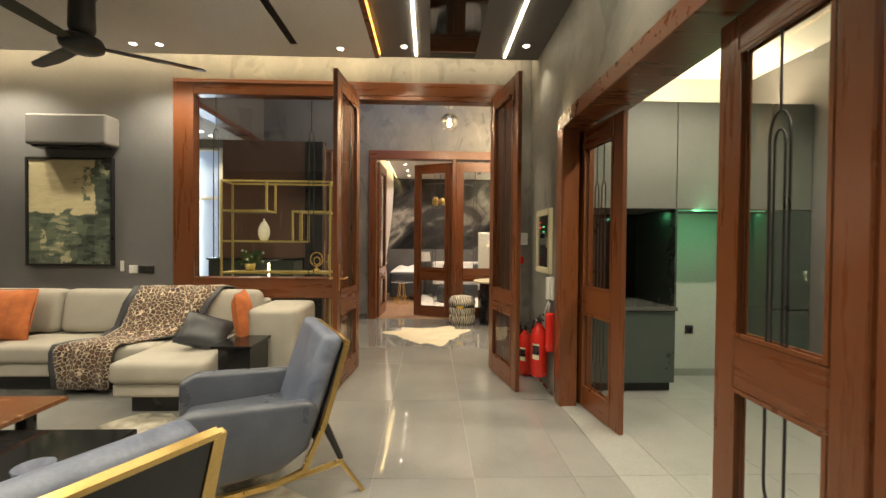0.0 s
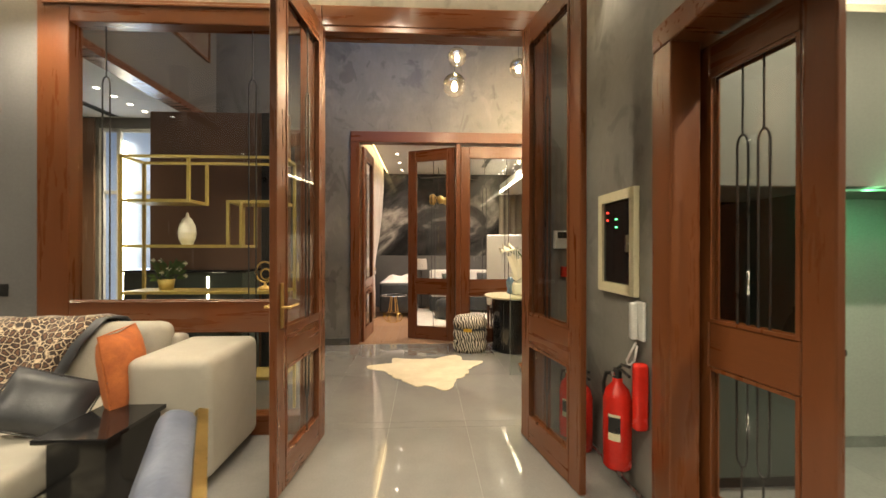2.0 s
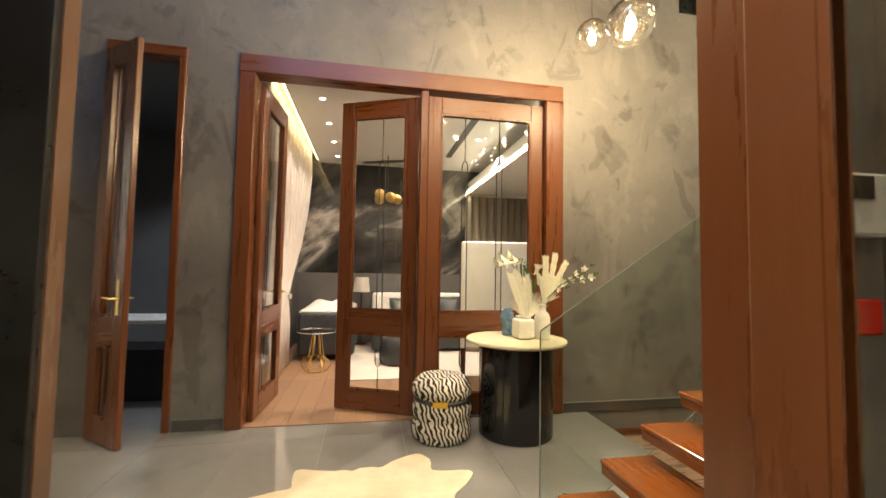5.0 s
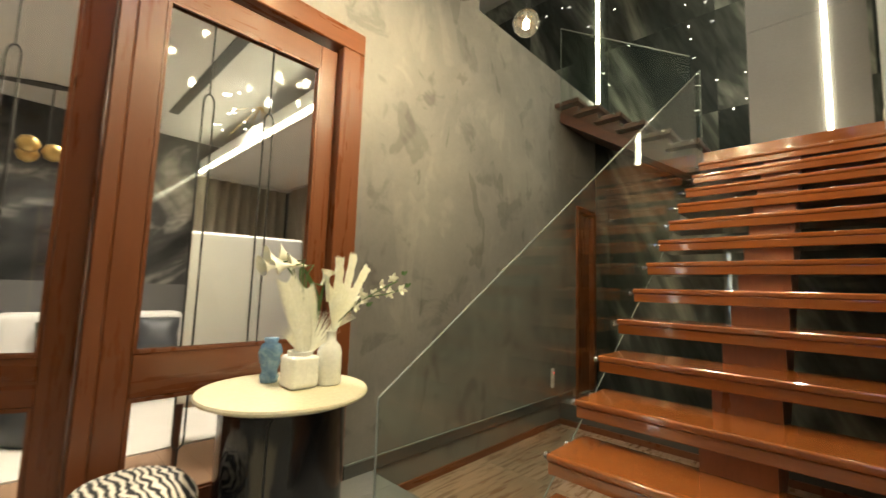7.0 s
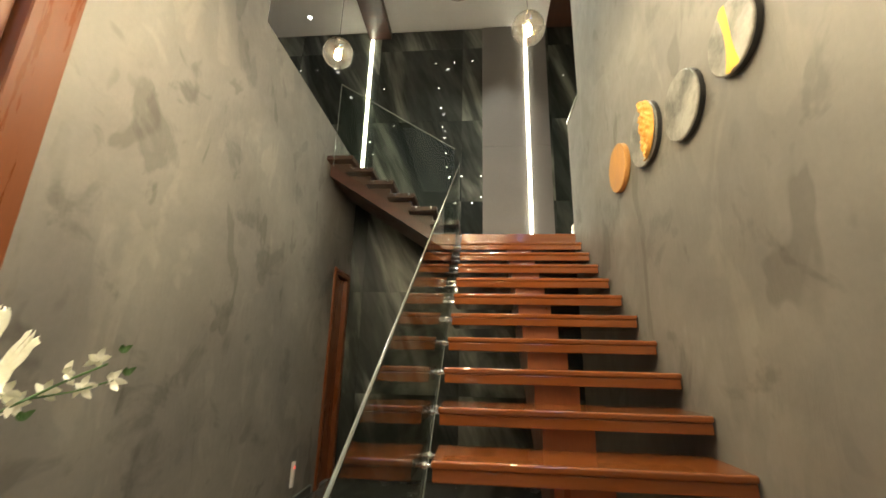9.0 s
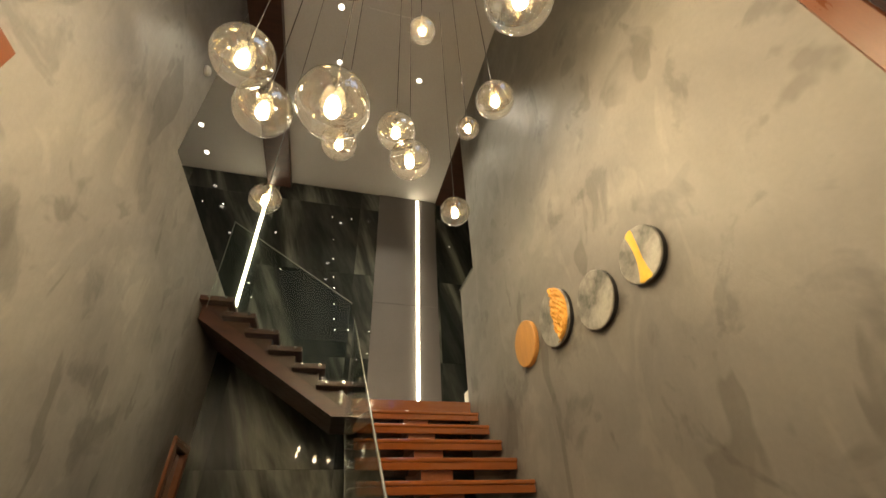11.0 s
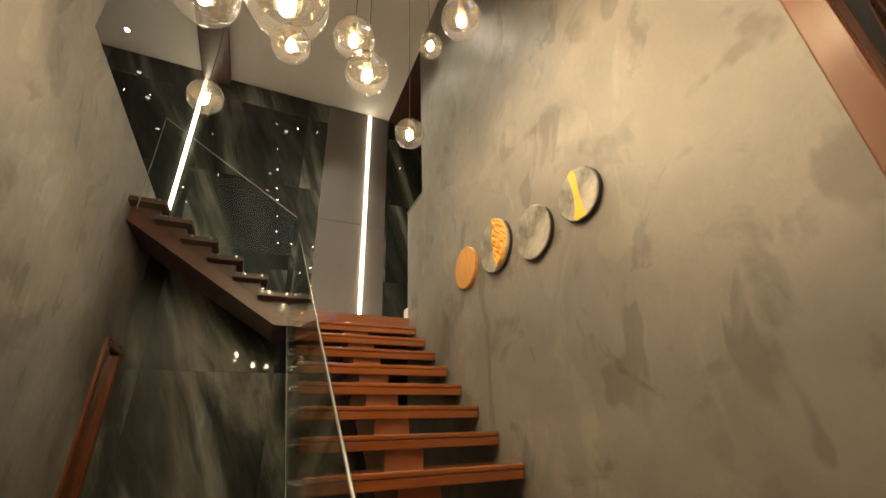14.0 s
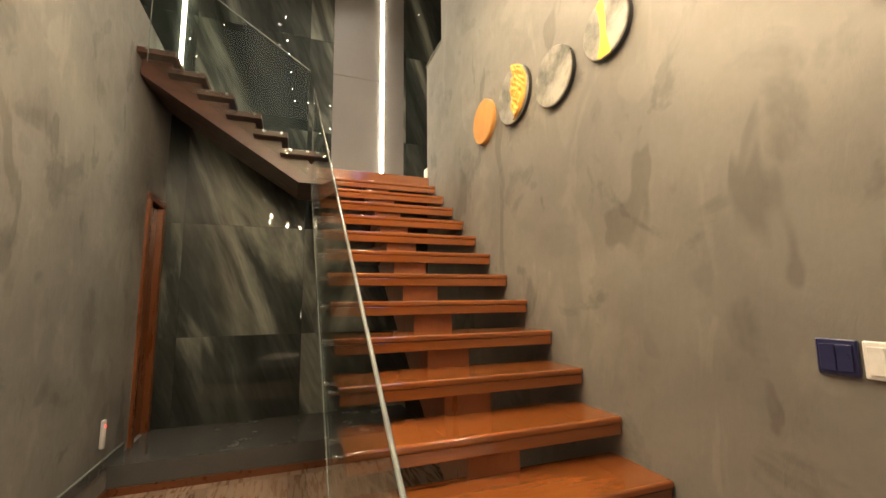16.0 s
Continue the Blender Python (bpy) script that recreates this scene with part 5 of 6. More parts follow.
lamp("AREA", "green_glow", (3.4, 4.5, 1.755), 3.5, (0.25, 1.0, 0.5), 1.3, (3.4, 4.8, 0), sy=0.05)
so = thing("wall_socket", "small black wall socket in the pantry", "socket")
part("plate", B(3.285, 3.375, 4.859, 4.8695, 0.465, 0.555, bevel=0.003, seg=1), M_BLACK, so)
part("socket", lathe(bmesh.new(), [(0, 0), (0.028, 0), (0.028, 0.004), (0, 0.004)], (3.33, 4.8585, 0.51), 16, pose(0, 0, 0, 90)), M_BLACKGLOSS, so)
setting("baseboard_pantry", boxes((2.871, 3.779, 4.857, 4.8695, 0.004, 0.08)), M_GLASSEDGE, "pale skirting in the pantry")


# ---- stair hall ----
def hide_outline():
    pts, legs = [], ((25, 0.74), (58, 0.74), (132, 0.66), (168, 0.76), (256, 0.58), (285, 0.72))
    for i in range(120):
        a = 360 * i / 120
        r = 0.47
        for at, reach in legs:
            d = (a - at + 180) % 360 - 180
            r += (reach - 0.47) * math.exp(-(d / 13.0) ** 2)
        r += 0.012 * math.sin(radians(a * 17)) + 0.008 * math.sin(radians(a * 31))
        pts.append((r * math.cos(radians(a)), r * math.sin(radians(a))))
    return pts


solid("cowhide_rug", prism(bmesh.new(), hide_outline(), pose(0.48, 6.85, 0.001), 0.006), M_HIDE, "cream cowhide rug with an irregular outline", "rug")

stl = thing("stool", "zebra-print upholstered round stool with a dark belt and yellow tag", "stool", at=pose(1.07, 7.78, 0) @ Matrix.Diagonal((1, 1, 0.95, 1)))
R = 0.235
def tier(z0, z1, bulge):
    n = 6
    return [(R - 0.02 + bulge * math.sin(math.pi * i / n) ** 0.5, z0 + (z1 - z0) * i / n) for i in range(n + 1)]
part("drum", lathe(bmesh.new(), [(0, 0.0), (R - 0.03, 0.0)] + tier(0.01, 0.17, 0.022) + tier(0.175, 0.315, 0.022), seg=40), M_ZEBRA, stl, "", True)
part("seat", lathe(bmesh.new(), tier(0.345, 0.47, 0.026) + [(R - 0.05, 0.505), (R - 0.13, 0.52), (0.02, 0.512), (0, 0.508)], seg=40), M_ZEBRA, stl, "padded seat", True)
part("belt", lathe(bmesh.new(), [(R - 0.012, 0.316), (R - 0.004, 0.320), (R - 0.004, 0.342), (R - 0.012, 0.345)], seg=40), M_CHARCOAL, stl, "dark leather belt", True)
k = part("tag", boxes((-0.055, 0.055, -R - 0.006, -R + 0.012, 0.312, 0.352)), M_YELLOW, stl, "yellow leather tag")
k.matrix_basis = pose(0, 0, 0, 0, 0, -14)
part("button", lathe(bmesh.new(), [(0, 0.512), (0.02, 0.516), (0.0, 0.522)], seg=12), M_ZEBRA, stl)

tb = thing("round_table", "round table with a pale cream top on a glossy black drum", "table", at=pose(1.69, 7.775, 0))
part("drum", lathe(bmesh.new(), [(0, 0), (0.295, 0), (0.305, 0.012), (0.305, 0.735), (0, 0.735)], seg=48), M_BLACKGLOSS, tb, "", True)
part("tabletop", lathe(bmesh.new(), [(0, 0.736), (0.385, 0.736), (0.412, 0.748), (0.417, 0.760), (0.412, 0.770), (0, 0.772)], seg=56), M_CREAM, tb, "", True)
part("seam", tube(bmesh.new(), [(-0.19, -0.243, 0.06), (-0.19, -0.243, 0.68), (-0.165, -0.262, 0.715), (0.05, -0.306, 0.722)], 0.004, 6), M_BLACK, tb)
for part_ob in tb.children:
    if part_ob.type == "MESH" and part_ob.name.startswith(("drum", "tabletop")):
        part_ob.data.set_sharp_from_angle(angle=radians(35)) if hasattr(part_ob.data, "set_sharp_from_angle") else None


def leafblade(bm, base, tip, width, bend, n=6, fold=0.15):
    """A long petal or leaf: a tapering bent blade."""
    base, tip = Vector(base), Vector(tip)
    d = tip - base
    side = d.cross(Vector((0.3, 1.0, 0.2))).normalized()
    up = side.cross(d).normalized()
    rows = []
    for i in range(n + 1):
        t = i / n
        w = width * math.sin(math.pi * min(1, 0.12 + 0.86 * t)) ** 0.8
        c = base + d * t + up * (bend * math.sin(math.pi * t))
        rows.append([c - side * w + up * fold * w, c, c + side * w + up * fold * w])
    sheet(bm, rows)


def vase(name, label, place, prof, mat, seg=28):
    v = thing(name, label, "vase", "vases on the round table", at=pose(*place))
    part("body", lathe(bmesh.new(), prof, seg=seg), mat, v, "", True)
    return v


TZ = 0.773
vase("vase", "white porcelain bottle vase", (1.90, 7.72, TZ), [(0, 0), (0.062, 0), (0.066, 0.01), (0.066, 0.17), (0.055, 0.205), (0.032, 0.23), (0.030, 0.275), (0.036, 0.285), (0.028, 0.285), (0.024, 0.23), (0, 0.22)], M_PORCELAIN)
lv = thing("vase", "low square white porcelain vase", "vase", "vases on the round table", at=pose(1.745, 7.75, TZ))
b = bmesh.new()
box(b, -0.076, 0.076, -0.076, 0.076, 0, 0.165, 0.022, 4)
part("body", b, M_PORCELAIN, lv, "", True)
part("rim", lathe(bmesh.new(), [(0.066, 0.160), (0.064, 0.18), (0.066, 0.186), (0.058, 0.186), (0.056, 0.16)], seg=28), M_PORCELAIN, lv, "", True)
bv = vase("vase", "blue and amber glazed ceramic vase", (1.675, 7.95, TZ), [(0, 0), (0.045, 0), (0.05, 0.03), (0.04, 0.06), (0.058, 0.12), (0.064, 0.16), (0.05, 0.20), (0.034, 0.21), (0.040, 0.235), (0.032, 0.235), (0.026, 0.2), (0, 0.19)], M_BLUEVASE)
part("motif", lathe(bmesh.new(), [(0.0, 0.0), (0.026, 0.003), (0.022, 0.008), (0, 0.010)], (0.045, -0.032, 0.13), 10, pose(0, 0, 0, 90, 0, 55)), M_MUSTARD, bv, "amber glazed motif")

fl1 = thing("dried_fan_palm", "dried cream fan palm leaf with broad fingers in the bottle vase", "dried flowers", at=pose(1.90, 7.72, TZ + 0.02))
b = bmesh.new()
tube(b, [(0, 0, 0.02), (0.0, 0, 0.24), (0.01, 0.0, 0.30)], 0.007, 6)
part("stem", b, M_PETAL, fl1)
# pleated wedge of the leaf
b = bmesh.new()
rows = []
for k in range(9):
    t = k / 8
    row = []
    for j in range(25):
        s = j / 24
        a = radians(-13 + 52 * s)
        L = 0.012 + (0.235 + 0.03 * math.sin(s * 20)) * t
        row.append(Vector((0.006 + math.sin(a) * L, 0.006 * (1 if j % 2 else -1) * (0.3 + t) - 0.01, 0.25 + math.cos(a) * L)))
    rows.append(row)
sheet(b, rows, 0.003)
part("palm_blade", b, M_PETAL, fl1, "pleated cream palm leaf")
for a, r0, r1, w in ((-13, 0.18, 0.33, 0.010), (2, 0.18, 0.42, 0.027), (14, 0.18, 0.455, 0.027), (29, 0.18, 0.43, 0.027)):
    a = radians(a)
    d, sd = Vector((math.sin(a), 0, math.cos(a))), Vector((math.cos(a), 0, -math.sin(a)))
    b = bmesh.new()
    rows = []
    for k in range(11):
        t = k / 10
        c = Vector((0.006, -0.012, 0.25)) + d * (r0 + (r1 - r0) * t) + sd * 0.006 * math.sin(t * 3 + a * 4)
        ww = w * (0.95 + 0.12 * math.sin(k * 2.1 + a * 9))
        rows.append([c + sd * ww * (-1 + j / 4) + Vector((0, 0.005 if j % 2 else -0.005, 0.014 * t ** 6 * math.sin(j * 2.6 + a * 7))) for j in range(9)])
    sheet(b, rows, 0.003)
    part("frond", b, M_PETAL, fl1, "broad pleated palm strip")
b = bmesh.new()
for i in range(7):
    a = radians(34 + 4.5 * i)
    tip = Vector((0.006 + math.sin(a) * 0.17, -0.01, 0.25 + math.cos(a) * 0.17))
    leafblade(b, (0.012, -0.01, 0.27), tip, 0.004, 0.006, 4)
tagged(part("spikes", b, M_PETAL, fl1, "thin dry leaf spikes"), kind="stuff")

fl2 = thing("calla_lilies", "bunch of white calla lilies with feathery plumes and dark leaves", "flowers", at=pose(1.745, 7.75, TZ + 0.03))
random.seed(4)
def lily(x, y, z, turn, size):
    b = bmesh.new()
    sg = -1 if x < 0.05 else 1
    tube(b, [(0, y * 0.3, 0.05), (x * 0.12, y * 0.6, z * 0.5), (x * 0.45, y, z * 0.92), (x - sg * 0.045, y, z + 0.012), (x, y, z)], 0.005, 6)
    part("stem", b, M_LEAF, fl2, "green stem", True)
    b = bmesh.new()
    tilt = pose(x, y, z, 0, turn, 20 * math.sin(30 * x))
    rings = []
    for t in (0, 0.25, 0.5, 0.75, 0.92, 1.0):
        ring = []
        for j in range(17):
            a = 2 * math.pi * j / 16
            r = (0.006 + 0.030 * t ** 2.6) * size
            lip = 0.035 * size * max(0, math.cos(a)) ** 2 * t ** 3
            ring.append(tilt @ Vector((r * math.cos(a) * 1.15 + lip * 0.5, r * math.sin(a), (0.095 * t + 0.6 * lip - 0.012 * t * t * max(0, -math.cos(a))) * size)))
        rings.append(ring)
    sheet(b, rings)
    part("flower", b, M_PETAL, fl2, "white calla trumpet", True)
for q in ((-0.17, -0.03, 0.585, -95, 1.0), (-0.12, 0.02, 0.615, -80, 1.0), (-0.08, -0.04, 0.60, -98, 1.05), (-0.04, 0.03, 0.625, -70, 1.0), (-0.01, -0.02, 0.60, -85, 0.95), (0.09, -0.01, 0.50, 28, 1.0)):
    lily(*q)
for p, q, w in (((0.0, 0.01, 0.58), (0.085, -0.01, 0.43), 0.012), ((0.02, 0.02, 0.20), (0.10, 0.0, 0.44), 0.015), ((0.09, 0.03, 0.22), (0.125, 0.02, 0.52), 0.011), ((0.03, -0.03, 0.22), (0.07, -0.02, 0.46), 0.010)):
    b = bmesh.new()
    leafblade(b, p, q, w, 0.015)
    part("leaf", b, M_LEAF, fl2, "dark green leaf blade", True)
def plume(lean, curl, L, width, y):
    """A soft feather: a bent quill with a dense double row of fine barbs."""
    b = bmesh.new()
    def quill(t):
        return Vector((0.02 * lean + math.sin(lean) * L * t + curl * t * t, y, 0.13 + math.cos(lean) * L * t - 0.02 * t * t))
    tube(b, [quill(k / 8) for k in range(9)], 0.003, 5)
    for layer in range(3):
        for k in range(150):
            t = 0.04 + 0.96 * (k + layer / 3) / 150
            c = quill(t) + Vector((0, 0.006 * (layer - 1), 0))
            d = (quill(min(1, t + 0.02)) - quill(t - 0.02)).normalized()
            n = Vector((d.z, 0, -d.x))
            for sg in (-1, 1):
                ln = width * (0.35 + 0.65 * math.sin(math.pi * (0.12 + 0.70 * t))) * random.uniform(0.92, 1.04)
                lift = 0.012 * (layer - 1) + random.uniform(-0.004, 0.004)
                pts = [c, c + n * sg * ln * 0.5 + d * ln * 0.28, c + n * sg * ln * 0.88 + d * ln * 0.75, c + n * sg * ln * 0.98 + d * ln * 1.25]
                h = d * 0.0019
                sheet(b, [[q - h * (1 - 0.2 * i) + Vector((0, lift * i / 3, 0)), q + h * (1 - 0.2 * i) + Vector((0, lift * i / 3, 0))] for i, q in enumerate(pts)])
    tagged(part("plume", b, M_PETAL, fl2, "soft white feathery plume"), kind="stuff")
plume(-0.10, -0.07, 0.40, 0.064, -0.035)
plume(0.14, -0.05, 0.37, 0.048, -0.020)
b = bmesh.new()
for i in range(16):
    a = radians(8 + 3.4 * i)
    L = 0.25 - 0.004 * abs(i - 6)
    leafblade(b, (0.022, -0.05, 0.14), (0.022 + math.sin(a) * L, -0.05 + 0.004 * (i % 3), 0.14 + math.cos(a) * L), 0.0035, 0.008, 4)
for i in range(9):
    a = radians(-44 + 3.6 * i)
    leafblade(b, (-0.02, -0.05, 0.14), (-0.02 + math.sin(a) * 0.19, -0.05, 0.14 + math.cos(a) * 0.19), 0.0035, 0.008, 4)
tagged(part("frond", b, M_PETAL, fl2, "thin radiating palm frond"), kind="stuff")

fl3 = thing("orchid_spray", "spray of small pale orchid blossoms with green buds", "flowers", at=pose(1.90, 7.72, TZ + 0.02))
b = bmesh.new()
ORX, ORY = 1.0, -0.58
stem = [(0.0, 0, 0.05), (0.01, 0, 0.28), (0.12 * ORX, 0.12 * ORY, 0.42), (0.23 * ORX, 0.23 * ORY, 0.50), (0.31 * ORX, 0.31 * ORY, 0.55)]
tube(b, stem, 0.004, 6)
tube(b, [(x * ORX, x * ORY, z) for x, z in ((0.17, 0.455), (0.25, 0.47), (0.33, 0.50))], 0.003, 6)
part("stem", b, M_LEAF, fl3)
random.seed(9)
for c in ((0.11, -0.04, 0.40), (0.15, -0.02, 0.44), (0.13, -0.03, 0.47), (0.20, -0.05, 0.47), (0.23, -0.03, 0.52), (0.29, -0.05, 0.56), (0.33, -0.05, 0.50), (0.27, -0.04, 0.48)):
    b = bmesh.new()
    c = (c[0] * ORX, c[0] * ORY, c[2])
    rot = Euler((random.uniform(-0.6, 0.6), random.uniform(-0.6, 0.6), random.uniform(0, 3))).to_matrix()
    for j in range(5):
        a = 2 * math.pi * j / 5 + 0.3
        d = rot @ Vector((math.cos(a), -0.35, math.sin(a)))
        leafblade(b, Vector(c), Vector(c) + d * random.uniform(0.030, 0.042), 0.011, 0.006, 4)
    part("blossom", b, M_PETAL, fl3, "small pale blossom", True)
for c in ((0.36, -0.05, 0.515), (0.34, -0.04, 0.585), (0.17, -0.06, 0.40)):
    b = bmesh.new()
    c = (c[0] * ORX, c[0] * ORY, c[2])
    for j in range(2):
        leafblade(b, Vector(c), Vector(c) + Vector((0.03 - 0.04 * j, 0, 0.025)), 0.010, 0.004, 4)
    part("leaf", b, M_LEAF, fl3)

# gold shelf and ornaments behind the partition
gshelf = thing("open_shelf", "tall open shelf of gold-painted steel bars behind the glass partition", "shelf")
GX0, GX1, GYa, GYb = -2.03, -0.73, 5.50, 5.78
def bar(p, q, name="bar"):
    x0, x1 = sorted((p[0], q[0]))
    y0, y1 = sorted((p[1], q[1]))
    z0, z1 = sorted((p[2], q[2]))
    h = 0.011
    part(name, boxes((x0 - h, x1 + h, y0 - h, y1 + h, z0 - h, z1 + h)), M_GOLDPAINT, gshelf)
for x in (GX0, GX1):
    for y in (GYa, GYb):
        bar((x, y, 0.011), (x, y, 2.163), "post")
def deck(x0, x1, z):
    part("deck", boxes((x0, x1, GYa - 0.01, GYb + 0.01, z - 0.012, z + 0.012)), M_GOLDPAINT, gshelf)
for y in (GYa, GYb):
    bar((GX0 + 0.012, y, 2.165), (GX1 - 0.012, y, 2.165))
for x in (GX0, GX1):
    bar((x, GYa + 0.012, 2.165), (x, GYb - 0.012, 2.165))
deck(GX0 + 0.012, -1.48, 1.805)
deck(-1.19, GX1 - 0.012, 1.80)
deck(GX0 + 0.012, -1.06, 1.435)
deck(GX0 + 0.012, GX1 - 0.012, 1.055)
deck(GX0 + 0.012, GX1 - 0.012, 0.35)
for y in (GYa, GYb):
    bar((-1.492, y, 1.83), (-1.492, y, 2.153), "post")
    bar((-1.178, y, 1.448), (-1.178, y, 1.788), "post")
    bar((-1.072, y, 1.448), (-1.072, y, 1.788), "post")
jar = thing("lidded_jar", "ribbed cream ceramic jar with a pointed lid on the gold shelf", "jar", at=pose(-1.57, 5.62, 1.448))
prof = [(0, 0), (0.042, 0), (0.064, 0.05), (0.070, 0.10), (0.058, 0.17), (0.04, 0.20)]
part("body", lathe(bmesh.new(), prof + [(0.0, 0.20)], seg=20), M_PORCELAIN, jar, "", False)
part("lid", lathe(bmesh.new(), [(0.042, 0.2005), (0.038, 0.215), (0.014, 0.232), (0.010, 0.262), (0, 0.275)], seg=16), M_PORCELAIN, jar, "", True)
orn = thing("ring_ornament", "gold ring ornament on a small stand", "ornament", at=pose(-0.92, 5.60, 1.068))
part("ring", tube(bmesh.new(), [(0.075 * math.cos(a), 0, 0.15 + 0.085 * math.sin(a)) for a in (2 * math.pi * i / 28 for i in range(28))], 0.008, 8, True), M_GOLD, orn, "", True)
part("ring", tube(bmesh.new(), [(0.04 * math.cos(a), 0.02, 0.13 + 0.045 * math.sin(a)) for a in (2 * math.pi * i / 22 for i in range(22))], 0.007, 8, True), M_GOLD, orn, "", True)
part("stand", lathe(bmesh.new(), [(0, 0), (0.05, 0), (0.05, 0.02), (0.01, 0.04), (0.008, 0.066), (0, 0.066)], seg=20), M_GOLD, orn, "", True)
plant = thing("potted_plant", "small leafy plant with white flowers in a gold pot", "plant", at=pose(-1.74, 5.62, 1.068))
part("pot", lathe(bmesh.new(), [(0, 0), (0.05, 0), (0.065, 0.09), (0.058, 0.09), (0.045, 0.02), (0, 0.02)], seg=20), M_GOLDPAINT, plant, "", True)
random.seed(21)
b, c = bmesh.new(), bmesh.new()
for i in range(60):
    a, r, h = random.uniform(0, 6.28), random.uniform(0.03, 0.19), random.uniform(0.08, 0.27)
    tip = Vector((r * math.cos(a), r * math.sin(a) * 0.6, h))
    leafblade(b, tip * 0.55 + Vector((0, 0, 0.04)), tip, 0.016, 0.01, 3)
    if i % 7 == 0:
        for j in range(4):
            aa = j * 1.57
            leafblade(c, tip, tip + Vector((0.022 * math.cos(aa), -0.01, 0.022 * math.sin(aa))), 0.008, 0.003, 2)
part("foliage", b, M_LEAF, plant)
part("blossom", c, M_PETAL, plant, "tiny white blossoms")

# side hall behind the shelf
hp = thing("painting", "large russet and grey painting in a slim wooden frame hung high", "painting", at=pose(-2.598, 7.10, 4.75, 0, 0, 90))
part("canvas", boxes((-0.78, 0.78, -0.03, -0.012, -0.72, 0.72)), surf("russet_canvas", (0.10, 0.045, 0.035), (0.24, 0.19, 0.15), 2.2, 0.6, distort=0.8, bmp=0.1), hp)
part("frame", boxes((-0.81, -0.781, -0.045, -0.001, -0.75, 0.75), (0.781, 0.81, -0.045, -0.001, -0.75, 0.75), (-0.7805, 0.7805, -0.045, -0.001, 0.721, 0.75), (-0.7805, 0.7805, -0.045, -0.001, -0.75, -0.721)), M_WALNUT, hp)
vh = thing("ceiling_vent", "long dark linear air slot in the side hall ceiling", "air vent")
part("frame", boxes((-4.05, -3.93, 6.9, 8.1, 3.292, 3.299)), M_BLACK, vh)
for dx in (0.03, 0.06, 0.09):
    part("slat", boxes((-4.05 + dx - 0.004, -4.05 + dx + 0.004, 6.92, 8.08, 3.284, 3.2915)), M_BLACK, vh)
cl = thing("wall_panel", "brown veneer wall cladding with fine upright joints beside the window", "wall panel")
for x0, x1 in ((-5.98, -5.42), (-5.414, -4.86), (-4.854, -4.29)):
    part("board", B(x0, x1, YF - 0.03, YF - 0.001, 0.0, 3.28, bevel=0.003, seg=1), M_BROWNPANEL, cl)
wp = thing("wood_panel", "broad brown veneer screen wall standing in the side hall", "wall panel")
part("board", boxes((-2.74, -1.18, 6.95, 7.07, 0.0, 3.0)), M_BROWNPANEL, wp)
solid("dark_column", B(-1.46, -1.19, 6.90, 6.948, 0.0, 2.99, bevel=0.004, seg=1), M_BLACK, "tall narrow black panel beside the brown veneer", "wall panel")
lc = thing("low_cabinet", "long low dark green cabinet with a light line", "cabinet")
part("body", B(-2.72, -1.50, 6.50, 6.945, 0.02, 1.16, bevel=0.006, seg=1), M_CABINETDARK, lc)
part("top", B(-2.74, -1.48, 6.48, 6.947, 1.161, 1.19, bevel=0.004, seg=1), M_BLACKGLOSS, lc)
part("light_line", boxes((-1.86, -1.845, 6.488, 6.4995, 0.80, 1.12)), M_STRIP, lc, "short glowing light line")
vs2 = thing("bed_bench", "white bench with dark drawers in the study", "bench")
part("top", B(-2.25, -1.15, 8.9, 9.5, 0.76, 0.80, bevel=0.006), M_CHROMEWHITE, vs2)
for x in (-2.05, -1.55):
    part("leg", boxes((x - 0.012, x + 0.012, 9.2, 9.24, 0.50, 0.759)), M_STEEL, vs2)
part("drawer", B(-2.3, -1.3, 9.0, 9.5, 0.0, 0.499, bevel=0.006), M_BLACK, vs2)

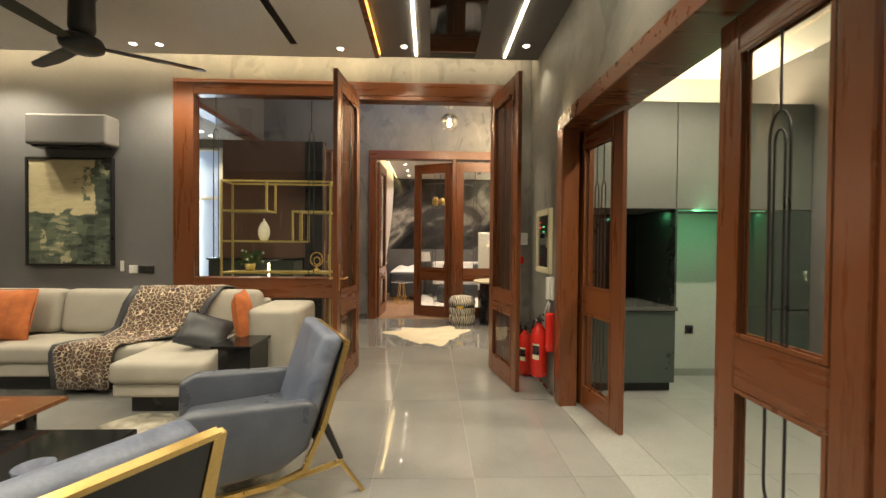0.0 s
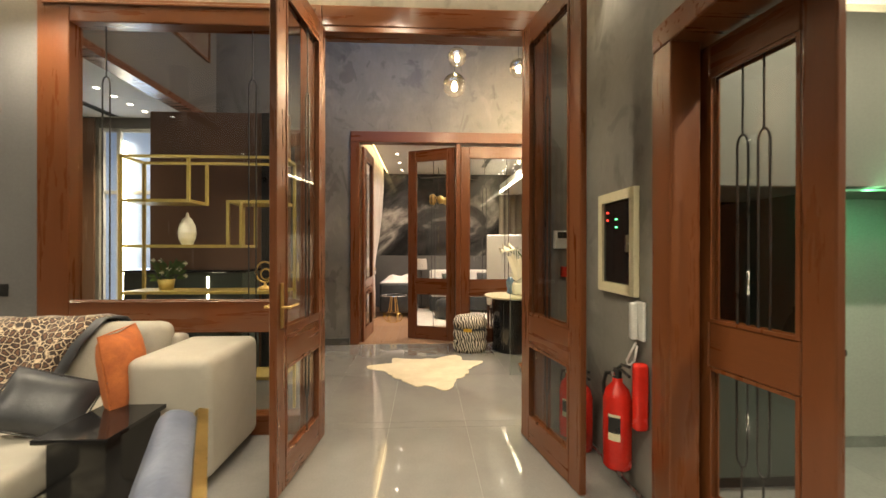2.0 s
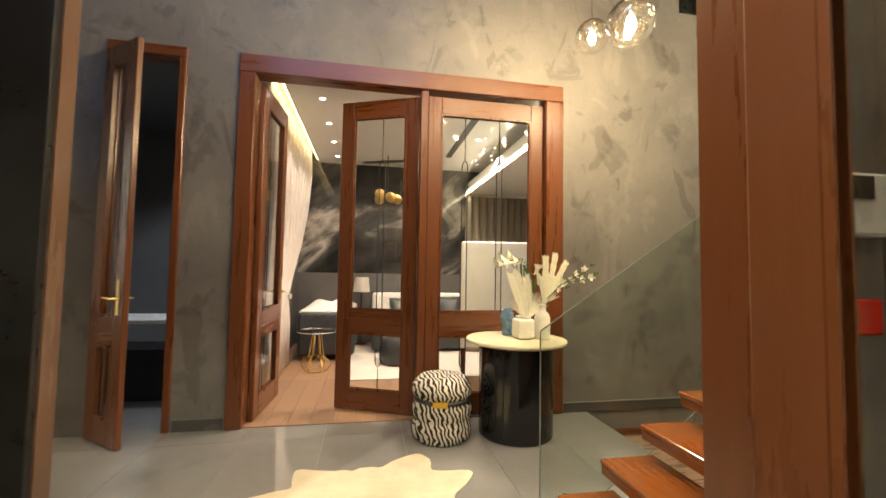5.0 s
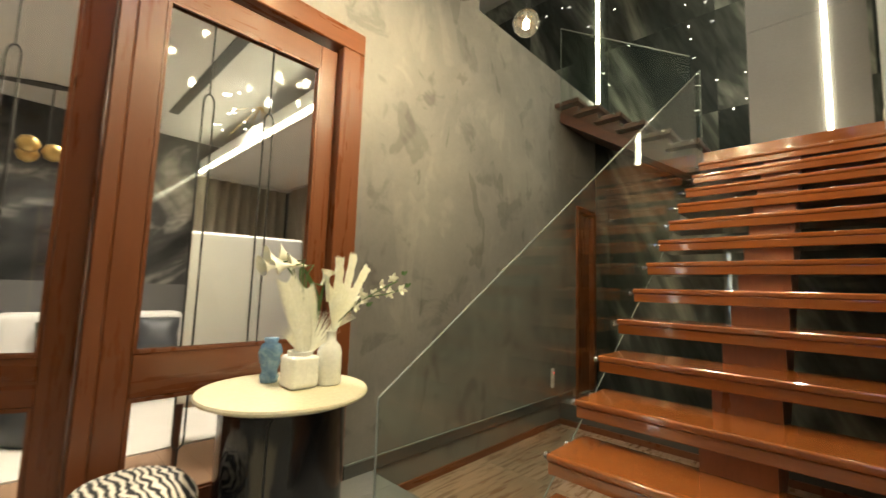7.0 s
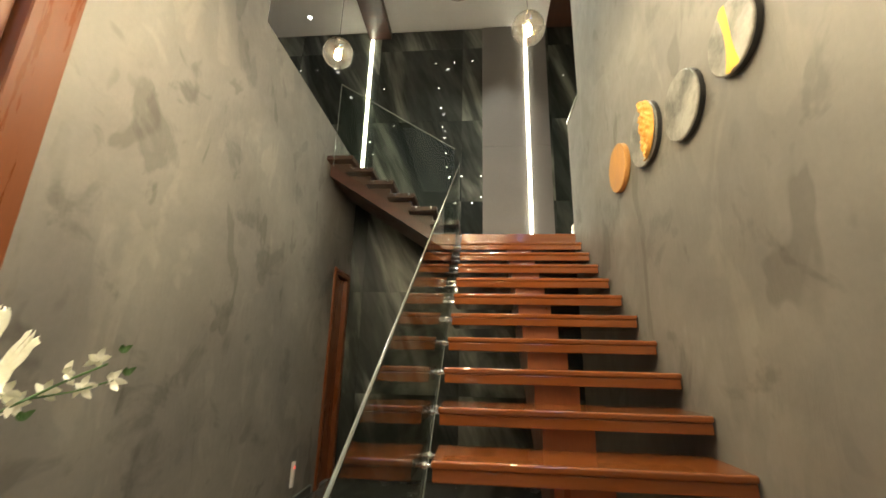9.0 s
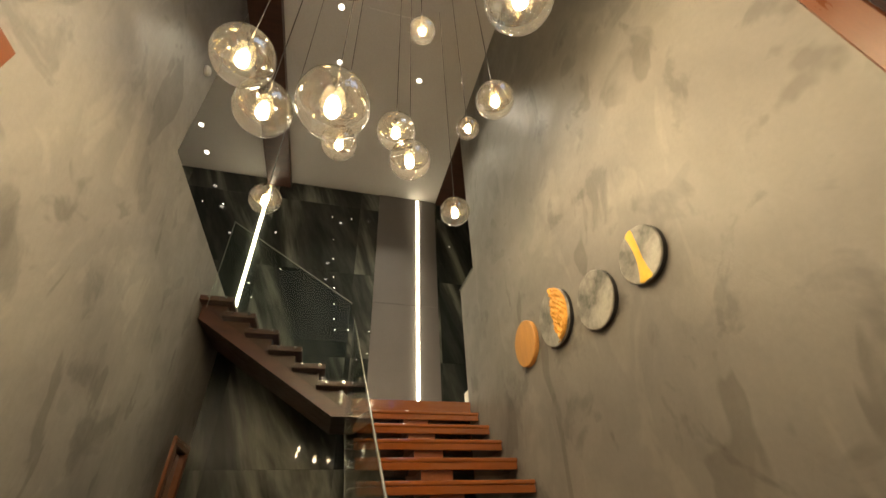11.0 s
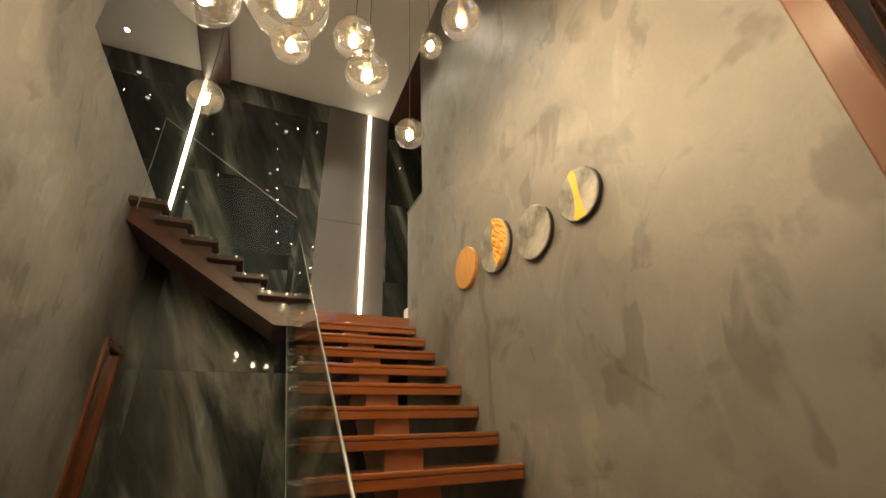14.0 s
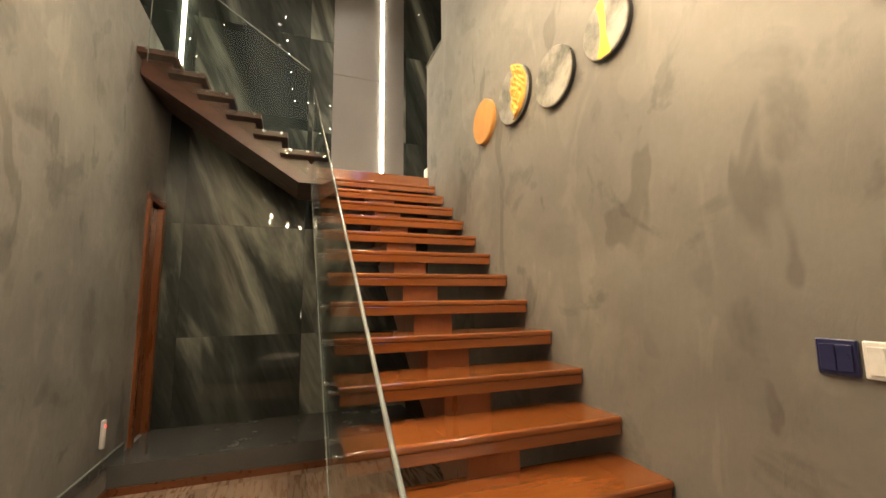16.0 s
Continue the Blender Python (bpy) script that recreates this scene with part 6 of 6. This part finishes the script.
# plaques on the stair wall
def plaque(label, x, z, r, kind):
    d = thing("wall_plaque", label, "wall art", "round wall plaques by the stair", at=pose(x, YP1 + 0.001, z))
    t = pose(0, 0, 0, -90)
    rim = [(r * 0.5, 0.0), (r - 0.004, 0.0), (r, 0.003), (r, 0.024), (r * 0.5, 0.0245)]
    part("rim", lathe(bmesh.new(), rim, seg=56, turn=t), M_BLACK if kind != "wood" else M_WOODDISC, d, "" if kind == "wood" else "black edge band")
    disc = [(0, 0.025), (r, 0.025), (r, 0.032), (r - 0.005, 0.036), (0, 0.036)]
    part("disc", lathe(bmesh.new(), disc, seg=56, turn=t), M_WOODDISC if kind == "wood" else M_STONEDISC, d)
    if kind == "half":
        b = bmesh.new()
        rows = []
        n = 60
        for i in range(n + 1):
            u = -1 + 2 * i / n
            zz = u * r * 0.985
            xr = -math.sqrt(max(0, r * r - zz * zz)) * 0.995
            xl = max(xr, 0.02 * r - 0.30 * r * u * u + 0.03 * r * math.sin(u * 9))
            row = []
            for j in range(41):
                w = j / 40
                xx = xl + (xr - xl) * w
                along, over = zz * 0.75 + xx * 0.66, xx * 0.75 - zz * 0.66
                f1 = noise.noise(Vector((over * 42, along * 11, 3.0)))
                f2 = noise.noise(Vector((xx * 62, zz * 16, 8.0)))
                fold = (1 - abs(f1)) ** 3 * 0.020 + (1 - abs(f2)) ** 4 * 0.011
                row.append(Vector((xx, 0.0365 + 0.004 + fold * min(1, 6 * min(w, 1 - w) + 0.15), zz)))
            rows.append(row)
        sheet(b, rows)
        part("cloth", b, M_MUSTARD, d, "gathered mustard cloth", True)
    if kind == "band":
        b = bmesh.new()
        o = []
        n = 20
        for i in range(n + 1):
            u = -1 + 2 * i / n
            hw = 0.14 * r + (0.20 if u < 0 else 0.05) * r * u * u
            o.append((u, 0.03 * r + 0.10 * r * u * u * (1 if u > 0 else 0.3), hw))
        rows = []
        for u, cx, hw in o:
            lim = math.sqrt(max(0, 1 - (u * 0.98) ** 2)) * r * 0.995
            xa, xb = max(-lim, min(lim, cx - hw)), max(-lim, min(lim, cx + hw))
            rows.append([Vector((xa, 0.0366, u * r * 0.98)), Vector(((xa + xb) / 2, 0.041, u * r * 0.98)), Vector((xb, 0.0366, u * r * 0.98))])
        sheet(b, rows)
        part("inlay", b, M_YELLOW, d, "curved yellow inlay", True)


plaque("plain amber wooden disc on the stair wall", 3.705, 2.725, 0.172, "wood")
plaque("grey stone disc half covered with gathered mustard cloth", 3.245, 2.715, 0.195, "half")
plaque("mottled grey stone disc on the stair wall", 2.80, 2.605, 0.170, "stone")
plaque("grey stone disc with a curved yellow inlay", 2.385, 2.627, 0.148, "band")


def stair_switch(x, mat, label):
    s = thing("switch_plate", label, "switch", "switches by the stair")
    part("plate", B(x - 0.045, x + 0.045, YP1 + 0.001, YP1 + 0.012, 1.14, 1.235, bevel=0.003, seg=1), mat, s)
    for i in (0, 1):
        part("rocker", B(x - 0.036 + 0.037 * i, x - 0.002 + 0.037 * i, YP1 + 0.0122, YP1 + 0.017, 1.152, 1.222, bevel=0.001, seg=1), mat, s)


M_BLUEFILM = surf("blue_film_plastic", (0.012, 0.014, 0.05), (0.02, 0.022, 0.08), 9, 0.3)
stair_switch(1.66, M_BLUEFILM, "switch plate covered with dark blue film")
stair_switch(1.56, M_CHROMEWHITE, "plain white switch plate on the plaster")
nl = thing("wall_sensor", "slim white wall sensor above the skirting", "sensor")
part("body", B(5.10, 5.15, YF - 0.03, YF - 0.002, 0.20, 0.42, bevel=0.008, seg=2), M_CHROMEWHITE, nl)
part("light", boxes((5.115, 5.125, YF - 0.034, YF - 0.0305, 0.36, 0.38)), M_REDLED, nl)

# glowing dots on the marble, put in for glints reflected in its polish
for y, z in ((7.07, 5.90), (6.775, 5.91), (6.485, 5.92), (7.01, 5.45), (6.96, 5.09), (6.93, 4.77), (6.90, 4.59), (6.87, 4.33), (6.845, 4.10), (6.81, 3.94), (6.64, 3.95), (6.36, 3.95), (6.36, 3.63), (6.485, 3.54), (7.86, 5.46), (7.67, 4.815), (8.03, 4.54), (7.95, 4.33), (5.12, 5.59), (9.27, 5.86), (8.98, 5.87), (8.69, 5.88)):
    s = thing("marble_glint", "tiny glowing dot put in for a glint on the polished marble wall", "pinpoint light", "pinpoint lights in the marble", at=pose(XB - 0.001, y, z, 0, -90))
    part("lens", lathe(bmesh.new(), [(0, 0.003), (0.0045, 0.003), (0.006, 0.0)], seg=10), M_SPOT, s)

# ---- bedroom beyond the glass doors ----
def curtain(name, label, p, q, z0, z1, folds, depth, mat):
    c = thing(name, label, "curtain")
    p, q = Vector(p), Vector(q)
    d = (q - p).normalized()
    n = Vector((-d.y, d.x))
    rows = []
    for z, k in ((z1, 1.0), ((z0 + z1) / 2, 0.9), (z0, 0.8)):
        row = []
        for i in range(folds * 6 + 1):
            t = i / (folds * 6)
            w = p.lerp(q, t) + n * depth * k * math.sin(2 * math.pi * folds * t + 0.6 * math.sin(9 * t))
            row.append(Vector((w.x, w.y, z)))
        rows.append(row)
    part("cloth", sheet(bmesh.new(), rows, 0.006), mat, c, "", True)
    part("rail", boxes((min(p.x, q.x) - 0.02, max(p.x, q.x) + 0.02, min(p.y, q.y) - 0.02, max(p.y, q.y) + 0.02, z1 + 0.001, z1 + 0.03)), M_CHROMEWHITE, c)


def tied_curtain():
    """A sheer drape whose far edge is gathered towards the wall at hand height."""
    c = thing("curtain", "sheer off-white curtain gathered to one side along the bedroom wall", "curtain")
    rows = []
    for z, far, deep in ((BC + 0.1, 11.95, 0.07), (2.9, 11.93, 0.075), (2.3, 11.75, 0.08), (1.7, 11.25, 0.08), (1.25, 10.55, 0.06), (0.95, 10.2, 0.045), (0.6, 10.3, 0.06), (0.02, 10.42, 0.075)):
        row = []
        for i in range(97):
            t = i / 96
            row.append(Vector((-0.62 + deep * math.sin(24 * math.pi * t + 0.7 * math.sin(9 * t)) + 0.02 * math.sin(z * 3 + t * 6), 9.1 + (far - 9.1) * t, z)))
        rows.append(row)
    part("cloth", sheet(bmesh.new(), rows, 0.005), M_CURTAIN, c, "", True)
    part("rail", boxes((-0.66, -0.58, 9.08, 11.97, BC + 0.101, BC + 0.13)), M_CHROMEWHITE, c)
    part("tie_band", boxes((-0.72, -0.53, 10.10, 10.24, 0.92, 0.98)), M_CURTAIN, c, "pale tie band")


tied_curtain()
curtain("curtain", "taupe pleated curtain in the bedroom corner", (2.25, 11.95), (3.5, 11.95), 0.02, 2.74, 9, 0.05, M_GREYCURTAIN)
curtain("curtain", "taupe pleated curtain in the bedroom corner", (3.50, 9.0), (3.50, 11.8), 0.02, 2.74, 14, 0.05, M_GREYCURTAIN)

bed = thing("daybed", "black quilted leather daybed with rumpled white bedding", "bed")
part("base", B(-0.50, 0.30, 10.55, 11.95, 0.08, 0.70, bevel=0.06, seg=4), M_QUILT, bed, "", True)
for x in (-0.4, 0.2):
    part("foot", tube(bmesh.new(), [(x, 10.65, 0.09), (x - 0.02, 10.6, 0.0)], [0.02, 0.012], 8), M_GOLD, bed)
rows = []
for i in range(15):
    row = []
    for j in range(15):
        x, y = -0.49 + 0.78 * i / 14, 10.60 + 1.3 * j / 14
        e = min(i, 14 - i, j, 14 - j) / 14
        row.append(Vector((x, y, 0.68 + 0.16 * min(1, e * 4) * (0.6 + 0.8 * noise.noise(Vector((x * 4, y * 4, 2)))) + 0.03)))
    rows.append(row)
part("bedding", sheet(bmesh.new(), rows, 0.02), M_BEDDING, bed, "rumpled white bedding", True)

gt = thing("side_table", "round side table with a geometric gold wire base", "side table", at=pose(-0.17, 10.05, 0))
part("tabletop", lathe(bmesh.new(), [(0, 0.506), (0.24, 0.506), (0.243, 0.511), (0.24, 0.516), (0, 0.516)], seg=36), M_GLASS, gt, "clear glass top")
part("rim", tube(bmesh.new(), [(0.247 * math.cos(a), 0.247 * math.sin(a), 0.511) for a in (2 * math.pi * i / 36 for i in range(36))], 0.006, 6, True), M_STEEL, gt, "pale metal rim")
for i in range(6):
    a, a2 = math.pi / 3 * i, math.pi / 3 * (i + 1)
    p0, p1, p2, p3 = (0.05 * math.cos(a), 0.05 * math.sin(a), 0.50), (0.09 * math.cos(a), 0.09 * math.sin(a), 0.20), (0.19 * math.cos(a), 0.19 * math.sin(a), 0.09), (0.13 * math.cos(a), 0.13 * math.sin(a), 0.006)
    b = bmesh.new()
    tube(b, [p0, p1, p2, p3], 0.007, 6)
    tube(b, [p2, (0.09 * math.cos(a2), 0.09 * math.sin(a2), 0.20)], 0.006, 6)
    tube(b, [p3, (0.13 * math.cos(a2), 0.13 * math.sin(a2), 0.006)], 0.006, 6)
    part("wire", b, M_GOLD, gt)

bs = thing("sofa", "white upholstered sofa with a black base in the bedroom", "sofa")
part("base", B(0.55, 2.15, 11.0, 11.85, 0.06, 0.36, bevel=0.03, seg=3), M_QUILT, bs, "", True)
part("seat", B(0.57, 2.13, 10.98, 11.6, 0.36, 0.50, bevel=0.05, seg=4), M_BEDDING, bs, "", True)
part("back", B(0.55, 2.15, 11.58, 11.9, 0.36, 0.92, bevel=0.07, seg=4), M_BEDDING, bs, "", True)
pillow("dark teal cushion on the white sofa", pose(1.05, 11.45, 0.67, 70, 0, 8), 0.42, 0.36, M_CABINETDARK)
pillow("black cushion on the white sofa", pose(1.85, 11.42, 0.67, 72, 0, -12), 0.42, 0.40, M_CHARCOAL)
solid("rug", prism(bmesh.new(), [(0.2, 9.5), (3.0, 9.5), (3.0, 11.6), (0.2, 11.6)], Matrix.Translation((0, 0, 0.001)), 0.014), M_WHITERUG, "white wool rug on the bedroom floor", "rug")
blk = thing("ottoman", "round black upholstered ottoman", "ottoman", at=pose(0.95, 10.35, 0.016))
part("body", lathe(bmesh.new(), [(0, 0), (0.26, 0), (0.30, 0.04), (0.31, 0.18), (0.28, 0.34), (0.2, 0.38), (0, 0.385)], seg=32), M_QUILT, blk, "", True)
hb = thing("high_back_chair", "tall white high-back chair with dark wooden legs", "chair", at=pose(1.50, 9.02, 0, 0, 0, -13))
part("backrest", B(0, 0.78, -0.05, 0.05, 0.46, 1.66, bevel=0.02, seg=2), M_PALEFABRIC, hb, "pale upholstered tall back")
part("seat", B(0.0, 0.78, 0.052, 0.55, 0.40, 0.52, bevel=0.03, seg=3), M_PALEFABRIC, hb, "pale seat", True)
for x, y in ((0.03, -0.02), (0.73, -0.02), (0.05, 0.48), (0.73, 0.48)):
    part("leg", tube(bmesh.new(), [(x, y, 0.46), (x, y, 0.0)], [0.026, 0.016], 8), M_DARKWOOD, hb, "tapered dark wooden leg")
bl2 = thing("table_lamp", "table lamp with a pale shade beside the daybed", "table lamp", at=pose(0.36, 11.97, 0))
part("stand", lathe(bmesh.new(), [(0, 0), (0.12, 0), (0.12, 0.02), (0.015, 0.04), (0.012, 1.0), (0, 1.0)], seg=20), M_BLACK, bl2)
part("shade", lathe(bmesh.new(), [(0.15, 0.92), (0.12, 1.18)], seg=24), M_CURTAIN, bl2, "pale fabric shade", True)
f2 = thing("ceiling_fan", "black slim ceiling fan in the bedroom", "ceiling fan", at=pose(1.0, 10.2, 0, 0, 0, 40))
part("rod", lathe(bmesh.new(), [(0, 2.92), (0.015, 2.92), (0.015, BC - 0.03), (0.06, BC - 0.001), (0, BC - 0.001)], seg=14), M_BLACK, f2)
part("hub", lathe(bmesh.new(), [(0, 2.82), (0.08, 2.84), (0.10, 2.88), (0.05, 2.93), (0, 2.93)], seg=20), M_BLACK, f2, "", True)
for i in range(3):
    b = prism(bmesh.new(), [(0.08, -0.025), (0.35, -0.05), (0.68, -0.035), (0.70, 0.01), (0.35, 0.035), (0.08, 0.025)], pose(0, 0, 2.865, 0, 0, 120 * i) @ pose(0, 0, 0, 8), 0.01)
    part("blade", b, M_BLACK, f2)
v2 = thing("ceiling_vent", "long black linear air slot in the bedroom ceiling", "air vent")
part("frame", boxes((1.70, 1.80, 8.8, 11.2, BC - 0.006, BC - 0.001)), M_BLACK, v2)
pc = thing("chandelier", "copper globe chandelier hanging in the bedroom", "chandelier", at=pose(0.75, 11.3, 0))
part("rod", tube(bmesh.new(), [(0, 0, 2.6), (0, 0, BC - 0.002)], 0.008, 6), M_BLACK, pc)
for i in range(5):
    a = 1.256 * i
    part("shade", lathe(bmesh.new(), [(0, -0.09), (0.06, -0.065), (0.09, 0), (0.06, 0.065), (0, 0.09)], (0.16 * math.cos(a), 0.16 * math.sin(a), 2.50 + 0.06 * (i % 2)), 18), M_GOLD, pc, "copper globe shade", True)
cr = thing("chandelier", "cluster of tiny sparkling lights near the bedroom ceiling", "chandelier", at=pose(2.35, 10.2, 2.98))
random.seed(31)
b = bmesh.new()
for i in range(16):
    tube(b, [(0, 0, 0.26), (random.uniform(-0.4, 0.4), random.uniform(-0.4, 0.4), random.uniform(-0.1, 0.15))], 0.003, 4)
part("branches", b, M_GOLD, cr)
b = bmesh.new()
for i in range(26):
    lathe(b, [(0, -0.009), (0.009, 0), (0, 0.009)], (random.uniform(-0.45, 0.45), random.uniform(-0.45, 0.45), random.uniform(-0.1, 0.18)), 8)
part("bulbs", b, M_SPOT, cr, "tiny glowing bulbs")


# ---- floors laid in pieces ----
def tiles(parent, x0, x1, y0, y1, w, d, ox, oy, material, z=0.0, gap=0.0025):
    """Whole and cut tiles over a rectangle, one object each, alike tiles on one mesh."""
    made = {}
    nx0, nx1 = math.floor((x0 - ox) / w), math.ceil((x1 - ox) / w)
    ny0, ny1 = math.floor((y0 - oy) / d), math.ceil((y1 - oy) / d)
    for i in range(nx0, nx1):
        for j in range(ny0, ny1):
            a, b = max(x0, ox + i * w), min(x1, ox + (i + 1) * w)
            c, e = max(y0, oy + j * d), min(y1, oy + (j + 1) * d)
            if b - a < 0.03 or e - c < 0.03:
                continue
            key = (round(b - a, 3), round(e - c, 3))
            if key not in made:
                bmx = bmesh.new()
                box(bmx, -key[0] / 2 + gap / 2, key[0] / 2 - gap / 2, -key[1] / 2 + gap / 2, key[1] / 2 - gap / 2, -0.012, 0)
                me = bpy.data.meshes.new("tile")
                bmx.to_mesh(me)
                bmx.free()
                me.materials.append(material)
                made[key] = me
            shared("tile", made[key], parent, pose((a + b) / 2, (c + e) / 2, z))


fl = setting("floor", boxes((-6.0, 1.66, -1.6, 5.32, -0.12, -0.003), (-6.0, 2.55, 5.32, YF, -0.12, -0.003), (1.66, 4.2, -1.6, 5.2, -0.12, -0.003)), M_GROUT, "polished grey porcelain tile floor")
tiles(fl, -6.0, 1.66, -1.6, 5.32, 0.615, 1.23, 0.15, 4.2 - 6.15, M_TILE)
tiles(fl, -6.0, 2.548, 5.32, YF, 0.615, 1.23, 0.15, 4.2 - 6.15, M_TILE)
fp = setting("floor_pantry", boxes((1.66, 4.2, -1.6, 5.14, -0.002, 0.001)), M_GROUT, "pale grey pantry floor tiles")
tiles(fp, 1.662, 4.2, -1.6, 5.14, 0.615, 1.23, 0.15, 4.2 - 6.15, M_PANTRYTILE, 0.004)
fs = setting("floor_study", boxes((-2.9, -1.07, YF + 0.001, 11.0, -0.12, -0.001)), M_TILE, "grey study floor")
fw = setting("floor_bedroom", boxes((-0.76, 3.6, YF + 0.03, 12.1, -0.12, -0.010)), M_DARKWOOD, "warm oak plank bedroom floor")
tiles(fw, -0.76, 3.6, YF + 0.02, 12.1, 0.19, 1.6, 0.0, 8.0, M_BEDPLANK, 0.0, 0.003)
fq = setting("floor_pit", boxes((2.55, 5.32, YP1, YF, -0.262, -0.2555)), M_DARKWOOD, "sunken oak plank floor under the stair")
tiles(fq, 2.55, 5.318, YP1, YF, 1.4, 0.16, 2.4, 5.3, M_PLANK, -0.243, 0.003)
setting("floor_pit_edge", boxes((2.535, 2.549, YP1, YF, -0.34, -0.001)), M_SKIRT, "dark stone riser at the edge of the sunken floor")

# marble slabs of the back wall, laid with fine joints
for j in range(6):
    for i in range(5):
        y0, z0 = 4.0 + 1.32 * i, -0.34 + 1.3 * j
        y1, z1 = min(10.6, y0 + 1.32), min(7.0, z0 + 1.3)
        part("slab", boxes((XB, XB + 0.0118, y0 + 0.0012, y1 - 0.0012, z0 + 0.0012, z1 - 0.0012)), M_MARBLE, WALL_MARBLE)
